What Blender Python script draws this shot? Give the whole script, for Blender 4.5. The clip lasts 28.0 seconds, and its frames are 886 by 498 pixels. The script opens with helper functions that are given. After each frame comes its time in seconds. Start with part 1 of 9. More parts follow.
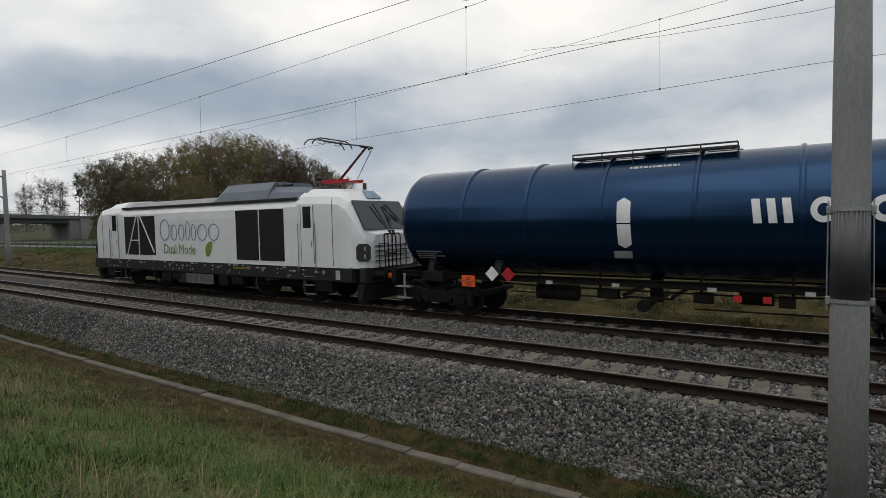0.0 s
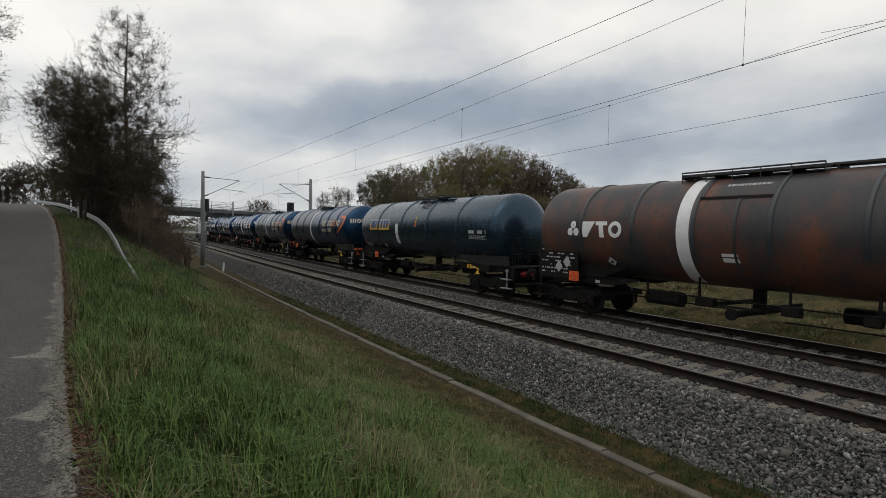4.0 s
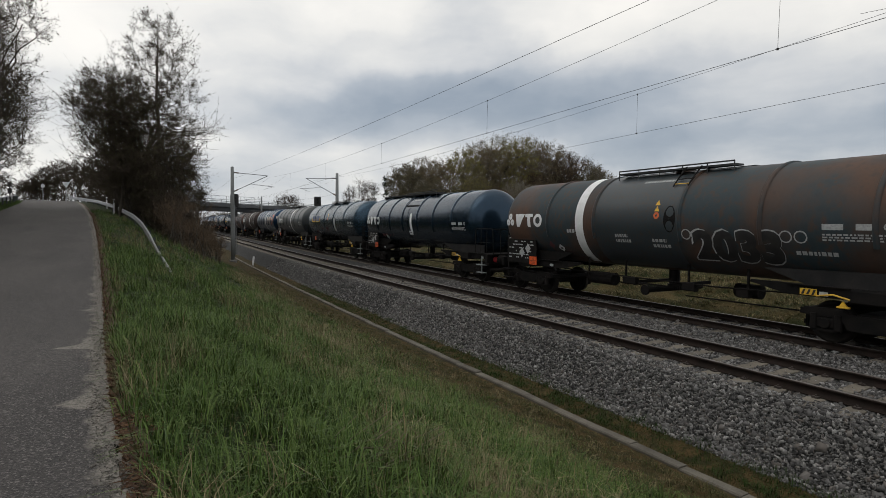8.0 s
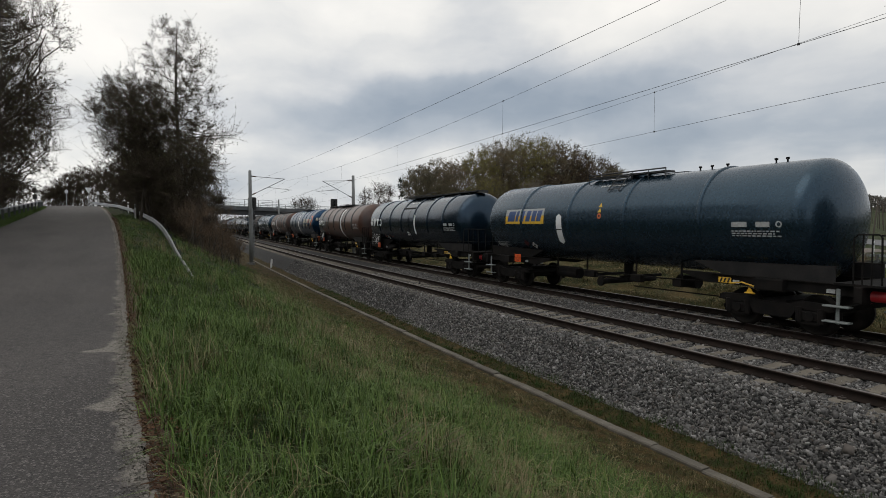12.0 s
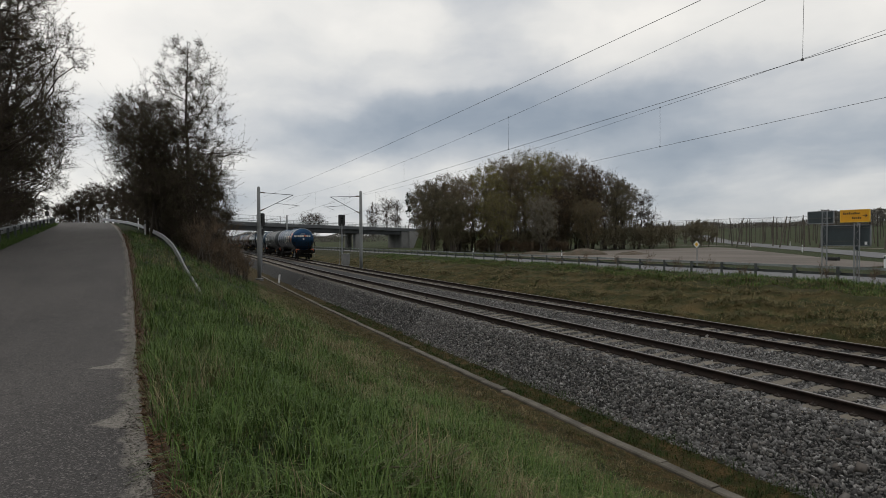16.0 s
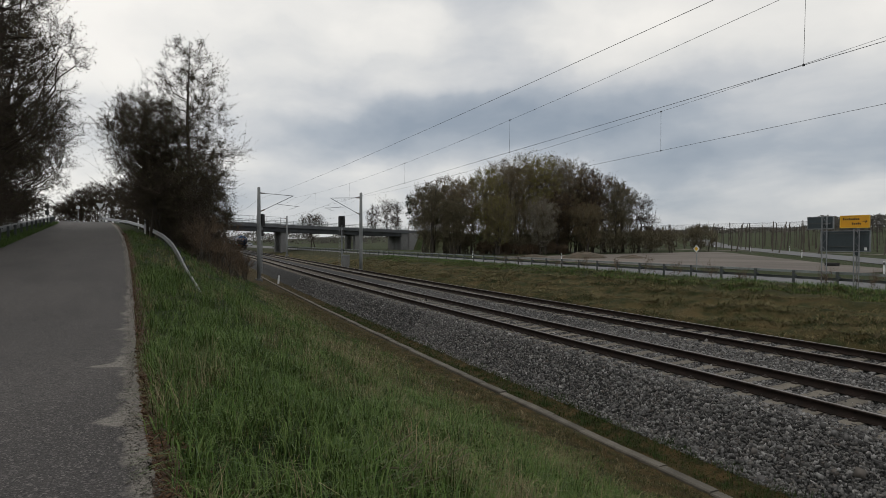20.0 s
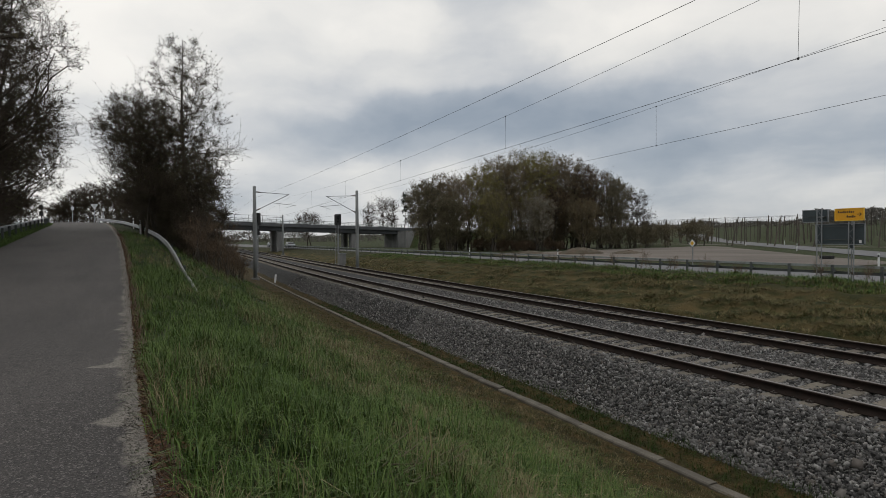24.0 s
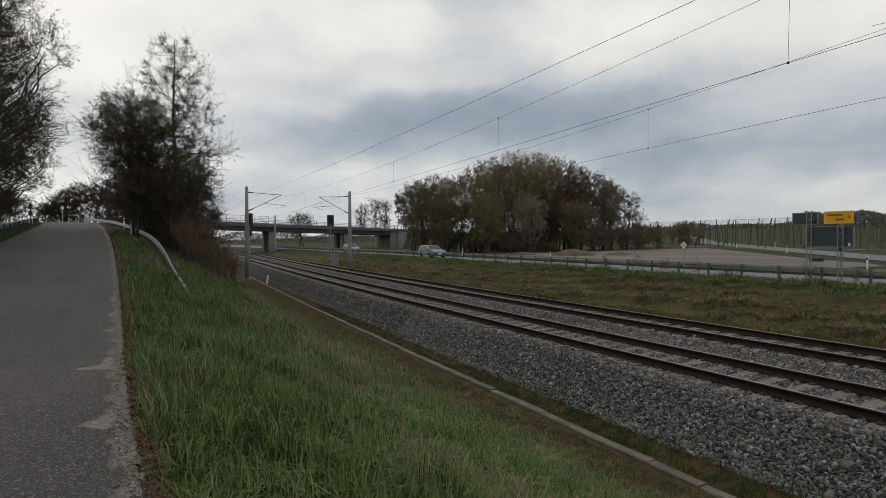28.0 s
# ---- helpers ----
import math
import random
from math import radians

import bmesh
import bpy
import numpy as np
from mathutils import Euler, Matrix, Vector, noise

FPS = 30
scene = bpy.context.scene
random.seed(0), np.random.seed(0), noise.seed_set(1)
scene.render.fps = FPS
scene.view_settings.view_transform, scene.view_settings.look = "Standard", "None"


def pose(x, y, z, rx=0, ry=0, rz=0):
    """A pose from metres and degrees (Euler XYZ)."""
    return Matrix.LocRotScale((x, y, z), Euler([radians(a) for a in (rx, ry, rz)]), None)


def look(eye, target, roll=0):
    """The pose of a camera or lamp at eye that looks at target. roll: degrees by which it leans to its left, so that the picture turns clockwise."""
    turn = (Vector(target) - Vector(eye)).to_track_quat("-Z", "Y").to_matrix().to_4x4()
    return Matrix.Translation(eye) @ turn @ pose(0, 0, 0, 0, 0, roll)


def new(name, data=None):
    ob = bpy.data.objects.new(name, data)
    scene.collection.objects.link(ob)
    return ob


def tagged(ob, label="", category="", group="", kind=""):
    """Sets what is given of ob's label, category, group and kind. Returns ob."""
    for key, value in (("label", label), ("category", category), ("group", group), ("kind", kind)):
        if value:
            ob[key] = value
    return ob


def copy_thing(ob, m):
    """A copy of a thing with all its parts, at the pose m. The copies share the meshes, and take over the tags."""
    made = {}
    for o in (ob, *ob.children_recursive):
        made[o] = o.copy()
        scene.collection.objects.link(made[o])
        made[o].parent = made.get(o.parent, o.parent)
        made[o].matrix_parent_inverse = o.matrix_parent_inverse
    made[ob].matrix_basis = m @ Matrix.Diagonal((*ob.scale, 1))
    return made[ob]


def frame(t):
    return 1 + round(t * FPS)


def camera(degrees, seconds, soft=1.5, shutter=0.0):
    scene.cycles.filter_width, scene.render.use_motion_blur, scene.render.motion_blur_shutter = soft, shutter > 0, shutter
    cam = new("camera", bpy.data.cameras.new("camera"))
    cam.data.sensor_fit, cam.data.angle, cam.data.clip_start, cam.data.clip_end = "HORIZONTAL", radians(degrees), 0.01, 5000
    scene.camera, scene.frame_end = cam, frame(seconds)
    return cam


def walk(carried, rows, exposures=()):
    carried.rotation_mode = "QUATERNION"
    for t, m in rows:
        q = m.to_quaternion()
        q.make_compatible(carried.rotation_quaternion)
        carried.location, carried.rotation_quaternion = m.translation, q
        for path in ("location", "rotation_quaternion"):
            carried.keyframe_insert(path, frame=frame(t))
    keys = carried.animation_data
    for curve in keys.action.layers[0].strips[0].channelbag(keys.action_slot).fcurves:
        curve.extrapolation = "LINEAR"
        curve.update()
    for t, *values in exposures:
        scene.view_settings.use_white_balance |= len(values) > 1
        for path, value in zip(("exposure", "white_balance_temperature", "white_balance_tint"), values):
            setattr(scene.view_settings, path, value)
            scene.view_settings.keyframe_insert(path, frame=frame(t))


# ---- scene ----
cam = camera(77.4, 28.0, soft=0.6)

PATH = [
    (0, (-10.362, -0.119, 2.729), (-8.702, 0.992, 2.628), -1.2),
    (0.5, (-10.384, -0.045, 2.684), (-9.004, 1.401, 2.602), -0.8),
    (1, (-10.375, -0.021, 2.624), (-9.147, 1.556, 2.551), -0.2),
    (1.5, (-10.386, -0.026, 2.609), (-9.211, 1.591, 2.535), 0.0),
    (2, (-10.417, -0.021, 2.596), (-9.277, 1.621, 2.522), 0.4),
    (2.5, (-10.413, 0.008, 2.6), (-9.314, 1.677, 2.526), 0.6),
    (3, (-10.426, -0.002, 2.604), (-9.36, 1.689, 2.534), 0.9),
    (3.5, (-10.422, 0.004, 2.607), (-9.369, 1.703, 2.542), 1.0),
    (5.5, (-10.439, 0.002, 2.591), (-9.416, 1.719, 2.517), 0.9),
    (6, (-10.445, 0.005, 2.592), (-9.454, 1.74, 2.509), 0.8),
    (6.5, (-10.451, 0.007, 2.593), (-9.49, 1.759, 2.505), 0.7),
    (7, (-10.451, 0.01, 2.597), (-9.508, 1.771, 2.504), 0.7),
    (7.5, (-10.447, 0.006, 2.6), (-9.496, 1.763, 2.507), 0.7),
    (8, (-10.444, 0.002, 2.597), (-9.475, 1.75, 2.505), 0.5),
    (8.5, (-10.437, -0.002, 2.599), (-9.457, 1.739, 2.508), 0.2),
    (9, (-10.437, -0.006, 2.597), (-9.456, 1.735, 2.505), -0.1),
    (9.5, (-10.446, 0.008, 2.595), (-9.467, 1.749, 2.5), -0.1),
    (10, (-10.447, 0.006, 2.593), (-9.476, 1.752, 2.494), -0.1),
    (10.5, (-10.449, 0.001, 2.603), (-9.489, 1.753, 2.503), -0.1),
    (11, (-10.458, -0.003, 2.602), (-9.509, 1.755, 2.502), -0.1),
    (11.5, (-10.457, -0.012, 2.607), (-9.519, 1.751, 2.51), -0.1),
    (12, (-10.469, 0.003, 2.61), (-9.551, 1.778, 2.521), -0.1),
    (12.5, (-10.478, -0.004, 2.618), (-9.572, 1.777, 2.538), -0.0),
    (14.5, (-10.464, -0.023, 2.626), (-9.564, 1.763, 2.575), -0.5),
    (15, (-10.461, -0.022, 2.619), (-9.573, 1.769, 2.575), -0.5),
    (15.5, (-10.459, -0.034, 2.622), (-9.571, 1.757, 2.582), -0.4),
    (16, (-10.46, -0.038, 2.626), (-9.565, 1.751, 2.591), -0.3),
    (16.5, (-10.469, -0.04, 2.626), (-9.57, 1.747, 2.597), -0.4),
    (17, (-10.473, -0.035, 2.627), (-9.578, 1.754, 2.602), -0.3),
    (17.5, (-10.488, -0.036, 2.629), (-9.598, 1.755, 2.606), -0.1),
    (18, (-10.493, -0.034, 2.63), (-9.612, 1.762, 2.608), 0.1),
    (18.5, (-10.489, -0.029, 2.625), (-9.604, 1.764, 2.603), 0.3),
    (19, (-10.484, -0.028, 2.623), (-9.594, 1.763, 2.6), 0.3),
    (19.5, (-10.484, -0.031, 2.62), (-9.594, 1.759, 2.595), 0.3),
    (20, (-10.478, -0.039, 2.62), (-9.582, 1.749, 2.593), 0.2),
    (20.5, (-10.474, -0.04, 2.624), (-9.575, 1.746, 2.596), 0.1),
    (21, (-10.473, -0.049, 2.622), (-9.573, 1.737, 2.593), -0.0),
    (21.5, (-10.466, -0.042, 2.618), (-9.565, 1.744, 2.589), -0.2),
    (23.5, (-10.484, -0.037, 2.614), (-9.574, 1.744, 2.582), -0.5),
    (24, (-10.492, -0.031, 2.612), (-9.585, 1.75, 2.575), -0.4),
    (24.5, (-10.496, -0.02, 2.606), (-9.582, 1.758, 2.567), -0.3),
    (25, (-10.49, -0.021, 2.612), (-9.57, 1.755, 2.571), -0.2),
    (25.5, (-10.488, -0.02, 2.612), (-9.566, 1.755, 2.571), -0.2),
    (26, (-10.476, -0.029, 2.611), (-9.56, 1.749, 2.572), -0.3),
    (26.5, (-10.473, -0.037, 2.62), (-9.559, 1.742, 2.58), -0.3),
    (27, (-10.482, -0.031, 2.619), (-9.568, 1.747, 2.581), -0.3),
    (27.5, (-10.485, -0.025, 2.621), (-9.561, 1.748, 2.585), -0.2),
    (28, (-10.483, -0.035, 2.618), (-9.553, 1.735, 2.585), -0.2),
]
walk(cam, [(t, look(eye, target, roll)) for t, eye, target, roll in PATH],
     exposures=[(0, 0.06), (1, -0.16), (3, -0.09), (12, -0.02), (15, -0.12), (28, -0.15)])

# ---- light ----
world = bpy.data.worlds.new("overcast_sky")
scene.world = world
world.use_nodes = True


def build_sky():
    nt = world.node_tree
    nt.nodes.clear()
    N, L = nt.nodes.new, nt.links.new
    out, bg = N("ShaderNodeOutputWorld"), N("ShaderNodeBackground")
    sky = N("ShaderNodeTexSky")
    sky.sky_type, sky.sun_disc = "NISHITA", False
    sky.sun_elevation, sky.sun_rotation = radians(SUN_UP), radians(SUN_TURN)
    tc, sep = N("ShaderNodeTexCoord"), N("ShaderNodeSeparateXYZ")
    L(tc.outputs["Generated"], sep.inputs[0])
    up = N("ShaderNodeMath"); up.operation = "MAXIMUM"; up.inputs[1].default_value = 0.0
    L(sep.outputs[2], up.inputs[0])
    den = N("ShaderNodeMath"); den.operation = "ADD"; den.inputs[1].default_value = 0.16
    L(up.outputs[0], den.inputs[0])
    flat = N("ShaderNodeVectorMath"); flat.operation = "DIVIDE"
    comb = N("ShaderNodeCombineXYZ")
    for i in range(3):
        L(den.outputs[0], comb.inputs[i])
    L(tc.outputs["Generated"], flat.inputs[0]); L(comb.outputs[0], flat.inputs[1])
    def cloud(scale, detail, rough, seed):
        mp = N("ShaderNodeMapping"); mp.inputs[1].default_value = (seed, seed * 0.7, 0)
        mp.inputs[3].default_value = (scale, scale * 0.75, 0.0)
        mp.inputs[2].default_value = (0, 0, radians(25))
        nz = N("ShaderNodeTexNoise"); nz.inputs["Scale"].default_value = 1.0
        nz.inputs["Detail"].default_value, nz.inputs["Roughness"].default_value = detail, rough
        nz.inputs["Distortion"].default_value = 0.35
        L(flat.outputs[0], mp.inputs[0]); L(mp.outputs[0], nz.inputs["Vector"])
        return nz.outputs[0]
    big, fine = cloud(0.42, 5, 0.5, 3.1), cloud(1.5, 8, 0.55, 8.4)
    # billows: soft lumps in the view direction itself, flattened
    warp = N("ShaderNodeTexNoise"); warp.inputs["Scale"].default_value = 3.2; warp.inputs["Detail"].default_value = 6
    L(tc.outputs["Generated"], warp.inputs["Vector"])
    off = N("ShaderNodeVectorMath"); off.operation = "SUBTRACT"; off.inputs[1].default_value = (0.5, 0.5, 0.5)
    L(warp.outputs["Color"], off.inputs[0])
    sc = N("ShaderNodeVectorMath"); sc.operation = "MULTIPLY"; sc.inputs[1].default_value = (0.34, 0.34, 0.16)
    L(off.outputs[0], sc.inputs[0])
    way = N("ShaderNodeVectorMath"); way.operation = "ADD"
    L(tc.outputs["Generated"], way.inputs[0]); L(sc.outputs[0], way.inputs[1])
    mp = N("ShaderNodeMapping"); mp.inputs[3].default_value = (1.0, 1.0, 2.6)
    L(way.outputs[0], mp.inputs[0])
    puff = N("ShaderNodeTexNoise"); puff.inputs["Scale"].default_value = 4.2; puff.inputs["Detail"].default_value = 7; puff.inputs["Roughness"].default_value = 0.48
    L(mp.outputs[0], puff.inputs["Vector"])
    def weigh(a, k, b):
        m = N("ShaderNodeMath"); m.operation = "MULTIPLY_ADD"; m.inputs[1].default_value = k
        L(a, m.inputs[0])
        if isinstance(b, float): m.inputs[2].default_value = b
        else: L(b, m.inputs[2])
        return m.outputs[0]
    total = weigh(big, 0.30, weigh(fine, 0.20, weigh(puff.outputs[0], 0.42, 0.245)))
    def mass(centre, wide, high, amount, base):
        """A soft cloud mass or gap round a direction."""
        d = N("ShaderNodeVectorMath"); d.operation = "SUBTRACT"; d.inputs[1].default_value = centre
        L(way.outputs[0], d.inputs[0])
        k = N("ShaderNodeVectorMath"); k.operation = "MULTIPLY"; k.inputs[1].default_value = (1 / wide, 1 / wide, 1 / high)
        L(d.outputs[0], k.inputs[0])
        ln = N("ShaderNodeVectorMath"); ln.operation = "LENGTH"
        L(k.outputs[0], ln.inputs[0])
        r = N("ShaderNodeMapRange"); r.interpolation_type = "SMOOTHSTEP"
        r.inputs[1].default_value, r.inputs[2].default_value, r.inputs[3].default_value, r.inputs[4].default_value = 0.15, 1.0, amount, 0.0
        L(ln.outputs["Value"], r.inputs[0])
        add = N("ShaderNodeMath"); add.operation = "ADD"
        L(base, add.inputs[0]); L(r.outputs[0], add.inputs[1])
        return add.outputs[0]
    # Last two masses are unseen; the overhead one is added to brighten the ground.
    for centre, wide, high, amount in (((-0.12, 0.94, 0.34), 0.60, 0.22, 0.20), ((0.647, 0.684, 0.345), 0.24, 0.12, 0.24), ((0.322, 0.88, 0.36), 0.20, 0.09, 0.16), ((0.411, 0.87, 0.275), 0.16, 0.05, 0.12),
                                       ((0.805, 0.489, 0.36), 0.30, 0.10, 0.10), ((0.92, 0.25, 0.36), 0.40, 0.16, 0.16), ((0.29, 0.94, 0.172), 0.32, 0.075, -0.11), ((0.54, 0.816, 0.205), 0.32, 0.080, -0.14), ((0.70, 0.672, 0.235), 0.26, 0.075, -0.13),
                                       ((0.84, 0.525, 0.165), 0.42, 0.11, -0.12), ((0.95, 0.20, 0.18), 0.42, 0.10, -0.12), ((-0.1, 0.99, 0.10), 0.30, 0.12, 0.16), ((0.42, 0.90, 0.085), 0.30, 0.05, 0.05), ((0.46, 0.87, 0.185), 0.34, 0.085, -0.09), ((0.70, 0.69, 0.13), 0.36, 0.10, -0.11), ((-0.7, 0.5, 0.5), 1.1, 0.6, 0.14), ((0.0, 0.1, 1.0), 1.0, 0.62, 0.26)):
        total = mass(centre, wide, high, amount, total)
    ramp = N("ShaderNodeValToRGB")
    e = ramp.color_ramp.elements
    e[0].position, e[0].color = 0.42, (0.33, 0.385, 0.455, 1)
    e[1].position, e[1].color = 0.96, (1.03, 1.0, 0.945, 1)
    m = e.new(0.56); m.color = (0.46, 0.505, 0.56, 1)
    m = e.new(0.70); m.color = (0.68, 0.695, 0.71, 1)
    m = e.new(0.82); m.color = (0.88, 0.87, 0.84, 1)
    L(total, ramp.inputs[0])
    # brighter overhead, a little darker towards the horizon
    lift = N("ShaderNodeMapRange"); lift.inputs[1].default_value, lift.inputs[2].default_value = 0.0, 0.75
    lift.inputs[3].default_value, lift.inputs[4].default_value = 0.98, 1.06
    L(up.outputs[0], lift.inputs[0])
    # lighter on the side of the hidden sun
    west = N("ShaderNodeMath"); west.operation = "MULTIPLY_ADD"; west.inputs[1].default_value = -0.08
    L(sep.outputs[0], west.inputs[0]); L(lift.outputs[0], west.inputs[2])
    mul = N("ShaderNodeVectorMath"); mul.operation = "SCALE"
    L(ramp.outputs[0], mul.inputs[0]); L(west.outputs[0], mul.inputs["Scale"])
    tint = N("ShaderNodeVectorMath"); tint.operation = "SCALE"; tint.inputs["Scale"].default_value = SKY
    L(sky.outputs[0], tint.inputs[0])
    mix = N("ShaderNodeMix"); mix.data_type = "RGBA"; mix.inputs[0].default_value = 0.93
    L(tint.outputs[0], mix.inputs[6]); L(mul.outputs[0], mix.inputs[7])
    L(mix.outputs[2], bg.inputs[0]); bg.inputs[1].default_value = CLOUD
    L(bg.outputs[0], out.inputs[0])


SUN_UP, SUN_TURN, SKY, CLOUD = 61.0, 250.0, 0.10, 1.04
build_sky()
sun = new("sun", bpy.data.lights.new("sun", "SUN"))
sun.data.energy, sun.data.angle, sun.data.color = 0.5, radians(50), (1.0, 0.97, 0.92)
sun.matrix_world = look((-45, -15, 85), (0, 0, 0))

# ---- materials ----


def material(name, a, b=None, rough=0.6, metal=0.0, scale=4.0, fine=40.0, bump=0.0, coord="Object", spec=0.5, low=0.35, high=0.65, rand=0.0, stretch=(1, 1, 1), c=None, fine_mix=0.35, speck=(0.5, 0.68), coat=0.0):
    """A surface of two colours mixed at two scales, with fine relief; rand: how far single pieces differ in brightness."""
    m = bpy.data.materials.new(name)
    m.use_nodes = True
    nt = m.node_tree
    N, L = nt.nodes.new, nt.links.new
    p = nt.nodes["Principled BSDF"]
    b = b or tuple(v * 0.75 for v in a)
    tc, mp = N("ShaderNodeTexCoord"), N("ShaderNodeMapping")
    mp.inputs[3].default_value = stretch
    if coord == "World":
        geo = N("ShaderNodeNewGeometry"); L(geo.outputs["Position"], mp.inputs[0])
    else:
        L(tc.outputs[coord], mp.inputs[0])
    n1, n2 = N("ShaderNodeTexNoise"), N("ShaderNodeTexNoise")
    for n, s, d in ((n1, scale, 5), (n2, fine, 4)):
        n.inputs["Scale"].default_value, n.inputs["Detail"].default_value = s, d
        L(mp.outputs[0], n.inputs["Vector"])
    if rand:
        oi = N("ShaderNodeObjectInfo")
        n1.noise_dimensions = "4D"
        w = N("ShaderNodeMath"); w.operation = "MULTIPLY"; w.inputs[1].default_value = 37.0
        L(oi.outputs["Random"], w.inputs[0]); L(w.outputs[0], n1.inputs["W"])
    mr = N("ShaderNodeMapRange"); mr.inputs[1].default_value, mr.inputs[2].default_value = low, high
    L(n1.outputs[0], mr.inputs[0])
    mix = N("ShaderNodeMix"); mix.data_type = "RGBA"
    mix.inputs[6].default_value, mix.inputs[7].default_value = (*a, 1), (*b, 1)
    L(mr.outputs[0], mix.inputs[0])
    col = mix.outputs[2]
    if c:
        mr2 = N("ShaderNodeMapRange"); mr2.inputs[1].default_value, mr2.inputs[2].default_value = speck
        L(n2.outputs[0], mr2.inputs[0])
        mx = N("ShaderNodeMix"); mx.data_type = "RGBA"; mx.inputs[7].default_value = (*c, 1)
        L(mr2.outputs[0], mx.inputs[0]); L(col, mx.inputs[6]); col = mx.outputs[2]
    var = N("ShaderNodeMapRange")
    var.inputs[3].default_value, var.inputs[4].default_value = 1 - fine_mix, 1 + fine_mix
    L(n2.outputs[0], var.inputs[0])
    sc = N("ShaderNodeVectorMath"); sc.operation = "SCALE"
    L(col, sc.inputs[0]); L(var.outputs[0], sc.inputs["Scale"])
    col = sc.outputs[0]
    if rand:
        rr = N("ShaderNodeMapRange"); rr.inputs[3].default_value, rr.inputs[4].default_value = 1 - rand, 1 + rand
        L(oi.outputs["Random"], rr.inputs[0])
        s2 = N("ShaderNodeVectorMath"); s2.operation = "SCALE"
        L(col, s2.inputs[0]); L(rr.outputs[0], s2.inputs["Scale"]); col = s2.outputs[0]
    L(col, p.inputs["Base Color"])
    p.inputs["Metallic"].default_value = metal
    spread = 0.025 if coat else 0.08
    rg = N("ShaderNodeMapRange"); rg.inputs[3].default_value, rg.inputs[4].default_value = max(0.02, rough - spread), min(1, rough + spread)
    L(n2.outputs[0], rg.inputs[0]); L(rg.outputs[0], p.inputs["Roughness"])
    p.inputs["Specular IOR Level"].default_value = spec
    p.inputs["Coat Weight"].default_value, p.inputs["Coat Roughness"].default_value = coat, 0.16
    if bump:
        bp = N("ShaderNodeBump"); bp.inputs["Strength"].default_value = bump; bp.inputs["Distance"].default_value = 0.02
        L(n2.outputs[0], bp.inputs["Height"]); L(bp.outputs[0], p.inputs["Normal"])
    return m


def island_material(name, colours, rough=0.9, spec=0.3):
    """Joined pieces, each island of its own shade between the colours."""
    m = bpy.data.materials.new(name)
    m.use_nodes = True
    nt = m.node_tree
    N, L = nt.nodes.new, nt.links.new
    p = nt.nodes["Principled BSDF"]
    geo, ramp = N("ShaderNodeNewGeometry"), N("ShaderNodeValToRGB")
    e = ramp.color_ramp.elements
    e[0].color, e[1].color = (*colours[0], 1), (*colours[-1], 1)
    for i, c in enumerate(colours[1:-1], 1):
        k = e.new(i / (len(colours) - 1)); k.color = (*c, 1)
    L(geo.outputs["Random Per Island"], ramp.inputs[0])
    L(ramp.outputs[0], p.inputs["Base Color"])
    p.inputs["Roughness"].default_value, p.inputs["Specular IOR Level"].default_value = rough, spec
    return m


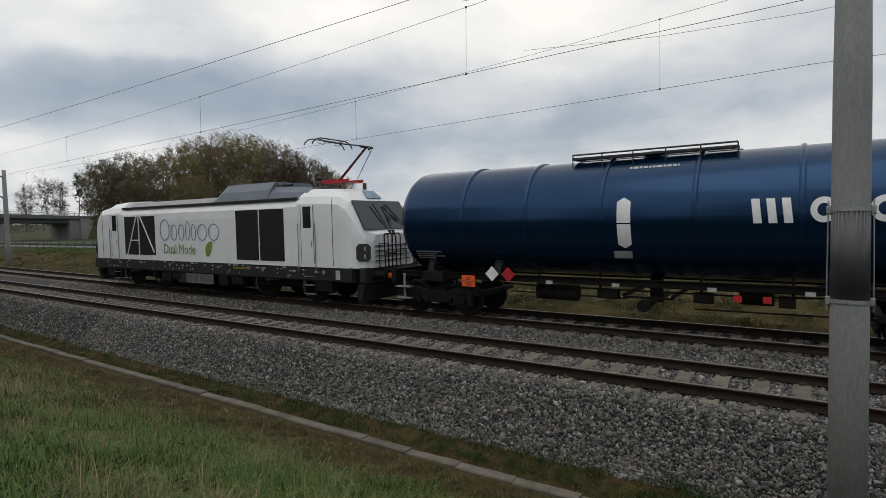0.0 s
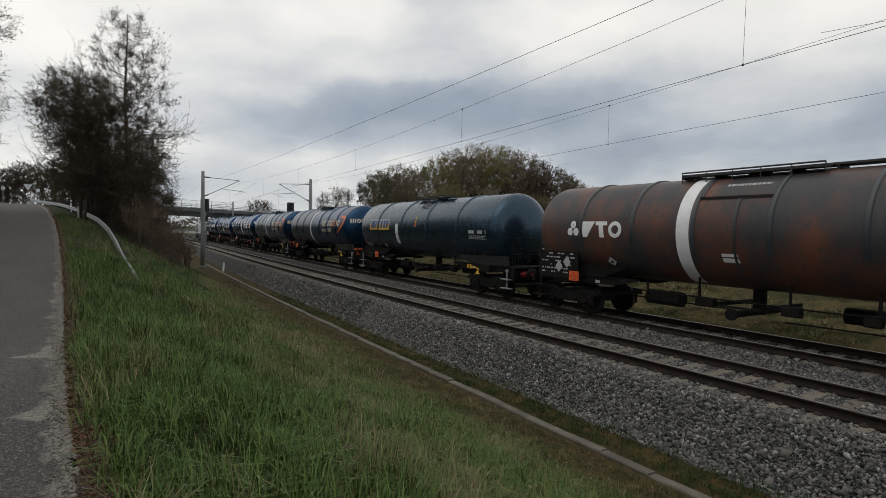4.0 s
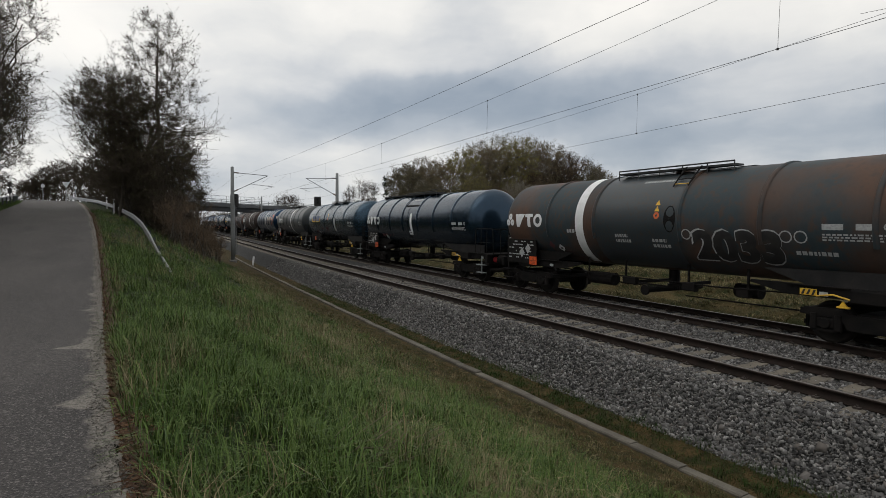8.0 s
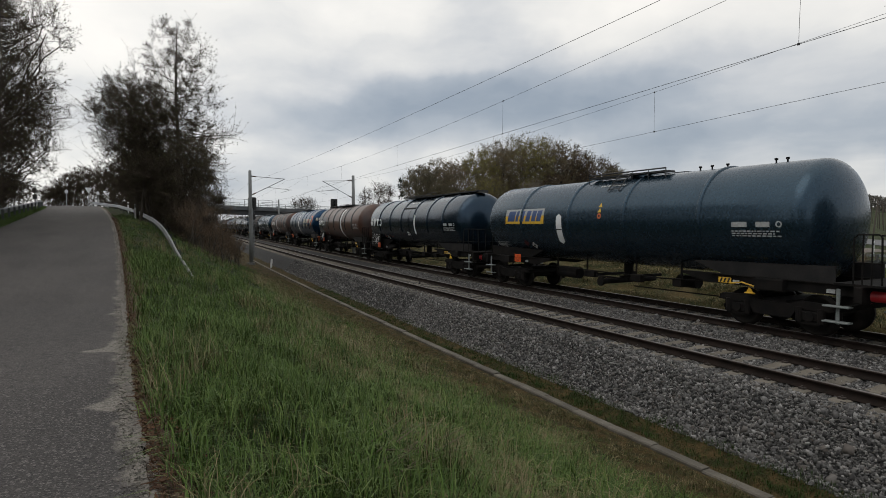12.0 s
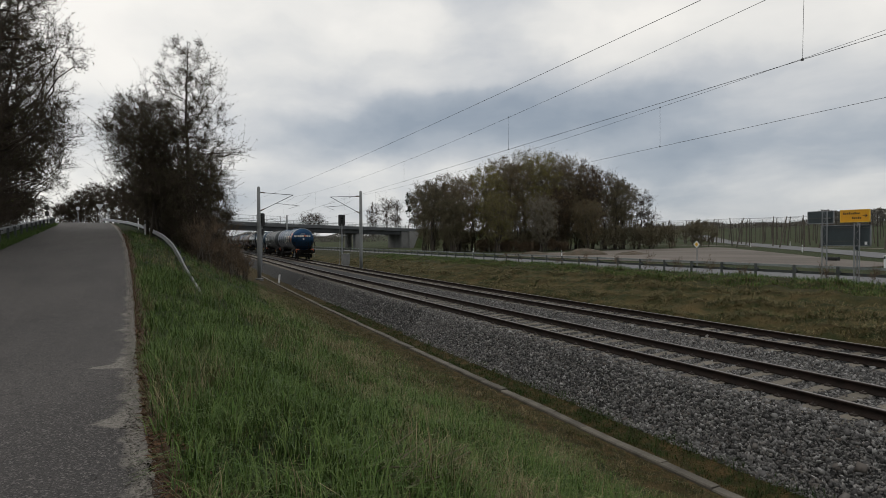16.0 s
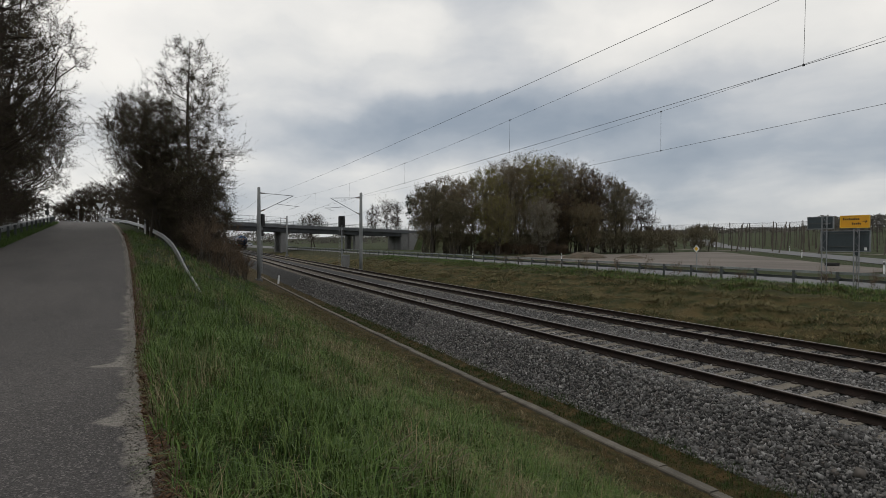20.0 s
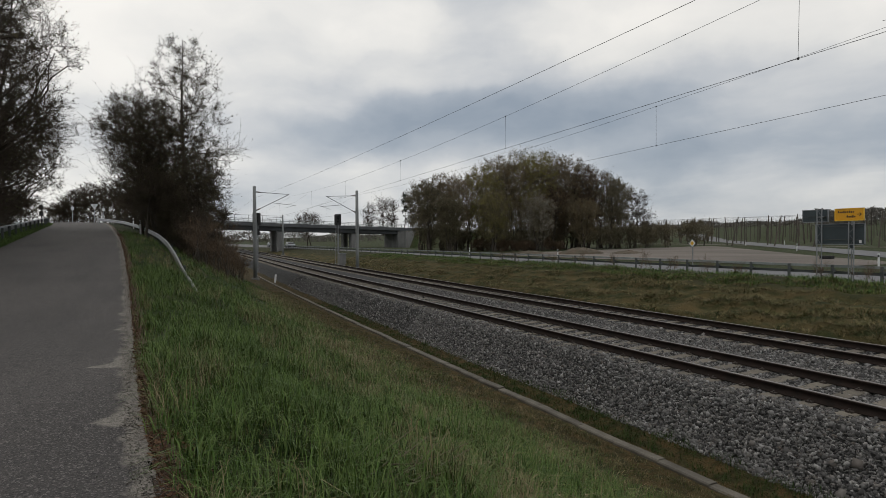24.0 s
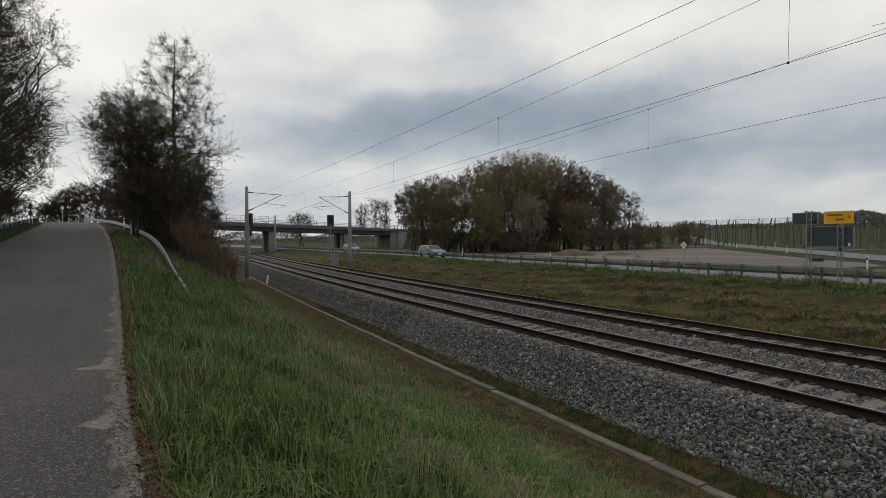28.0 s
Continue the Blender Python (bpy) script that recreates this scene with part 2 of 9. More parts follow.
def ground_material():
    """Turf: green on the verge, mown and mossy by the kerb, dry on the far bank, fields beyond."""
    m = bpy.data.materials.new("turf")
    m.use_nodes = True
    nt = m.node_tree
    N, L = nt.nodes.new, nt.links.new
    p = nt.nodes["Principled BSDF"]
    geo, sep = N("ShaderNodeNewGeometry"), N("ShaderNodeSeparateXYZ")
    L(geo.outputs["Position"], sep.inputs[0])
    def nz(scale, detail=5):
        n = N("ShaderNodeTexNoise"); n.inputs["Scale"].default_value = scale; n.inputs["Detail"].default_value = detail
        L(geo.outputs["Position"], n.inputs["Vector"]); return n.outputs[0]
    def mixed(f, a, b, lo=0.4, hi=0.6):
        r = N("ShaderNodeMapRange"); r.inputs[1].default_value, r.inputs[2].default_value = lo, hi
        L(f, r.inputs[0])
        x = N("ShaderNodeMix"); x.data_type = "RGBA"
        L(r.outputs[0], x.inputs[0])
        for s, v in ((6, a), (7, b)):
            if isinstance(v, tuple): x.inputs[s].default_value = (*v, 1)
            else: L(v, x.inputs[s])
        return x.outputs[2]
    n_big, n_mid, n_fine = nz(0.35), nz(2.2), nz(28, 6)
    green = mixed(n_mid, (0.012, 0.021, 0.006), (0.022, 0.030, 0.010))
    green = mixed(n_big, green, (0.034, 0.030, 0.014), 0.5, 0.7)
    moss = mixed(nz(5.0), (0.066, 0.044, 0.018), (0.026, 0.025, 0.009))
    dry = mixed(nz(0.8), mixed(n_mid, (0.056, 0.046, 0.018), (0.022, 0.030, 0.009)), (0.085, 0.062, 0.026), 0.46, 0.66)
    bank_top = mixed(n_mid, (0.020, 0.029, 0.010), (0.042, 0.036, 0.018))
    field = mixed(n_big, (0.026, 0.038, 0.013), (0.042, 0.045, 0.021))
    wob = N("ShaderNodeMath"); wob.operation = "MULTIPLY_ADD"; wob.inputs[1].default_value = 1.1
    L(n_mid, wob.inputs[0]); L(sep.outputs[0], wob.inputs[2])
    x = wob.outputs[0]
    col = mixed(x, green, moss, -3.95, -3.6)
    col = mixed(x, col, dry, 5.5, 7.0)
    col = mixed(x, col, bank_top, 12.5, 14.5)
    col = mixed(x, col, field, 24, 27)
    v = N("ShaderNodeMapRange"); v.inputs[3].default_value, v.inputs[4].default_value = 0.3, 1.7
    L(n_fine, v.inputs[0])
    s = N("ShaderNodeVectorMath"); s.operation = "SCALE"
    L(col, s.inputs[0]); L(v.outputs[0], s.inputs["Scale"])
    L(s.outputs[0], p.inputs["Base Color"])
    p.inputs["Roughness"].default_value, p.inputs["Specular IOR Level"].default_value = 0.95, 0.15
    bp = N("ShaderNodeBump"); bp.inputs["Strength"].default_value = 0.8; bp.inputs["Distance"].default_value = 0.06
    L(n_fine, bp.inputs["Height"]); L(bp.outputs[0], p.inputs["Normal"])
    return m


M = {}
M["turf"] = ground_material()


def asphalt_material():
    """Worn asphalt: fine pale chips, darker tracks, and a crumbled sandy rim near its right edge."""
    m = bpy.data.materials.new("worn_asphalt")
    m.use_nodes = True
    nt = m.node_tree
    N, L = nt.nodes.new, nt.links.new
    p = nt.nodes["Principled BSDF"]
    geo = N("ShaderNodeNewGeometry")
    def nz(scale, detail=4, stretch=None, rough=0.5):
        n = N("ShaderNodeTexNoise"); n.inputs["Scale"].default_value = scale; n.inputs["Detail"].default_value = detail; n.inputs["Roughness"].default_value = rough
        if stretch:
            mp = N("ShaderNodeMapping"); mp.inputs[3].default_value = stretch
            L(geo.outputs["Position"], mp.inputs[0]); L(mp.outputs[0], n.inputs["Vector"])
        else:
            L(geo.outputs["Position"], n.inputs["Vector"])
        return n.outputs[0]
    def mixed(f, a, b, lo, hi):
        r = N("ShaderNodeMapRange"); r.inputs[1].default_value, r.inputs[2].default_value = lo, hi
        L(f, r.inputs[0])
        x = N("ShaderNodeMix"); x.data_type = "RGBA"
        L(r.outputs[0], x.inputs[0])
        for k, v in ((6, a), (7, b)):
            if isinstance(v, tuple): x.inputs[k].default_value = (*v, 1)
            else: L(v, x.inputs[k])
        return x.outputs[2]
    col = mixed(nz(0.9, 5, (1.0, 0.35, 1.0)), (0.041, 0.0375, 0.0365), (0.060, 0.0545, 0.052), 0.38, 0.62)
    col = mixed(nz(7.0, 5), col, (0.036, 0.033, 0.033), 0.54, 0.70)
    chips = N("ShaderNodeTexVoronoi"); chips.inputs["Scale"].default_value = 88.0
    L(geo.outputs["Position"], chips.inputs["Vector"])
    grey = N("ShaderNodeSeparateColor"); L(chips.outputs["Color"], grey.inputs[0])
    col = mixed(grey.outputs[0], col, (0.15, 0.139, 0.131), 0.72, 1.0)
    col = mixed(grey.outputs[1], col, (0.016, 0.015, 0.016), 0.70, 1.0)
    # sandy rim
    edge = N("ShaderNodeAttribute"); edge.attribute_name = "across"
    rim = N("ShaderNodeMath"); rim.operation = "MULTIPLY_ADD"; rim.inputs[1].default_value = 0.46
    L(nz(2.6, 6, (1.0, 1.0, 1.0), 0.62), rim.inputs[0]); L(edge.outputs["Fac"], rim.inputs[2])
    sand = mixed(nz(45, 4), (0.205, 0.188, 0.165), (0.10, 0.092, 0.082), 0.42, 0.64)
    col = mixed(rim.outputs[0], sand, col, 0.29, 0.37)
    L(col, p.inputs["Base Color"])
    p.inputs["Roughness"].default_value, p.inputs["Specular IOR Level"].default_value = 0.85, 0.4
    bp = N("ShaderNodeBump"); bp.inputs["Strength"].default_value = 0.6; bp.inputs["Distance"].default_value = 0.008
    L(chips.outputs["Distance"], bp.inputs["Height"]); L(bp.outputs[0], p.inputs["Normal"])
    return m


M["asphalt"] = asphalt_material()
M["crumble"] = material("crumbled_edge", (0.085, 0.078, 0.070), (0.165, 0.150, 0.132), 0.95, scale=30, fine=90, bump=0.35, coord="World", fine_mix=0.6, low=0.36, high=0.58)
M["litter"] = material("leaf_litter", (0.082, 0.048, 0.030), (0.040, 0.027, 0.018), 0.95, scale=14, fine=80, bump=1.0, coord="World", fine_mix=0.7)
M["road"] = material("pale_road", (0.115, 0.116, 0.122), (0.09, 0.091, 0.096), 0.8, scale=0.3, fine=20, bump=0.2, coord="World")
M["gravel_lot"] = material("sandy_gravel", (0.135, 0.115, 0.097), (0.085, 0.071, 0.059), 0.95, scale=0.15, fine=9, bump=0.4, coord="World", stretch=(1, 0.5, 1))
# Near-black bed: the shade in gaps between stones is put into its colour.
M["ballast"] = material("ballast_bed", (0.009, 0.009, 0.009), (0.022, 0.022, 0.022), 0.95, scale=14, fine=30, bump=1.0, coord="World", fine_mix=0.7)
M["stones"] = island_material("ballast_stones", [(0.022, 0.021, 0.021), (0.085, 0.083, 0.081), (0.15, 0.146, 0.142), (0.040, 0.039, 0.038), (0.30, 0.295, 0.287), (0.095, 0.082, 0.072), (0.22, 0.218, 0.215), (0.026, 0.025, 0.025), (0.13, 0.127, 0.125), (0.056, 0.054, 0.054)])
M["sleeper"] = material("weathered_concrete", (0.145, 0.128, 0.102), (0.095, 0.083, 0.067), 0.9, scale=3, fine=40, bump=0.4, rand=0.15)
M["kerb"] = material("kerb_concrete", (0.118, 0.106, 0.086), (0.072, 0.064, 0.052), 0.9, scale=3, fine=30, bump=0.5, rand=0.15)
M["rail"] = material("rusty_rail", (0.022, 0.014, 0.011), (0.014, 0.010, 0.008), 0.85, spec=0.2, scale=5, fine=60, bump=0.3)
M["rail_head"] = material("worn_rail_head", (0.22, 0.20, 0.19), (0.15, 0.13, 0.12), 0.38, metal=0.8, scale=3, fine=50)
M["clip"] = material("clip_steel", (0.04, 0.03, 0.025), None, 0.7)
M["mast"] = material("grey_concrete_mast", (0.205, 0.215, 0.212), (0.168, 0.177, 0.176), 0.8, scale=2, fine=40, bump=0.15, stretch=(1, 1, 0.3))
M["wrap"] = material("dark_wrap", (0.05, 0.052, 0.055), (0.035, 0.036, 0.04), 0.45, scale=3, fine=30)
M["galv"] = material("galvanised_steel", (0.27, 0.28, 0.29), (0.20, 0.21, 0.22), 0.45, metal=0.6, scale=3, fine=30)
M["barrier"] = material("weathered_barrier_steel", (0.25, 0.275, 0.275), (0.19, 0.21, 0.205), 0.55, metal=0.3, scale=2, fine=30)
# Darker copy of the barrier steel, with shade put into its colour.
M["barrier_shade"] = material("shaded_barrier_steel", (0.075, 0.085, 0.083), (0.052, 0.060, 0.058), 0.6, metal=0.3, scale=2, fine=30)
M["wire"] = material("catenary_wire", (0.03, 0.03, 0.032), None, 0.6, metal=0.3)
M["insulator"] = material("brown_insulator", (0.10, 0.05, 0.03), None, 0.3)
M["black"] = material("black_paint", (0.012, 0.012, 0.013), (0.022, 0.021, 0.02), 0.55, scale=4, fine=30)
M["frame"] = material("near_black_underframe", (0.007, 0.007, 0.007), (0.014, 0.012, 0.011), 0.8, spec=0.12, scale=3, fine=25, bump=0.2)
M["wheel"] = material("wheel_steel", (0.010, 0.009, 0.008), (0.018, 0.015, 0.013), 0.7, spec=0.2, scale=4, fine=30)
M["white"] = material("white_paint", (0.72, 0.73, 0.74), (0.64, 0.65, 0.65), 0.5, scale=5, fine=30, fine_mix=0.08)
M["cream"] = material("cream_lettering", (0.62, 0.55, 0.44), (0.52, 0.46, 0.37), 0.55, scale=8, fine=40, fine_mix=0.12)
M["orange"] = material("orange_paint", (0.62, 0.13, 0.03), (0.48, 0.10, 0.03), 0.5, scale=6, fine=40, fine_mix=0.15)
M["yellow"] = material("yellow_paint", (0.70, 0.42, 0.03), (0.6, 0.35, 0.03), 0.5, scale=6, fine=30)
M["red"] = material("red_paint", (0.42, 0.014, 0.018), (0.30, 0.011, 0.014), 0.42, scale=6, fine=30)
M["navy"] = material("navy_tank_paint", (0.0080, 0.0370, 0.096), (0.0070, 0.0320, 0.084), 0.22, metal=0.74, spec=0.30, scale=0.7, fine=12, fine_mix=0.06, rand=0.08, stretch=(1, 0.5, 2), coat=0.16)
M["worn_navy"] = material("dull_navy_tank_paint", (0.0080, 0.0370, 0.088), (0.0105, 0.0330, 0.070), 0.28, metal=0.70, spec=0.30, scale=0.5, fine=10, fine_mix=0.12, rand=0.12, coat=0.12)
# Anthracite made bluish: the tint of reflected sky is put into the base colour.
M["anthracite"] = material("sky_tinted_anthracite_tank_paint", (0.0165, 0.0370, 0.0610), (0.0135, 0.0310, 0.0510), 0.24, metal=0.72, spec=0.40, scale=0.6, fine=12, fine_mix=0.10, rand=0.1, coat=0.30)
M["steel_tank"] = material("steel_blue_grey_tank_paint", (0.0290, 0.0580, 0.0860), (0.0245, 0.0490, 0.0740), 0.27, metal=0.68, spec=0.40, scale=0.6, fine=12, fine_mix=0.10, rand=0.1, coat=0.22)
M["slate"] = material("slate_grey_tank_paint", (0.028, 0.037, 0.043), (0.020, 0.029, 0.035), 0.40, spec=0.45, scale=0.6, fine=10, fine_mix=0.15, rand=0.1, c=(0.034, 0.029, 0.025), coat=0.15)
M["rusty"] = material("rust_streaked_tank_paint", (0.026, 0.040, 0.047), (0.078, 0.042, 0.027), 0.6, spec=0.3, scale=0.8, fine=9, fine_mix=0.3, rand=0.15, stretch=(1, 0.7, 0.5), c=(0.05, 0.034, 0.027), low=0.45, high=0.62)
M["brown"] = material("rust_brown_tank_paint", (0.085, 0.036, 0.022), (0.034, 0.030, 0.030), 0.45, spec=0.4, scale=0.7, fine=9, fine_mix=0.25, rand=0.1, stretch=(1, 0.8, 0.4), low=0.42, high=0.66, coat=0.3)
M["rust_red"] = material("rust_worn_tank_paint", (0.030, 0.030, 0.033), (0.115, 0.043, 0.024), 0.55, spec=0.35, scale=1.0, fine=9, fine_mix=0.3, rand=0.12, stretch=(1, 0.8, 0.45), c=(0.036, 0.031, 0.030), low=0.42, high=0.60, coat=0.15)
M["umber"] = material("umber_tank_paint", (0.050, 0.033, 0.028), (0.030, 0.026, 0.025), 0.55, spec=0.2, scale=0.6, fine=9, fine_mix=0.25, rand=0.1, stretch=(1, 0.8, 0.4))
M["dull_navy"] = material("weathered_navy_tank_paint", (0.0100, 0.0300, 0.0600), (0.0090, 0.0260, 0.0500), 0.30, metal=0.66, spec=0.35, scale=0.5, fine=10, fine_mix=0.2, coat=0.15)
M["cradle"] = material("dark_cradle_steel", (0.016, 0.016, 0.017), (0.028, 0.026, 0.025), 0.7, spec=0.2, scale=2, fine=18, bump=0.1)
M["roof_steel"] = material("roof_walkway_steel", (0.030, 0.031, 0.033), (0.050, 0.050, 0.050), 0.6, spec=0.3, scale=3, fine=25)
M["hazard"] = material("hazard_orange", (0.72, 0.11, 0.02), (0.62, 0.09, 0.02), 0.45, scale=6, fine=40, fine_mix=0.1)
M["red_faded"] = material("faded_red_paint", (0.09, 0.014, 0.018), (0.05, 0.014, 0.02), 0.5, scale=4, fine=20)
M["ghost"] = material("faded_old_paint", (0.052, 0.048, 0.042), (0.036, 0.040, 0.042), 0.5, spec=0.25, scale=3, fine=14)
M["loco_white"] = material("clean_white_paint", (0.66, 0.68, 0.70), (0.61, 0.63, 0.65), 0.32, scale=1.5, fine=15, fine_mix=0.04)
M["loco_grey"] = material("roof_grey_paint", (0.105, 0.13, 0.165), (0.085, 0.105, 0.135), 0.5, scale=1.5, fine=20)
M["roof_pale"] = material("pale_grey_roof_paint", (0.30, 0.31, 0.32), (0.24, 0.25, 0.26), 0.5, scale=1.5, fine=20)
M["grey_dim"] = material("dusty_grey_louvre", (0.10, 0.105, 0.11), (0.07, 0.072, 0.075), 0.6, scale=8, fine=60)
M["skirt"] = material("anthracite_skirt", (0.022, 0.024, 0.027), (0.017, 0.018, 0.020), 0.6, spec=0.2, scale=2, fine=20)
M["grille"] = material("dark_grille", (0.008, 0.008, 0.009), (0.013, 0.013, 0.014), 0.7, spec=0.2, scale=30, fine=120, bump=0.4)
M["steel_blue"] = material("steel_blue_lettering", (0.16, 0.25, 0.34), None, 0.5)
M["mark_blue"] = material("dark_blue_marks", (0.03, 0.07, 0.2), None, 0.5)
M["leaf_green"] = material("leaf_green_lettering", (0.17, 0.25, 0.04), None, 0.5)
M["grey_text"] = material("pale_grey_marks", (0.42, 0.43, 0.43), (0.30, 0.31, 0.31), 0.6, scale=20, fine=60)
M["caution"] = material("dull_yellow_marking", (0.20, 0.14, 0.02), (0.12, 0.085, 0.015), 0.6, scale=9, fine=40)
M["sign_back"] = material("grey_sign_back", (0.034, 0.048, 0.054), (0.027, 0.039, 0.044), 0.5, scale=1.5, fine=20)
M["sign_yellow"] = material("yellow_road_sign", (0.66, 0.32, 0.01), (0.58, 0.28, 0.01), 0.4, scale=2, fine=20, fine_mix=0.06)
M["parapet"] = material("darker_parapet_concrete", (0.11, 0.115, 0.12), (0.075, 0.08, 0.085), 0.85, scale=0.4, fine=8)
M["concrete"] = material("bridge_concrete", (0.21, 0.21, 0.205), (0.13, 0.13, 0.125), 0.85, scale=0.4, fine=8, bump=0.15, stretch=(1, 1, 0.4))
# Dark girder concrete: the shade under the deck is put into its colour.
M["girder_shade"] = material("shaded_bridge_girder", (0.035, 0.038, 0.042), (0.055, 0.06, 0.062), 0.7, scale=0.5, fine=10)
M["bark"] = material("dark_bark", (0.045, 0.036, 0.028), (0.07, 0.058, 0.045), 0.95, scale=3, fine=25, bump=0.5, stretch=(1, 1, 0.3))
M["twig"] = island_material("bare_twigs", [(0.036, 0.027, 0.020), (0.062, 0.047, 0.034), (0.047, 0.034, 0.025)])
M["twig_pale"] = island_material("pale_bare_twigs", [(0.105, 0.088, 0.058), (0.175, 0.148, 0.097), (0.13, 0.11, 0.072), (0.082, 0.070, 0.046), (0.15, 0.136, 0.072)])
M["twig_red"] = island_material("reddish_twigs", [(0.085, 0.060, 0.040), (0.13, 0.092, 0.060), (0.07, 0.05, 0.033)])
M["bud"] = island_material("opening_buds", [(0.17, 0.155, 0.030), (0.24, 0.215, 0.045), (0.18, 0.145, 0.050), (0.21, 0.215, 0.045)])
M["bud_dark"] = island_material("dark_buds_and_cones", [(0.045, 0.038, 0.024), (0.070, 0.056, 0.032), (0.062, 0.070, 0.024)])
M["bud_brown"] = island_material("brown_buds", [(0.13, 0.080, 0.040), (0.17, 0.115, 0.055), (0.12, 0.095, 0.042), (0.16, 0.095, 0.055)])
M["bud_white"] = island_material("pale_blossom", [(0.30, 0.27, 0.24), (0.22, 0.20, 0.16), (0.38, 0.35, 0.33)])
M["needle"] = island_material("dark_needles", [(0.012, 0.02, 0.012), (0.022, 0.032, 0.016)])
M["grass"] = island_material("grass_blades", [(0.022, 0.046, 0.009), (0.066, 0.122, 0.019), (0.038, 0.076, 0.013), (0.125, 0.176, 0.048), (0.026, 0.052, 0.011), (0.084, 0.136, 0.028), (0.098, 0.144, 0.034), (0.046, 0.084, 0.019)], 0.6, 0.2)
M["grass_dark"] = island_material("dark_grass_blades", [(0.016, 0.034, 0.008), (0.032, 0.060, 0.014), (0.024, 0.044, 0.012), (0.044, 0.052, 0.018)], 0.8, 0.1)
M["straw_dull"] = island_material("matted_dry_blades", [(0.19, 0.15, 0.07), (0.075, 0.062, 0.026), (0.28, 0.22, 0.12), (0.12, 0.115, 0.038), (0.05, 0.043, 0.019), (0.17, 0.155, 0.055)], 0.9)
M["moss_grass"] = island_material("mossy_grass_blades", [(0.050, 0.058, 0.015), (0.098, 0.076, 0.030), (0.035, 0.044, 0.011), (0.088, 0.058, 0.025), (0.066, 0.070, 0.020)], 0.8)
M["grit"] = island_material("asphalt_grit", [(0.06, 0.056, 0.05), (0.14, 0.13, 0.115), (0.22, 0.205, 0.18), (0.10, 0.09, 0.08)])
M["straw"] = island_material("dry_grass_blades", [(0.19, 0.15, 0.08), (0.10, 0.08, 0.04), (0.29, 0.24, 0.145), (0.07, 0.066, 0.028)], 0.85)
M["pole_wood"] = material("hop_pole_wood", (0.075, 0.062, 0.05), (0.045, 0.038, 0.03), 0.9, scale=2, fine=20, rand=0.2)
M["soil"] = material("heaped_soil", (0.085, 0.063, 0.043), (0.05, 0.042, 0.026), 0.95, scale=0.8, fine=8, bump=0.8, coord="World")
M["flake"] = island_material("dead_leaf_flakes", [(0.085, 0.042, 0.022), (0.05, 0.028, 0.017), (0.12, 0.065, 0.035), (0.07, 0.05, 0.03)])
# Distance haze is put into these pale colours.
M["woods"] = island_material("distant_woods", [(0.095, 0.088, 0.078), (0.13, 0.118, 0.105), (0.105, 0.105, 0.085)])
M["glass"] = material("dark_glass", (0.012, 0.017, 0.021), (0.016, 0.022, 0.026), 0.06, spec=0.5, scale=1, fine=5, fine_mix=0.05)
M["arm_red"] = material("dull_red_arm_paint", (0.10, 0.012, 0.012), (0.06, 0.010, 0.010), 0.5, scale=6, fine=30)
M["silver"] = material("silver_car_paint", (0.22, 0.25, 0.28), (0.18, 0.2, 0.23), 0.3, metal=0.4, scale=3, fine=20, fine_mix=0.05)
M["rubber"] = material("tyre_rubber", (0.014, 0.014, 0.014), None, 0.85, scale=8, fine=40)

# ---- building blocks ----


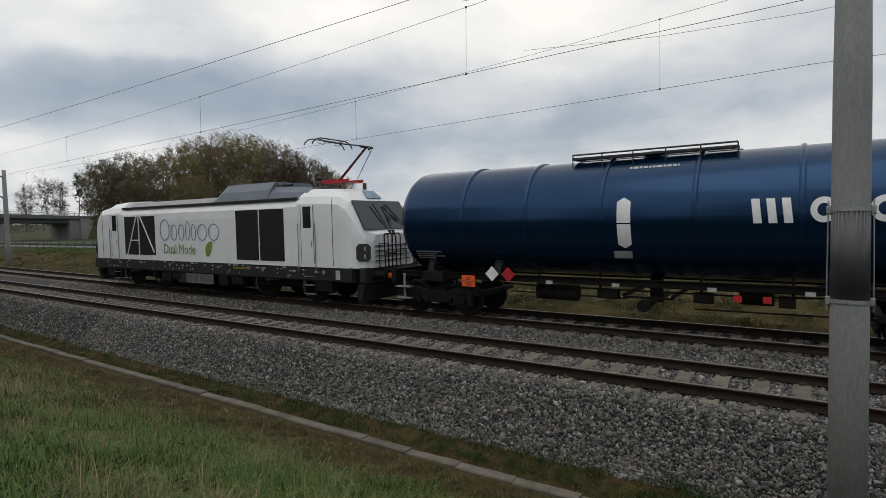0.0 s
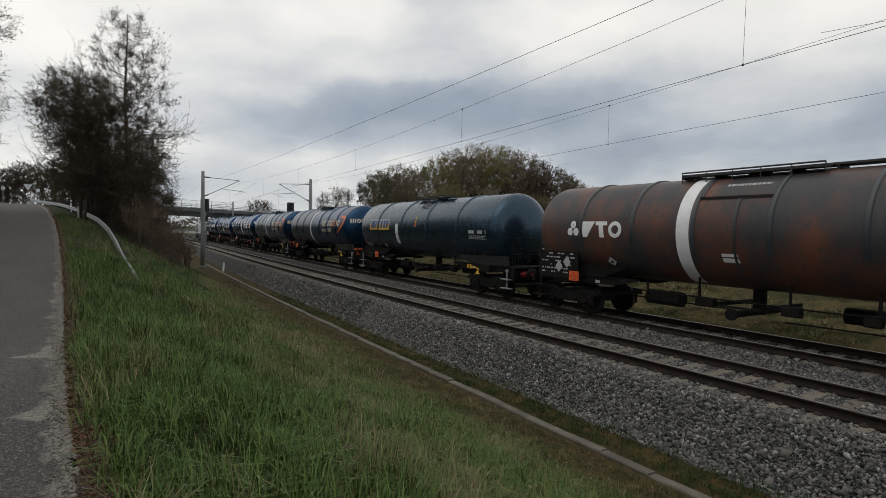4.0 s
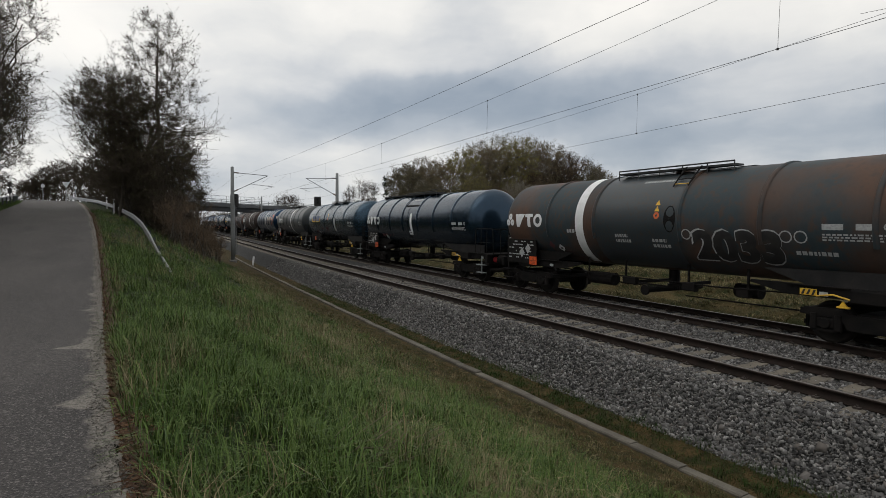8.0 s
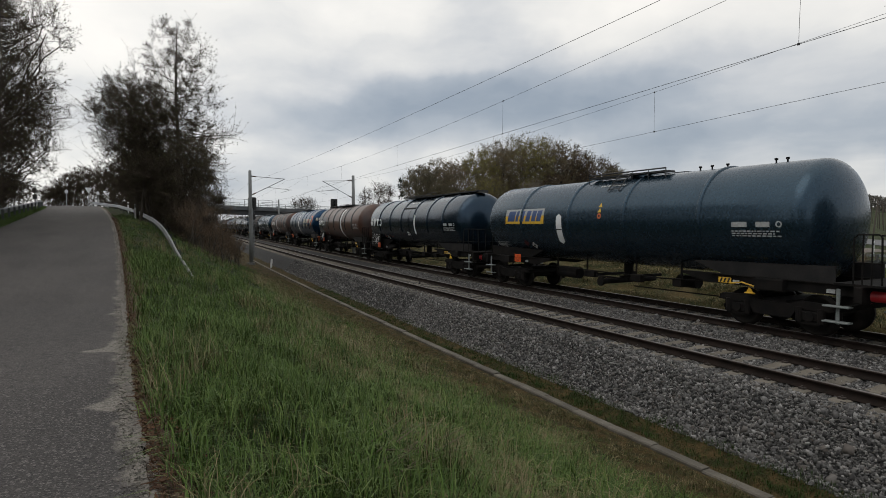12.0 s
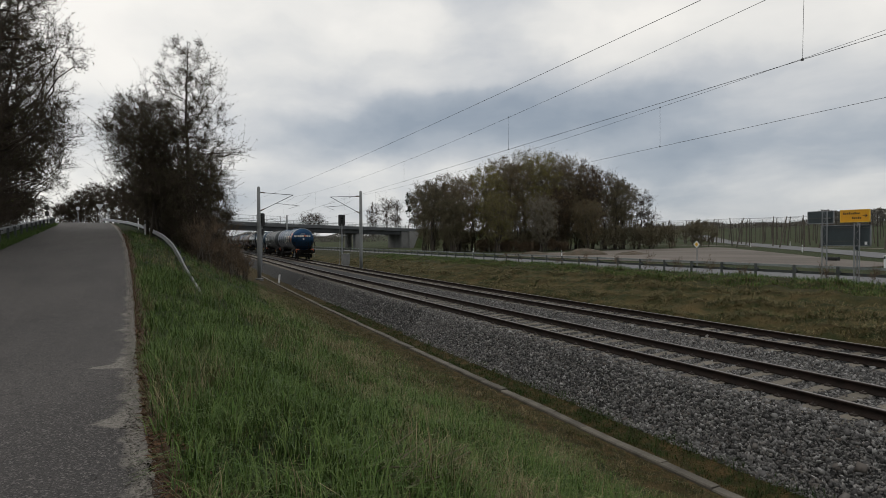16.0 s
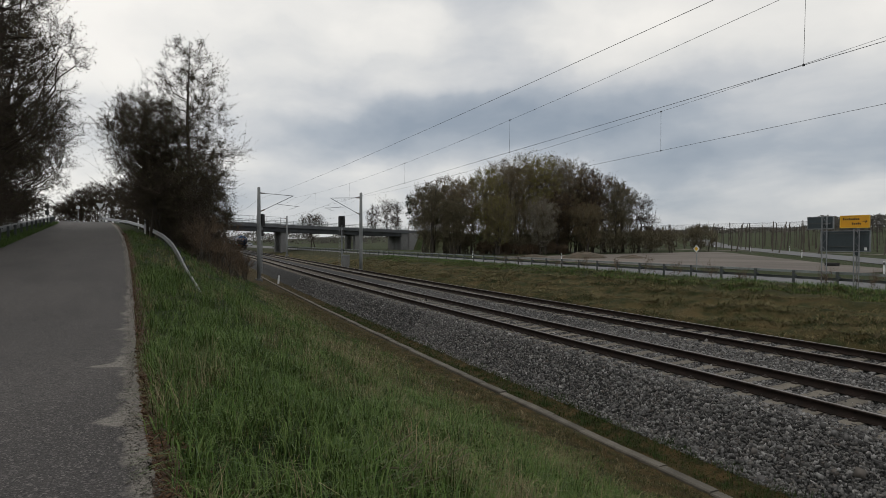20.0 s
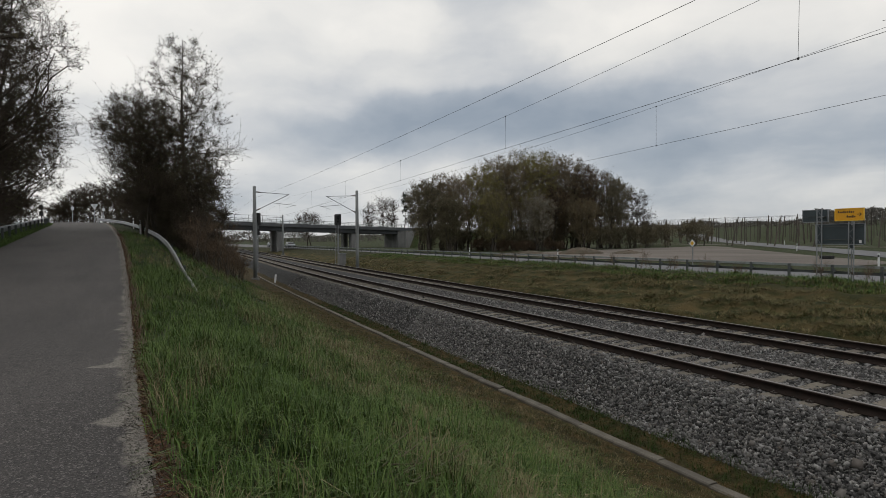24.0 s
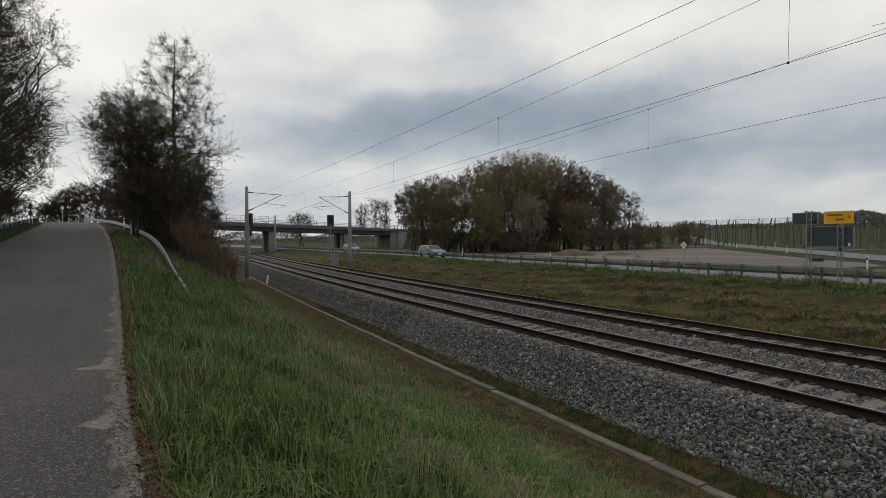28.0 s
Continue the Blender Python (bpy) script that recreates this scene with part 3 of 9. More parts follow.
class Form:
    """Gathers vertices and faces of one mesh."""

    def __init__(self):
        self.v, self.f = [], []

    def add(self, verts, faces):
        n = len(self.v)
        self.v += [tuple(p) for p in verts]
        self.f += [tuple(i + n for i in q) for q in faces]
        return self

    def box(self, x, y, z, sx, sy, sz, turn=None, bevel=0.0):
        """A box round its centre, with its long edges taken off where bevel is given."""
        hx, hy, hz = sx / 2, sy / 2, sz / 2
        if bevel:
            b = min(bevel, hx * 0.9, hz * 0.9)
            ring = [(-hx + b, -hz), (hx - b, -hz), (hx, -hz + b), (hx, hz - b), (hx - b, hz), (-hx + b, hz), (-hx, hz - b), (-hx, -hz + b)]
        else:
            ring = [(-hx, -hz), (hx, -hz), (hx, hz), (-hx, hz)]
        k = len(ring)
        pts = [Vector((a, -hy, c)) for a, c in ring] + [Vector((a, hy, c)) for a, c in ring]
        if turn:
            e = Euler([radians(t) for t in turn]).to_matrix()
            pts = [e @ p for p in pts]
        faces = [(i, (i + 1) % k, (i + 1) % k + k, i + k) for i in range(k)] + [tuple(reversed(range(k))), tuple(range(k, 2 * k))]
        faces = [tuple(reversed(q)) for q in faces]
        return self.add([(p.x + x, p.y + y, p.z + z) for p in pts], faces)

    def rod(self, a, b, r, r2=None, n=8, caps=True):
        a, b = Vector(a), Vector(b)
        r2 = r if r2 is None else r2
        d = (b - a).normalized()
        s = d.orthogonal().normalized()
        t = d.cross(s)
        pts = [c + (s * math.cos(2 * math.pi * i / n) + t * math.sin(2 * math.pi * i / n)) * q for c, q in ((a, r), (b, r2)) for i in range(n)]
        faces = [(i, (i + 1) % n, (i + 1) % n + n, i + n) for i in range(n)]
        if caps:
            faces += [tuple(reversed(range(n))), tuple(range(n, 2 * n))]
        return self.add(pts, faces)

    def tube(self, pts, r, n=6, taper=None):
        """One unbroken round bar through the points."""
        P = [Vector(p) for p in pts]
        k = len(P)
        ring = []
        for j, c in enumerate(P):
            d = (P[min(j + 1, k - 1)] - P[max(j - 1, 0)]).normalized()
            s = d.cross(Vector((0, 0, 1))) if abs(d.z) < 0.9 else d.cross(Vector((1, 0, 0)))
            s.normalize()
            t = d.cross(s)
            q = r if taper is None else r * taper[j]
            ring += [c + (s * math.cos(2 * math.pi * i / n) + t * math.sin(2 * math.pi * i / n)) * q for i in range(n)]
        faces = [(j * n + i, j * n + (i + 1) % n, (j + 1) * n + (i + 1) % n, (j + 1) * n + i) for j in range(k - 1) for i in range(n)]
        return self.add(ring, faces + [tuple(reversed(range(n))), tuple(range((k - 1) * n, k * n))])

    def lathe(self, profile, n=40, axis="y", centre=(0, 0, 0), arc=(0, 360)):
        """profile: (along, radius) rows; closed ends where the radius is 0."""
        full = arc == (0, 360)
        k = n if full else n + 1
        pts = []
        for s, r in profile:
            for i in range(k):
                a = radians(arc[0] + (arc[1] - arc[0]) * i / n)
                c, q = r * math.cos(a), r * math.sin(a)
                p = {"y": (c, s, q), "x": (s, c, q), "z": (c, q, s)}[axis]
                pts.append((p[0] + centre[0], p[1] + centre[1], p[2] + centre[2]))
        faces = []
        for j in range(len(profile) - 1):
            for i in range(n):
                i2 = (i + 1) % k if full else i + 1
                faces.append((j * k + i, j * k + i2, (j + 1) * k + i2, (j + 1) * k + i))
        if axis == "y":
            faces = [tuple(reversed(q)) for q in faces]
        return self.add(pts, faces)

    def extrude(self, outline, axis, a, b):
        """A closed outline in the two other axes, drawn out along axis from a to b."""
        k = len(outline)
        def at(p, s):
            return {"x": (s, p[0], p[1]), "y": (p[0], s, p[1]), "z": (p[0], p[1], s)}[axis]
        pts = [at(p, a) for p in outline] + [at(p, b) for p in outline]
        return self.add(pts, [(i, (i + 1) % k, (i + 1) % k + k, i + k) for i in range(k)] + [tuple(reversed(range(k))), tuple(range(k, 2 * k))])

    def mesh(self, name, smooth=False):
        me = bpy.data.meshes.new(name)
        me.from_pydata(self.v, [], self.f)
        bm = bmesh.new()
        bm.from_mesh(me)
        bmesh.ops.recalc_face_normals(bm, faces=bm.faces)
        bm.to_mesh(me)
        bm.free()
        if smooth:
            me.polygons.foreach_set("use_smooth", [True] * len(me.polygons))
        return me


def part(name, form, mat, parent=None, label="", smooth=False, at=None):
    me = form.mesh(name, smooth) if isinstance(form, Form) else form
    if not me.materials:
        me.materials.append(M[mat])
    ob = new(name, me)
    if at is not None:
        ob.matrix_basis = at
    if parent:
        ob.parent = parent
    if label:
        ob["label"] = label
    return ob


def thing(name, label, category, group="", kind="", at=None):
    ob = new(name)
    ob.empty_display_size = 0.2
    if at is not None:
        ob.matrix_basis = at
    return tagged(ob, label, category, group, kind)


def quick_mesh(name, verts, tris, mat, normals=None):
    """A large mesh from arrays of triangles."""
    verts, tris = np.asarray(verts, np.float32), np.asarray(tris, np.int32)
    me = bpy.data.meshes.new(name)
    me.vertices.add(len(verts)); me.vertices.foreach_set("co", verts.ravel())
    me.loops.add(tris.size); me.loops.foreach_set("vertex_index", tris.ravel())
    me.polygons.add(len(tris))
    me.polygons.foreach_set("loop_start", np.arange(0, tris.size, tris.shape[1], dtype=np.int32))
    me.update(calc_edges=True)
    me.materials.append(M[mat])
    return me


FONT_CACHE = {}


def words(text, size, align="CENTER", bold=0.0):
    """Flat outlines of a word from the built-in font, as a mesh in x and y."""
    key = (text, size, align, bold)
    if key not in FONT_CACHE:
        cu = bpy.data.curves.new("words", "FONT")
        cu.body, cu.size, cu.align_x, cu.resolution_u, cu.offset = text, size, align, 3, bold
        ob = new("words", cu)
        bpy.context.view_layer.update()
        me = bpy.data.meshes.new_from_object(ob)
        FONT_CACHE[key] = ([tuple(v.co) for v in me.vertices], [tuple(p.vertices) for p in me.polygons])
        bpy.data.objects.remove(ob)
    return FONT_CACHE[key]

# ---- the lie of the land ----
ROAD_ROWS = [(-60, -8.6, 1.0), (-20, -9.6, 1.05), (0, -10.38, 1.1), (3.6, -10.54, 1.1), (5.3, -10.69, 1.1), (7.9, -10.84, 1.1), (12, -11.04, 1.17), (17, -11.32, 1.49),
             (25, -11.82, 2.08), (36, -12.61, 2.80), (56, -14.39, 3.88), (72, -16.05, 4.67), (95, -19.5, 5.2), (130, -28.0, 5.6)]
ROAD_Y, ROAD_X, ROAD_Z = (np.array(c, float) for c in zip(*ROAD_ROWS))
LANE = 4.55
BRIDGE_Y = 135.0


def track_bend(y):
    """How far the line has swung to the right at y."""
    y = np.asarray(y, float)
    s = np.clip(y - 3, 0, 50)
    return 0.00041 * s * s + 0.041 * np.maximum(y - 53, 0)


def smooth(a, b, x):
    t = np.clip((np.asarray(x, float) - a) / (b - a), 0, 1)
    return t * t * (3 - 2 * t)


PROFILE_X = np.array([-3.4, -3.0, -2.55, -2.2, -1.2, 5.5, 6.4, 7.0, 7.5, 9.5, 12.5, 15.0, 16.6, 18.0, 26.0, 40, 90, 160, 230, 320, 900])
PROFILE_Z = np.array([-1.14, -1.18, -1.16, -1.02, -0.85, -0.85, -0.85, -0.62, -0.34, -0.02, 0.36, 0.58, 0.60, 0.45, 0.44, 0.42, 0.7, 1.3, 4.0, 8.5, 28.0])


def ground_z(x, y):
    x, y = np.broadcast_arrays(np.asarray(x, float), np.asarray(y, float))
    ex, ez = np.interp(y, ROAD_Y, ROAD_X), np.interp(y, ROAD_Y, ROAD_Z)
    xb = x - track_bend(y) * smooth(-9, -3.4, x)
    right = np.interp(xb, PROFILE_X, PROFILE_Z)
    # verge and slope between the lane and the kerb
    u = np.clip((xb - ex) / np.maximum(-3.4 - ex, 0.5), 0, 1)
    slope = ez - 0.03 + (-1.14 - ez + 0.03) * (0.18 * u + 0.82 * smooth(0.05, 1.0, u))
    z = np.where(xb > -3.4, right, slope)
    left_edge = ex - LANE
    z = np.where(x < ex, ez - 0.03, z)
    z = np.where(x < left_edge - 1.5, ez - 0.03 - 0.10 * np.clip(left_edge - 1.5 - x, 0, 14), z)
    # the ramp that carries the road down from the bridge
    top = np.interp(x, [-60, 44, 50, 140, 175], [5.6, 5.6, 5.3, 1.2, 0.4])
    ramp = top - np.maximum(np.abs(y - BRIDGE_Y) - 4.5, 0) * 0.55
    z = np.where((x > 46.5) & (x < 175), np.maximum(z, ramp), z)
    z = np.where((x < -9) & (y > 110) & (y < 165), np.maximum(z, top - np.maximum(np.abs(y - BRIDGE_Y) - 4.5, 0) * 0.55 - np.maximum(x + 13, 0) * 0.8), z)
    return z


def grid_mesh(name, xs, ys, height, mat, bend=False):
    X, Y = np.meshgrid(xs, ys)
    if bend:
        X = X + track_bend(Y)
    Z = height(X, Y)
    v = np.stack([X, Y, Z], -1).reshape(-1, 3)
    ny, nx = X.shape
    i = (np.arange(ny - 1)[:, None] * nx + np.arange(nx - 1)[None]).ravel()
    me = quick_mesh(name, v, np.stack([i, i + 1, i + 1 + nx, i + nx], -1), mat)
    me.polygons.foreach_set("use_smooth", [True] * len(me.polygons))
    return me


def rough_ground(X, Y):
    z = ground_z(X, Y)
    bump = 0.05 * np.sin(X * 2.1 + 1.3 * np.sin(Y * 0.7)) * np.sin(Y * 1.7 + X) + 0.03 * np.sin(X * 5.3 + Y * 2.2) * np.sin(Y * 4.1 - X)
    lump = 0.07 * np.sin(X * 1.9 + 2 * np.sin(Y * 0.8)) * np.sin(Y * 1.25 + X * 0.6) + 0.05 * np.sin(X * 3.7 - Y * 2.1) * np.sin(Y * 2.9 + X * 1.3)
    bump = bump + 1.5 * lump * ((X > 8) & (X < 16))
    off = (X > np.interp(Y, ROAD_Y, ROAD_X) + 0.5) & (X - track_bend(Y) < -3.4) | (X - track_bend(Y) > 7.2) & (X < 17)
    return z + bump * off


xs = np.concatenate([[-2500, -900, -400, -200, -120, -80, -60, -45, -35, -28, -24], np.arange(-21, 20, 0.3), np.arange(20, 60, 2.0), [65, 75, 90, 110, 130, 150, 165, 175, 190, 230, 300, 450, 700, 1200, 2500]])
ys = np.concatenate([[-2500, -900, -500, -350, -200, -120, -80, -50, -30, -20, -14, -10], np.arange(-8, 40, 0.5), np.arange(40, 100, 1.5), np.arange(100, 170, 2.0), [175, 190, 220, 260, 320, 400, 520, 700, 1000, 1600, 2600]])
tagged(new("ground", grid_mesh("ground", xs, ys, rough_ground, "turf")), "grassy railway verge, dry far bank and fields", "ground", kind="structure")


# tongues of sand washed onto the asphalt: place, width, depth
WASHED = ((5.35, 0.13, 0.22), (5.55, 0.35, 0.06), (7.75, 0.10, 0.34), (8.0, 0.30, 0.07), (3.3, 0.12, 0.10), (10.6, 0.2, 0.10), (12.4, 0.15, 0.12))


def lane_strip(name, mat, a, b, lift, y0, y1, label, wobble=0.0, step=0.25, seed=1):
    """A strip along the lane between offsets a and b from its right edge."""
    yy = np.arange(y0, y1 + step, step)
    if b - a > 2:
        yy = np.unique(np.round(np.concatenate([yy, np.arange(1, 14, 0.05)]), 3))
    rng = np.random.default_rng(seed)
    w = np.zeros(len(yy))
    if wobble:
        raw = rng.normal(0, 1, len(yy))
        w = wobble * (np.convolve(raw, np.ones(5) / 5, "same") * 0.9 + 0.9 * np.convolve(raw, np.ones(31) / 31, "same") * 4 + 0.25 * raw)
    e, z = np.interp(yy, ROAD_Y, ROAD_X), np.interp(yy, ROAD_Y, ROAD_Z) + lift
    cols = np.concatenate([np.linspace(0, 0.8, 6), np.linspace(0.84, 1, 14)]) if b - a > 2 else np.linspace(0, 1, 3)
    left = e + a + w
    right = e + b + w * 0.3
    X = left[:, None] + (right - left)[:, None] * cols
    Z = np.repeat(z[:, None], len(cols), 1) - 0.012 * (cols - 0.5)[None] ** 2 * 4 * (b - a > 2)
    v = np.stack([X, np.repeat(yy[:, None], len(cols), 1), Z], -1).reshape(-1, 3)
    nx = len(cols)
    i = (np.arange(len(yy) - 1)[:, None] * nx + np.arange(nx - 1)[None]).ravel()
    me = quick_mesh(name, v, np.stack([i, i + 1, i + 1 + nx, i + nx], -1), mat)
    # metres from the right edge, for the wear along it
    me.attributes.new("across", "FLOAT", "POINT").data.foreach_set("value", np.ascontiguousarray((right[:, None] - X - sum(d * np.exp(-((yy - c) / q) ** 2) for c, q, d in WASHED)[:, None]).ravel(), np.float32))
    return tagged(new(name, me), label, "road", kind="structure")


lane_strip("road", "asphalt", -LANE, 0.0, 0.010, -60, 129, "worn grey asphalt lane climbing to the bridge", step=0.5)
lane_strip("road_edge", "crumble", -0.02, 0.05, 0.005, -30, 60, "pale crumbled edge of the asphalt lane", wobble=0.028, step=0.03, seed=4)
lane_strip("leaf_litter", "litter", 0.0, 0.21, 0.001, -30, 70, "strip of brown leaf litter beside the lane", wobble=0.02, step=0.12, seed=7)


def scatter_flakes():
    """Dead leaves and chips along the edge of the lane."""
    rng = np.random.default_rng(17)
    n = 26000
    y = 1.0 + 40 * rng.uniform(0, 1, n) ** 1.8
    x = np.interp(y, ROAD_Y, ROAD_X) + np.abs(rng.normal(0.0, 0.13, n)) * rng.choice([1, 1, 1, 0.2], n) + 0.03
    z = np.interp(y, ROAD_Y, ROAD_Z) + 0.004 + rng.uniform(0, 0.02, n)
    v = rng.normal(0, 1, (n, 3, 3)) * np.array([1, 1, 0.45])
    v[::2, 2] *= 3.2  # stalks among the leaves
    v = np.stack([x, y, z], -1)[:, None] + v * rng.uniform(0.004, 0.013, n)[:, None, None]
    tagged(new("dead_leaves", quick_mesh("dead_leaves", v.reshape(-1, 3), np.arange(n * 3).reshape(-1, 3), "flake")), "small brown dead leaves along the asphalt edge", "leaf litter", kind="stuff")


scatter_flakes()


def scatter_grit():
    """Loose chips along the broken edge of the asphalt."""
    rng = np.random.default_rng(23)
    n = 16000
    y = 1.0 + 34 * rng.uniform(0, 1, n) ** 1.7
    x = np.interp(y, ROAD_Y, ROAD_X) - 0.03 + rng.normal(0, 0.055, n) - np.abs(rng.normal(0, 0.22, n)) * (rng.uniform(0, 1, n) < 0.05)
    z = np.interp(y, ROAD_Y, ROAD_Z) + 0.004
    v = rng.normal(0, 1, (n, 4, 3)) * np.array([1, 1, 0.5]) * rng.uniform(0.0025, 0.008, n)[:, None, None] + np.stack([x, y, z], -1)[:, None]
    t = (np.array([(0, 1, 2), (0, 3, 1), (1, 3, 2), (2, 3, 0)])[None] + (np.arange(n) * 4)[:, None, None]).reshape(-1, 3)
    tagged(new("edge_grit", quick_mesh("edge_grit", v.reshape(-1, 3), t, "grit")), "pale loose grit along the broken asphalt edge", "grit", kind="stuff")


scatter_grit()


def ballast_z(xb):
    return np.interp(xb, [-2.35, -2.15, -1.42, -1.22, -1.05, -0.55, -0.35, 0.35, 0.55, 1.05, 1.3, 2.0, 2.7, 2.95, 3.45, 3.65, 4.35, 4.55, 5.05, 5.25, 5.45, 6.3, 6.5],
                     [-1.10, -1.00, -0.28, -0.19, -0.212, -0.218, -0.212, -0.212, -0.218, -0.212, -0.19, -0.235, -0.19, -0.212, -0.218, -0.212, -0.212, -0.218, -0.212, -0.19, -0.28, -0.88, -0.95])


bx = np.array([-2.35, -2.15, -1.8, -1.42, -1.22, -1.05, -0.55, -0.35, 0, 0.35, 0.55, 1.05, 1.3, 2.0, 2.7, 2.95, 3.45, 3.65, 4, 4.35, 4.55, 5.05, 5.25, 5.45, 6.3, 6.5])
by = np.concatenate([np.arange(-350, -20, 15.0), np.arange(-20, 70, 1.0), np.arange(70, 740, 10.0)])
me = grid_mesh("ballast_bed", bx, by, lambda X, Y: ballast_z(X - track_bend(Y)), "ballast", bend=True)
tagged(new("ballast_bed", me), "near-black crushed-stone bed under two tracks, gap shade in its colour", "ballast", kind="structure")


def scatter_stones():
    """Crushed stone as real pieces where it lies near, thinner further off."""
    rng = np.random.default_rng(5)
    spots = []
    for x0, x1, y0, y1, dens in ((-2.35, -1.1, -1, 9, 1400), (-2.35, -1.1, 9, 20, 900), (-2.3, -1.1, 20, 45, 330), (-1.1, 1.3, -1.5, 12, 600), (-1.1, 1.3, 12, 30, 220), (1.2, 2.9, -2.5, 14, 540), (1.2, 2.9, 14, 34, 220), (2.8, 5.4, -3, 20, 180), (5.3, 6.2, -3, 25, 60)):
        n = int((x1 - x0) * (y1 - y0) * dens * (1.5 if x0 < -2 else 1.15))
        spots.append(np.stack([rng.uniform(x0, x1, n), rng.uniform(y0, y1, n)], -1))
    xy = np.concatenate(spots)
    # the sleepers stay bare
    off = (xy[:, 1] + 12.0) % 0.6
    bare = (np.abs(xy[:, 0]) < 1.15) & ((off < 0.125) | (off > 0.475))
    off = (xy[:, 1] + 11.83) % 0.6
    bare |= (np.abs(xy[:, 0] - 4) < 1.15) & ((off < 0.125) | (off > 0.475))
    xy = xy[~bare | (rng.uniform(0, 1, len(xy)) < 0.22)]
    n = len(xy)
    size = rng.lognormal(math.log(0.0245), 0.32, n)[:, None, None]
    base = np.array([(1, 0.7, 0.6), (-0.8, 1, 0.5), (-1, -0.8, 0.7), (0.7, -1, 0.55), (0.9, 0.8, -0.6), (-1, 0.7, -0.6), (-0.7, -1, -0.5), (1, -0.7, -0.7)], float) * 0.72
    tri = np.array([(0, 1, 2), (0, 2, 3), (4, 6, 5), (4, 7, 6), (0, 4, 5), (0, 5, 1), (1, 5, 6), (1, 6, 2), (2, 6, 7), (2, 7, 3), (3, 7, 4), (3, 4, 0)])
    v = (base[None] * rng.uniform(0.75, 1.25, (n, 8, 1)) + rng.normal(0, 0.17, (n, 8, 3))) * rng.uniform(0.62, 1.4, (n, 1, 3))
    q = rng.normal(size=(n, 4)); q /= np.linalg.norm(q, axis=1)[:, None]
    w, x, y, z = q.T
    R = np.stack([1 - 2 * (y * y + z * z), 2 * (x * y - w * z), 2 * (x * z + w * y), 2 * (x * y + w * z), 1 - 2 * (x * x + z * z), 2 * (y * z - w * x), 2 * (x * z - w * y), 2 * (y * z + w * x), 1 - 2 * (x * x + y * y)], -1).reshape(n, 3, 3)
    v = np.einsum("nij,nkj->nki", R, v) * size
    v[:, :, 0] += (xy[:, 0] + track_bend(xy[:, 1]))[:, None]
    v[:, :, 1] += xy[:, 1][:, None]
    v[:, :, 2] += (ballast_z(xy[:, 0]) + rng.uniform(-0.008, 0.02, n))[:, None]
    t = tri[None] + (np.arange(n) * 8)[:, None, None]
    me = quick_mesh("ballast_stones", v.reshape(-1, 3), t.reshape(-1, 3), "stones")
    tagged(new("ballast_stones", me), "loose grey and brown crushed stones of the ballast", "ballast", kind="stuff")


scatter_stones()

# ---- the two tracks ----


def sweep(name, outline, offset, y0, y1, mat, label, parent=None):
    """An outline in x and z carried along the line of the track."""
    yy = np.concatenate([np.arange(y0, 20, 20.0), np.arange(20, min(y1, 80), 2.0), np.arange(80, y1 + 1, 20.0)])
    k = len(outline)
    o = np.array(outline, float)
    v = np.stack([o[None, :, 0] + offset + track_bend(yy)[:, None], np.repeat(yy[:, None], k, 1), np.repeat(o[None, :, 1], len(yy), 0)], -1).reshape(-1, 3)
    q = []
    for j in range(len(yy) - 1):
        for i in range(k):
            q.append((j * k + i, j * k + (i + 1) % k, (j + 1) * k + (i + 1) % k, (j + 1) * k + i))
    return part(name, quick_mesh(name, v, np.array(q), mat), mat, parent, label)


RAIL_FOOT = [(-0.075, -0.172), (-0.075, -0.160), (-0.012, -0.140), (-0.010, -0.050), (-0.034, -0.038), (-0.034, -0.008), (0.034, -0.008), (0.034, -0.038), (0.010, -0.050), (0.012, -0.140), (0.075, -0.160), (0.075, -0.172)]
RAIL_TOP = [(-0.034, -0.0078), (-0.026, 0.0), (0.026, 0.0), (0.034, -0.0078)]
TRACK_X = (0.0, 4.0)
tracks = []
for tx in TRACK_X:
    tr = tagged(thing("track", "railway track on concrete sleepers, rust-brown rails", "railway track"), kind="structure")
    tracks.append(tr)
    for side in (-0.7525, 0.7525):
        rail = sweep("rail", RAIL_FOOT, tx + side, -350, 740, "rail", "rust-brown rail", tr)
        sweep("rail_head", RAIL_TOP, tx + side, -350, 740, "rail_head", "worn bare running surface", rail)


def sleeper_mesh():
    f = Form()
    sec = [(-1.30, -0.30), (-1.30, -0.215), (-1.22, -0.182), (-0.45, -0.182), (-0.32, -0.195), (0.32, -0.195), (0.45, -0.182), (1.22, -0.182), (1.30, -0.215), (1.30, -0.30)]
    n = len(sec)
    pts = [(x, -0.13, z) for x, z in sec] + [(x, -0.095, z + (0.008 if z > -0.29 else 0)) for x, z in sec] + [(x, 0.095, z + (0.008 if z > -0.29 else 0)) for x, z in sec] + [(x, 0.13, z) for x, z in sec]
    faces = [(j * n + i, j * n + i + 1, (j + 1) * n + i + 1, (j + 1) * n + i) for j in range(3) for i in range(n - 1)]
    faces += [tuple(range(n)), tuple(reversed(range(3 * n, 4 * n)))]
    f.add(pts, faces)
    return f.mesh("sleeper")


def clip_mesh():
    f = Form()
    for s in (-0.7525, 0.7525):
        for d in (-0.115, 0.115):
            f.box(s + d, 0, -0.160, 0.07, 0.10, 0.035)
            f.rod((s + d, 0, -0.16), (s + d, 0, -0.115), 0.016, n=6)
    return f.mesh("clip")


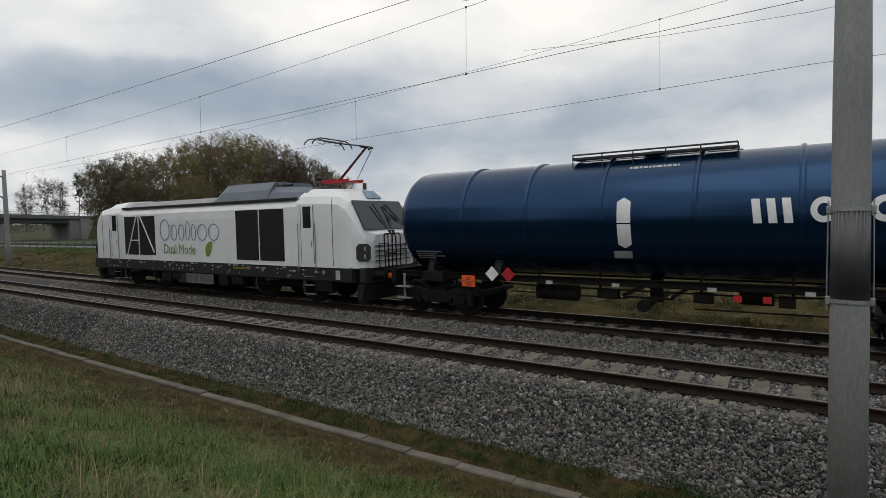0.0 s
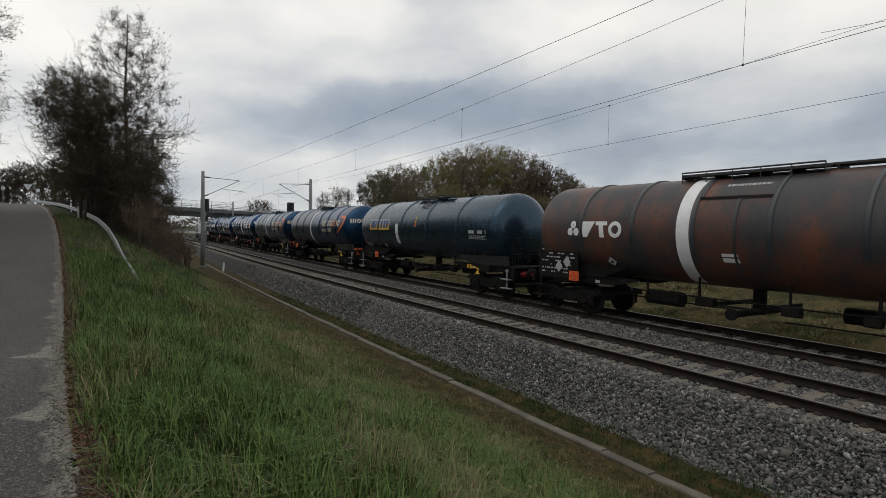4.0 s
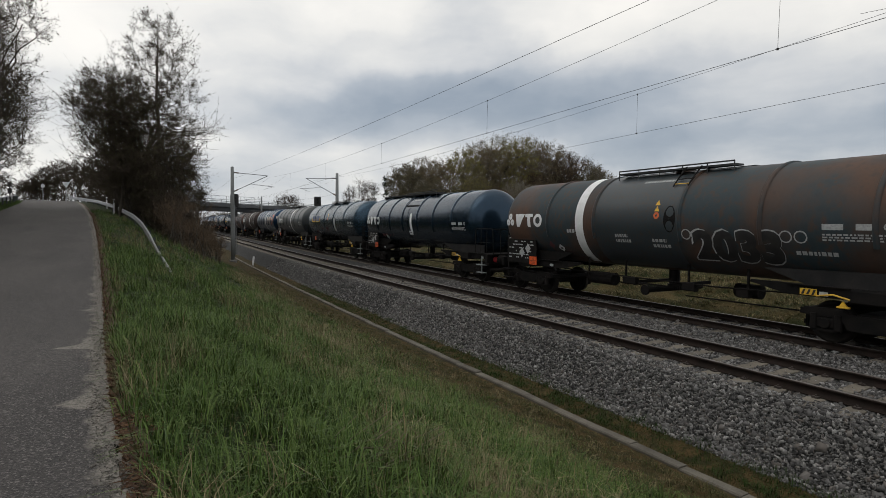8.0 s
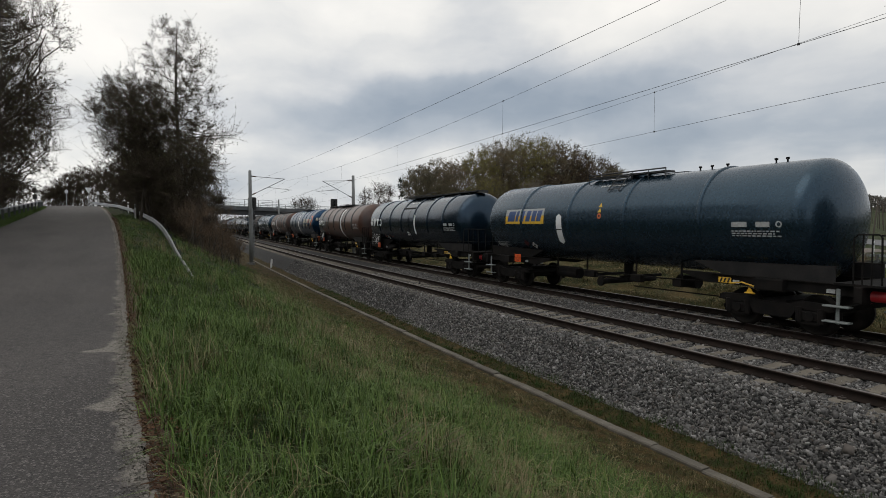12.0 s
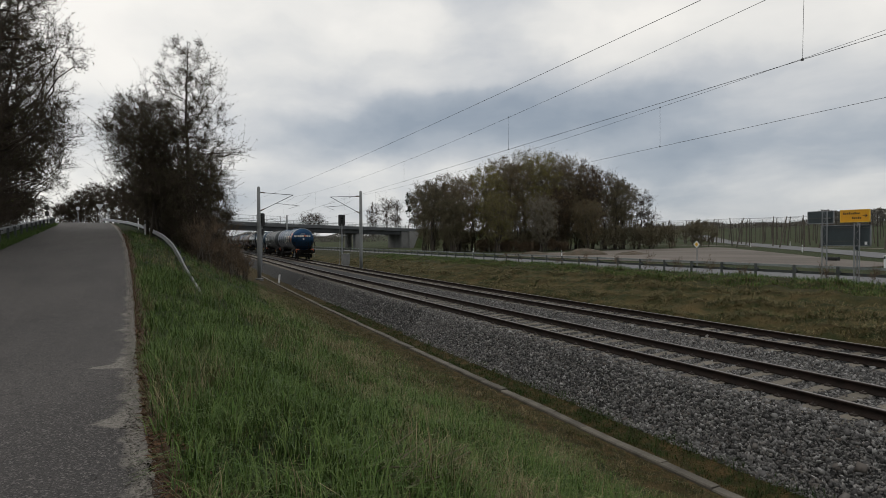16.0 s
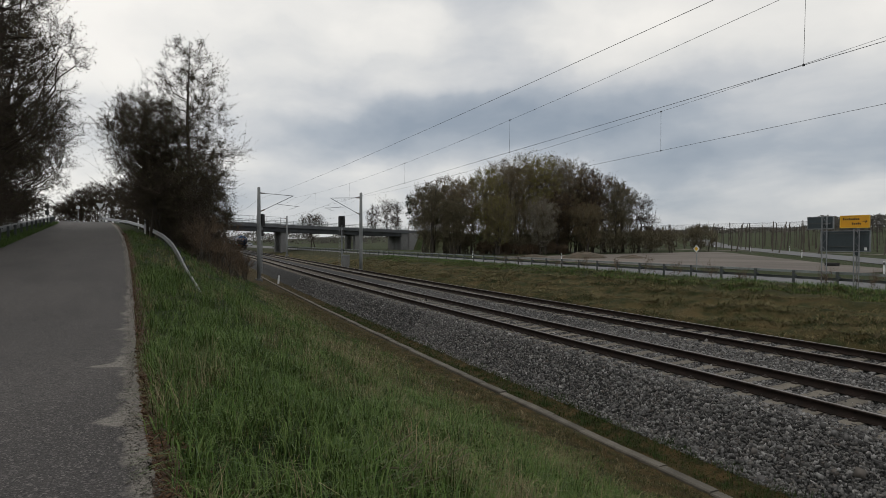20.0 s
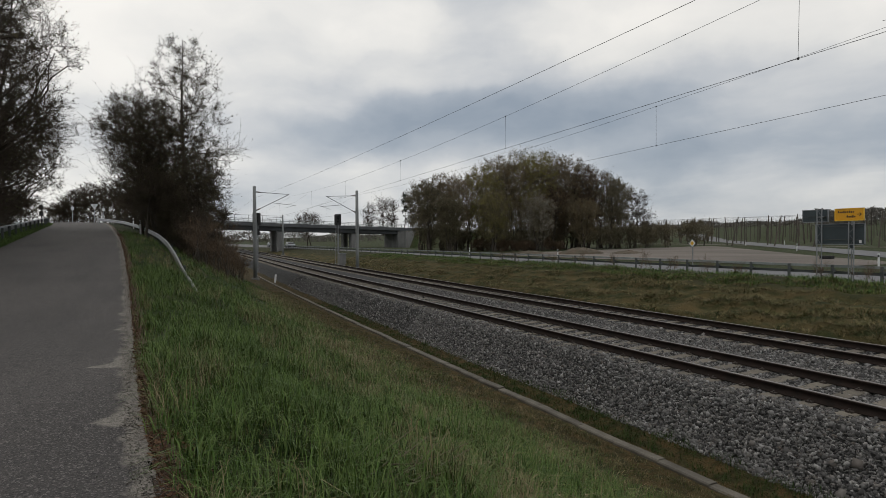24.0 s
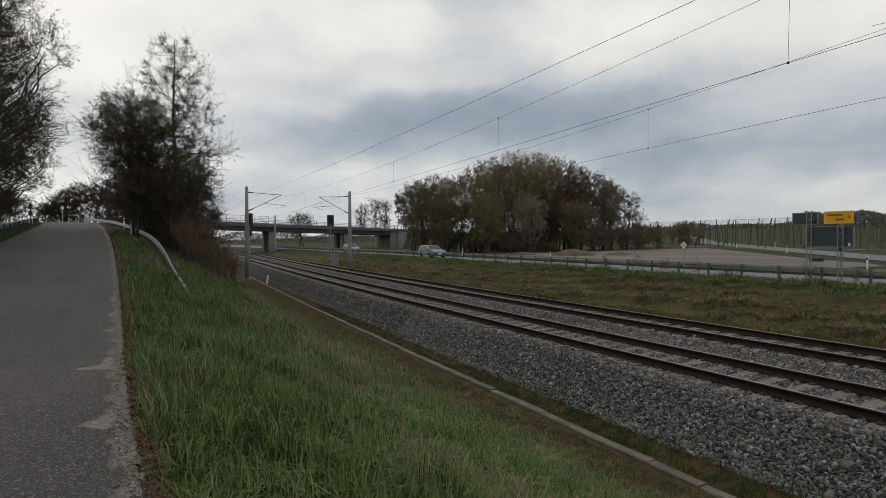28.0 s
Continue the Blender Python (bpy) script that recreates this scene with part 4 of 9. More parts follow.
def lay_sleepers():
    sl, cl = sleeper_mesh(), clip_mesh()
    far = [[], []]
    rng = random.Random(3)
    for k, tx in enumerate(TRACK_X):
        y = -14.0
        y = -12.0 + 0.17 * k
        while y < 110:
            m = pose(tx + float(track_bend(y)), y, rng.uniform(-0.006, 0.004), 0, 0, rng.uniform(-0.6, 0.6))
            if y < (72 if k == 0 else 66):
                ob = part("sleeper", sl, "sleeper", tracks[k], at=m)
                if y < 30:
                    part("rail_clip", cl, "clip", ob)
            else:
                far[k].append(m)
            y += 0.6
        f = Form()
        for m in far[k]:
            f.add([m @ v.co for v in sl.vertices], [tuple(p.vertices) for p in sl.polygons])
        tagged(part("sleeper_rows", f, "sleeper", tracks[k]), kind="stuff")


lay_sleepers()


def kerb_x(y):
    y = np.asarray(y, float)
    return -3.23 + 0.019 * np.maximum(y, 0) + 0.000315 * np.clip(y - 20, 0, 40) ** 2


def lay_kerb():
    kerb = tagged(thing("kerb", "low concrete drainage kerb between grass and ballast", "kerb"), kind="structure")
    f = Form().box(0, 0, 0, 0.20, 0.985, 0.16, bevel=0.02)
    me = f.mesh("kerb_stone")
    rng = random.Random(9)
    for i in range(70):
        y = -8 + i
        x = float(kerb_x(y))
        part("kerb_stone", me, "kerb", kerb, at=pose(x, y, -1.18 + rng.uniform(-0.014, 0.010), rng.uniform(-0.6, 0.6), rng.uniform(-2, 2), rng.uniform(-0.9, 0.9)))


lay_kerb()

# ---- overhead line ----


def catenary_mast(name, x, y, side, near=False, lean=0.0):
    """A tapered concrete mast; side: where its cantilever points."""
    z0 = float(ground_z(x, y)) - 0.05
    m = thing(name, "tall tapered grey concrete catenary mast beside the track", "catenary mast", "catenary masts", at=pose(x, y, 0, 0, lean, 0))
    part("pole", Form().lathe([(z0, 0.0), (z0, 0.176), (1.5, 0.173), (4.0, 0.170), (7.55, 0.135), (7.6, 0.0)], 28, "z"), "mast", m, smooth=True)
    part("foundation", Form().lathe([(z0 - 0.1, 0.36), (z0 + 0.22, 0.36), (z0 + 0.26, 0.30), (z0 + 0.26, 0.0)], 20, "z"), "concrete", m)
    if near:
        wrap = part("wrap", Form().lathe([(1.78, 0.168), (1.78, 0.176), (2.78, 0.171), (2.78, 0.162)], 32, "z"), "wrap", m, "dark protective wrap", smooth=True)
        for z, r in ((1.80, 0.178), (2.76, 0.173)):
            part("strap", Form().lathe([(z - 0.02, r), (z - 0.02, r + 0.007), (z + 0.02, r + 0.006), (z + 0.02, r - 0.002)], 32, "z"), "galv", wrap, "galvanised steel strap")
        for s in (-1, 1):
            part("clamp_rod", Form().rod((-0.02, s * 0.200, 1.70), (-0.02, s * 0.194, 2.86), 0.008, n=6), "galv", wrap)
            for z in (1.80, 2.76):
                part("lug", Form().box(-0.02, s * 0.192, z, 0.05, 0.04, 0.09, bevel=0.01), "galv", wrap)
    d = side
    arm = part("cantilever", Form().rod((d * 0.12, 0, 7.05), (d * 3.15, 0, 6.90), 0.028), "galv", m, "galvanised cantilever tubes")
    part("stay_tube", Form().rod((d * 0.15, 0, 5.35), (d * 3.1, 0, 6.88), 0.030), "galv", arm)
    part("registration_tube", Form().rod((d * 1.55, 0, 6.08), (d * 3.75, 0, 5.88), 0.020), "galv", arm)
    part("steady_arm", Form().rod((d * 3.6, 0, 5.89), (d * 2.75, 0, 5.60), 0.012), "galv", arm)
    for a, b in (((d * 0.14, 0, 7.05), (d * 0.55, 0, 7.03)), ((d * 0.18, 0, 5.37), (d * 0.5, 0, 5.53))):
        part("insulator", Form().rod(a, b, 0.055, n=10), "insulator", arm, "brown ribbed insulator")
    for z in (7.05, 5.35):
        part("bracket", Form().box(d * 0.13, 0, z, 0.10, 0.22, 0.14, bevel=0.02), "galv", m)
    return m


catenary_mast("catenary_mast", -3.285, -0.45, 1, near=True, lean=3.2)
catenary_mast("catenary_mast", -3.1 + float(track_bend(53.3)) * 0.3, 53.3, 1)
catenary_mast("catenary_mast", 7.32, 54.2, -1)
catenary_mast("catenary_mast", 7.35, -3.2, -1)
catenary_mast("catenary_mast", -0.6, 112, 1)
catenary_mast("catenary_mast", 11.0, 112, -1)
catenary_mast("catenary_mast", -3.3, -54, 1)
catenary_mast("catenary_mast", 7.3, -54, -1)

# heights and stagger of the wires at the masts, set to fit the camera's view: y, contact x and z, messenger x and z
SPANS = {0.0: [(-54, 0.3, 5.6, 0.3, 7.3), (-0.45, -0.30, 5.93, -0.25, 7.62), (53.3, 0.55, 5.12, 0.5, 6.75), (112, 2.7, 5.5, 2.7, 7.0), (170, 5.2, 5.5, 5.2, 7.0)],
         4.0: [(-54, 4.3, 5.6, 4.3, 7.3), (0.0, 3.75, 5.85, 3.75, 7.65), (54.2, 4.9, 4.98, 4.9, 6.70), (112, 6.8, 5.5, 6.8, 7.0), (170, 9.2, 5.5, 9.2, 7.0)]}


def hang_wires():
    for tx, rows in SPANS.items():
        line = thing("overhead_line", "thin dark contact and messenger wires above the track", "overhead wire", "overhead lines")
        for (ya, xa, za, ma, na), (yb, xb, zb, mb, nb) in zip(rows, rows[1:]):
            n = 24
            msg, con = [], []
            for i in range(n + 1):
                t = i / n
                y = ya + (yb - ya) * t
                sag = 4 * t * (1 - t)
                con.append((xa + (xb - xa) * t, y, za + (zb - za) * t - 0.03 * sag))
                msg.append((ma + (mb - ma) * t, y, na + (nb - na) * t - 0.72 * sag))
            part("contact_wire", Form().tube(con, 0.0052, 5), "wire", line)
            part("messenger_wire", Form().tube(msg, 0.0046, 5), "wire", line)
            for t in ((0.12, 0.302, 0.48, 0.66, 0.84) if tx < 1 else (0.055, 0.24, 0.42, 0.60, 0.78, 0.95)):
                i = t * n
                j = int(i)
                a = [msg[j][k] + (msg[j + 1][k] - msg[j][k]) * (i - j) for k in range(3)]
                b = [con[j][k] + (con[j + 1][k] - con[j][k]) * (i - j) for k in range(3)]
                d = part("dropper", Form().rod(a, b, 0.0035, n=4), "wire", line)
                for p in (a, b):
                    part("clamp", Form().box(*p, 0.02, 0.035, 0.04), "wire", d)
            # stitch wire round the mast
            y = yb
            pts = [(mb, y - 6.5, nb - 0.30), (mb, y - 3, nb - 0.62), (mb, y, nb - 0.72), (mb, y + 3, nb - 0.62), (mb, y + 6.5, nb - 0.30)]
            part("stitch_wire", Form().tube(pts, 0.0045, 4), "wire", line)
    feeder = thing("feeder_line", "single thin dark feeder wire along the masts", "overhead wire", "overhead lines")
    for (ya, xa, za), (yb, xb, zb) in zip(FEEDER, FEEDER[1:]):
        pts = [(xa + (xb - xa) * i / 16, ya + (yb - ya) * i / 16, za + (zb - za) * i / 16 - 0.24 * 4 * (i / 16) * (1 - i / 16)) for i in range(17)]
        part("wire", Form().tube(pts, 0.0048, 5), "wire", feeder)


FEEDER = [(-54, -3.0, 6.5), (-0.4, -3.0, 6.42), (53.3, -2.85, 6.45), (112, -0.3, 6.6)]
hang_wires()


def signal(x, y, base, height, label, cabinet):
    m = thing("railway_signal", label, "railway signal", "railway signals", at=pose(x, y, base))
    part("post", Form().rod((0, 0, 0), (0, 0, height - 0.4), 0.07), "galv", m)
    head = part("screen", Form().box(0, 0, height, 0.75, 0.10, 1.25, bevel=0.08), "black", m, "black signal screen")
    for z in (0.35, 0.0, -0.35):
        part("lamp_hood", Form().lathe([(-0.22, 0.10), (-0.05, 0.10), (-0.05, 0.0)], 14, "y", (0, 0, height + z)), "black", head)
    part("back_box", Form().box(0, 0.12, height, 0.5, 0.2, 1.0, bevel=0.05), "black", head)
    part("lower_screen", Form().box(0.05, 0, height - 1.25, 0.45, 0.1, 0.6, bevel=0.05), "black", m)
    part("work_platform", Form().box(0.1, 0.3, height - 1.7, 1.0, 0.5, 0.05), "galv", m)
    lad = part("ladder", Form().rod((0.2, 0.35, 0), (0.2, 0.35, height - 0.4), 0.02).rod((-0.2, 0.35, 0), (-0.2, 0.35, height - 0.4), 0.02), "galv", m)
    for i in range(int(height / 0.35)):
        part("rung", Form().rod((-0.2, 0.35, 0.3 + i * 0.35), (0.2, 0.35, 0.3 + i * 0.35), 0.012, n=5), "galv", lad)
    if cabinet:
        c = thing("signal_cabinet", "pale grey trackside signal cabinet on a concrete foot", "cabinet", at=pose(x + 0.1, y - 1.2, base))
        part("body", Form().box(0, 0, 0.85, 0.75, 0.45, 1.1, bevel=0.03), "concrete", c)
        part("roof", Form().box(0, 0, 1.43, 0.85, 0.55, 0.07, bevel=0.03), "galv", c)
        part("foot", Form().box(0, 0, 0.15, 0.6, 0.4, 0.32), "concrete", c)
    return m


signal(-2.15, 56.5, -0.6, 5.25, "dark railway signal seen from behind beside a mast", False)
signal(7.0, 60.0, -0.35, 5.15, "dark railway signal on a grey post", True)
f = Form().box(0, 0, 0.3, 0.14, 0.14, 0.75, turn=(0, 6, 0), bevel=0.03)
tagged(part("marker_stone", f, "white", at=pose(-1.95, 48.0, -0.95)), "short whitish marker post at the ballast foot", "marker post")

# ---- barriers ----


def beam_outline(h, z):
    return [(0.0, z), (0.02, z), (0.06, z + h * 0.2), (0.06, z + h * 0.32), (0.02, z + h * 0.44), (0.02, z + h * 0.56), (0.06, z + h * 0.68), (0.06, z + h * 0.8), (0.02, z + h), (0.0, z + h), (-0.0, z + h * 0.56), (-0.0, z + h * 0.44)]


def far_barrier():
    """The long barrier of the main road, in lengths of twelve metres."""
    post = Form().box(0, 0, 0.10, 0.06, 0.12, 1.35, bevel=0.012).mesh("post")
    spacer = Form().box(0.14, 0.02, 0.50, 0.22, 0.09, 0.12, turn=(0, 8, 0), bevel=0.02).mesh("spacer")
    top = Form().extrude([(a + 0.03, b) for a, b in beam_outline(0.12, 0.655)], "y", 0, 12.0).mesh("rail")
    low = Form().extrude([(a + 0.24, b) for a, b in beam_outline(0.13, 0.34)], "y", 0, 12.0).mesh("beam")
    for j in range(-3, 14):
        b = thing("guard_rail", "long grey steel guard rail with posts along the main road", "guard rail", "guard rail sections", at=pose(17.4, 0.3 + 12.0 * j, 0.50))
        part("top_rail", top, "barrier", b)
        part("beam", low, "barrier_shade", b)
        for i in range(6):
            p = part("post", post, "barrier_shade", b, at=pose(0, i * 2.0 + 0.4, 0))
            part("spacer", spacer, "barrier_shade", p)


far_barrier()


def lane_barrier(points, name_label, end_buried):
    b = thing("guard_rail", name_label, "guard rail", "lane guard rails")
    out = [(0.0, -0.30), (0.05, -0.27), (0.05, -0.20), (0.015, -0.16), (0.015, -0.13), (0.05, -0.09), (0.05, -0.03), (0.0, 0.0), (-0.012, -0.01), (-0.004, -0.15), (-0.012, -0.29)]
    yy = np.arange(points[0][0], points[-1][0] + 0.01, 0.8)
    P = np.array(points, float)
    def ease(col):
        base = np.interp(yy, P[:, 0], P[:, col])
        k = np.array([1, 2, 3, 2, 1]) / 9
        return np.convolve(np.pad(base, 2, "edge"), k, "valid")
    X, Z = ease(1), ease(2)
    k = len(out)
    o = np.array(out)
    v = np.stack([X[:, None] - o[None, :, 0], np.repeat(yy[:, None], k, 1), Z[:, None] + o[None, :, 1]], -1).reshape(-1, 3)
    q = [(j * k + i, j * k + (i + 1) % k, (j + 1) * k + (i + 1) % k, (j + 1) * k + i) for j in range(len(yy) - 1) for i in range(k)]
    me = quick_mesh("beam", v, np.array(q), "galv")
    me.polygons.foreach_set("use_smooth", [True] * len(me.polygons))
    part("beam", me, "galv", b, "galvanised corrugated beam")
    pm = Form().box(0.06, 0, 0, 0.10, 0.06, 1.0, bevel=0.01).mesh("post")
    for i in range(0, len(yy), 3):
        g = float(ground_z(X[i] + 0.1, yy[i]))
        if Z[i] - 0.02 > g + 0.15:
            part("post", pm, "barrier_shade", b, at=pose(X[i] + 0.04, yy[i], Z[i] - 0.55))


lane_barrier([(15.2, -9.52, 0.93), (16, -9.56, 1.10), (17, -9.62, 1.24), (18.5, -9.68, 1.38), (21.5, -9.83, 1.66), (25.5, -9.96, 2.08), (30.5, -10.19, 2.55), (37, -10.59, 3.0), (46, -11.36, 3.5), (55, -12.4, 4.05), (64, -13.81, 4.6), (76, -17.21, 5.35)], "galvanised guard rail curving down into the grass verge", True)
lane_barrier([(9, -16.1, 1.9), (20, -16.55, 2.55), (30, -17.1, 3.17), (45, -18.3, 3.98), (55, -19.0, 4.55), (68, -20.7, 5.05)], "galvanised guard rail on the far side of the lane", False)


def delineator(x, y, h=1.0, z=None, lean=0.0):
    g = float(ground_z(x, y)) if z is None else z
    d = thing("delineator_post", "white plastic roadside delineator post with black band", "delineator post", "delineator posts", at=pose(x, y, g, 0, lean))
    tri = [(-0.06, -0.03), (0.06, -0.03), (0.0, 0.07)]
    part("post", Form().extrude(tri, "z", 0, h * 0.74), "white", d)
    part("band", Form().extrude([(a * 1.02, b * 1.02) for a, b in tri], "z", h * 0.74, h * 0.9), "black", d, "black band")
    part("cap", Form().extrude(tri, "z", h * 0.9, h), "white", d)
    part("reflector", Form().box(0, -0.036, h * 0.82, 0.05, 0.01, 0.12), "grey_text", d)


for x, y in ((-12.9, 62.0), (-16.6, 75.0), (-11.9, 48.0)):
    delineator(x, y, 1.1)
for x, y in ((32.3, 19.7), (25.6, 45), (24.9, 62), (68, 46), (79.3, 72), (98, 74), (108, 72), (130, 114), (150, 122)):
    delineator(x, y)

# ---- road signs ----


def lattice(parent, x, y, z0, z1):
    """Two tubes with cross rungs and braces."""
    post = part("lattice_post", Form().rod((x, y - 0.105, z0), (x, y - 0.105, z1), 0.024).rod((x, y + 0.105, z0), (x, y + 0.105, z1), 0.024), "galv", parent)
    n = 10
    for i in range(n):
        a, b = z0 + (z1 - z0) * i / n, z0 + (z1 - z0) * (i + 1) / n
        s = 0.105 if i % 2 else -0.105
        part("brace", Form().rod((x, y - s, a), (x, y + s, b), 0.008, n=5), "galv", post)


def board(parent, name, x, y0, y1, z0, z1, mat, thick=0.05, rim="galv", label=""):
    """A sign board that faces along x."""
    b = part(name, Form().box(x, (y0 + y1) / 2, (z0 + z1) / 2, thick, abs(y1 - y0), z1 - z0, bevel=0.01), mat, parent, label)
    w = 0.035
    fr = Form()
    for z in (z0, z1):
        fr.box(x, (y0 + y1) / 2, z, thick + 0.02, abs(y1 - y0) + w, w)
    for y in (y0, y1):
        fr.box(x, y, (z0 + z1) / 2, thick + 0.02, w, z1 - z0 + w)
    part("rim", fr, rim, b)
    return b


def direction_signs():
    s = thing("direction_sign", "large grey-backed direction sign on two lattice posts", "road sign", "direction signs", at=pose(0, -0.28, 0))
    z = float(ground_z(16.6, 15))
    lattice(s, 16.6, 15.13, z - 0.1, 3.86)
    lattice(s, 16.6, 13.80, z - 0.1, 3.25)
    b = board(s, "panel", 16.75, 15.35, 13.34, 2.24, 3.16, "sign_back", label="grey back of the panel with pale rim")
    for k in (2.45, 3.05):
        part("stiffener", Form().box(16.71, 14.35, k, 0.03, 1.9, 0.035), "barrier_shade", b)
    part("sticker", Form().box(16.715, 13.50, 2.36, 0.01, 0.10, 0.13), "white", b)
    s2 = thing("direction_sign", "smaller grey-backed direction panel above the barrier", "road sign", "direction signs", at=pose(0, -0.28, 0))
    b2 = board(s2, "panel", 16.85, 16.00, 14.88, 3.27, 3.83, "sign_back")
    part("stiffener", Form().box(16.81, 15.44, 3.52, 0.03, 1.05, 0.035), "barrier_shade", b2)
    part("bracket", Form().box(16.74, 15.13, 3.5, 0.12, 0.30, 0.05), "galv", b2)
    s3 = thing("direction_sign", "yellow direction sign with black arrow and unreadable place names", "road sign", "direction signs", at=pose(0, -0.28, 0))
    b3 = board(s3, "panel", 16.60, 14.45, 13.31, 3.30, 3.82, "sign_yellow", rim="yellow", label="yellow face with black marks")
    f = Form()
    for y, zz, w, h in ((14.34, 3.665, 0.72, 0.10), (13.98, 3.46, 0.42, 0.10)):
        n = int(w / 0.075)
        for i in range(n):
            f.box(16.570, y - 0.075 * i - 0.03, zz + (0.012 if i % 3 == 0 else 0), 0.006, 0.048, h * (1.0 if i % 3 == 0 else 0.72))
    tagged(part("place_name_bars", f, "black", b3, "dark bars of lettering"), kind="stuff")
    ar = Form().box(16.570, 13.47, 3.56, 0.006, 0.18, 0.022)
    for sgn in (-1, 1):
        ar.box(16.570, 13.425, 3.56 + sgn * 0.032, 0.006, 0.11, 0.022, turn=(sgn * 42, 0, 0))
    part("arrow", ar, "black", b3, "black arrow")
    part("support", Form().rod((16.66, 13.80, 3.1), (16.66, 13.80, 3.78), 0.03), "galv", s3)


direction_signs()


def small_signs():
    d = thing("priority_sign", "white and yellow diamond priority sign on a thin post", "road sign", at=pose(19.0, 23.6, 0.45))
    part("post", Form().rod((0, 0, 0), (0, 0, 2.0), 0.03), "galv", d)
    fl = lambda r, x: Form().extrude([(0, 1.78 - r), (r, 1.78), (0, 1.78 + r), (-r, 1.78)], "x", x, x + 0.012)
    pl = part("plate", fl(0.23, -0.045), "white", d)
    part("inner_diamond", fl(0.14, -0.052), "yellow", pl, "yellow inner diamond")
    for x, y, z in ((-19.3, 74, 4.7), (-16.8, 80, 4.9)):
        p = thing("lane_sign", "small white lane sign on a post at the crest", "road sign", at=pose(x, y, z))
        part("post", Form().rod((0, 0, 0), (0, 0, 1.9), 0.035), "galv", p)
        part("plate", Form().box(0, -0.04, 1.6, 0.32, 0.02, 0.32, bevel=0.02), "grey_text", p)
    y = thing("yield_sign", "triangular yield sign seen from behind at the crest", "road sign", at=pose(-18.3, 86, 5.0))
    part("post", Form().rod((0, 0, 0), (0, 0, 2.2), 0.035), "galv", y)
    part("plate", Form().extrude([(-0.45, 2.5), (0.45, 2.5), (0, 1.75)], "y", -0.05, -0.03), "grey_text", y)
    s = thing("crossing_signal", "dark double signal heads on a post by the lane", "traffic light", at=pose(-20.9, 66, 4.6))
    part("post", Form().rod((0, 0, 0), (0, 0, 1.3), 0.05), "black", s)
    for k in (0.75, 1.35):
        part("head", Form().box(0, -0.05, k, 0.32, 0.2, 0.5, bevel=0.06), "black", s)
    n = thing("narrow_sign", "small dark roadside sign panel seen from behind", "road sign", at=pose(17.8, 14.1, 0.5))
    part("post", Form().rod((0, 0, 0), (0, 0, 1.9), 0.03), "galv", n)
    part("plate", Form().box(-0.04, 0, 1.75, 0.02, 0.14, 0.42, bevel=0.004), "sign_back", n)


small_signs()


# ---- main road, lot, fields ----


def flat_strip(name, mat, rows, lift, label, category="road"):
    """A strip between two edges, rows of y, left x and right x."""
    R = np.array(rows, float)
    yy = np.unique(np.concatenate([np.linspace(R[0, 0], R[-1, 0], 60), np.linspace(max(R[0, 0], -20), min(R[-1, 0], 180), 60)]))
    a, b = np.interp(yy, R[:, 0], R[:, 1]), np.interp(yy, R[:, 0], R[:, 2])
    cols = np.linspace(0, 1, 13)
    X = a[:, None] + (b - a)[:, None] * cols
    Y = np.repeat(yy[:, None], 13, 1)
    v = np.stack([X, Y, ground_z(X, Y) + lift], -1).reshape(-1, 3)
    i = (np.arange(len(yy) - 1)[:, None] * 13 + np.arange(12)[None]).ravel()
    me = quick_mesh(name, v, np.stack([i, i + 1, i + 14, i + 13], -1), mat)
    return tagged(new(name, me), label, category, kind="structure")


flat_strip("main_road", "road", [(-300, 18.2, 25.2), (100, 18.2, 25.2), (760, 18.2, 25.2)], 0.03, "pale grey two-lane main road behind the barrier")
flat_strip("gravel_lot", "gravel_lot", [(22, 33, 40), (25, 31, 44), (33, 30, 50), (41, 29, 58), (59, 28.5, 75), (68, 31, 84), (76, 80, 90)], 0.04, "bare sandy gravel lot beside the road", "ground")
flat_strip("side_road", "road", [(2, 24, 31), (14, 35, 43), (27, 50, 58.5), (46.5, 71, 80), (91.6, 118, 128), (160, 190, 202), (230, 262, 276)], 0.06, "pale side road curving past the gravel lot")
flat_strip("field_track", "gravel_lot", [(40, 90, 92.5), (130, 112, 115)], 0.05, "pale farm track across the hop field", "road")

# ---- bridge ----


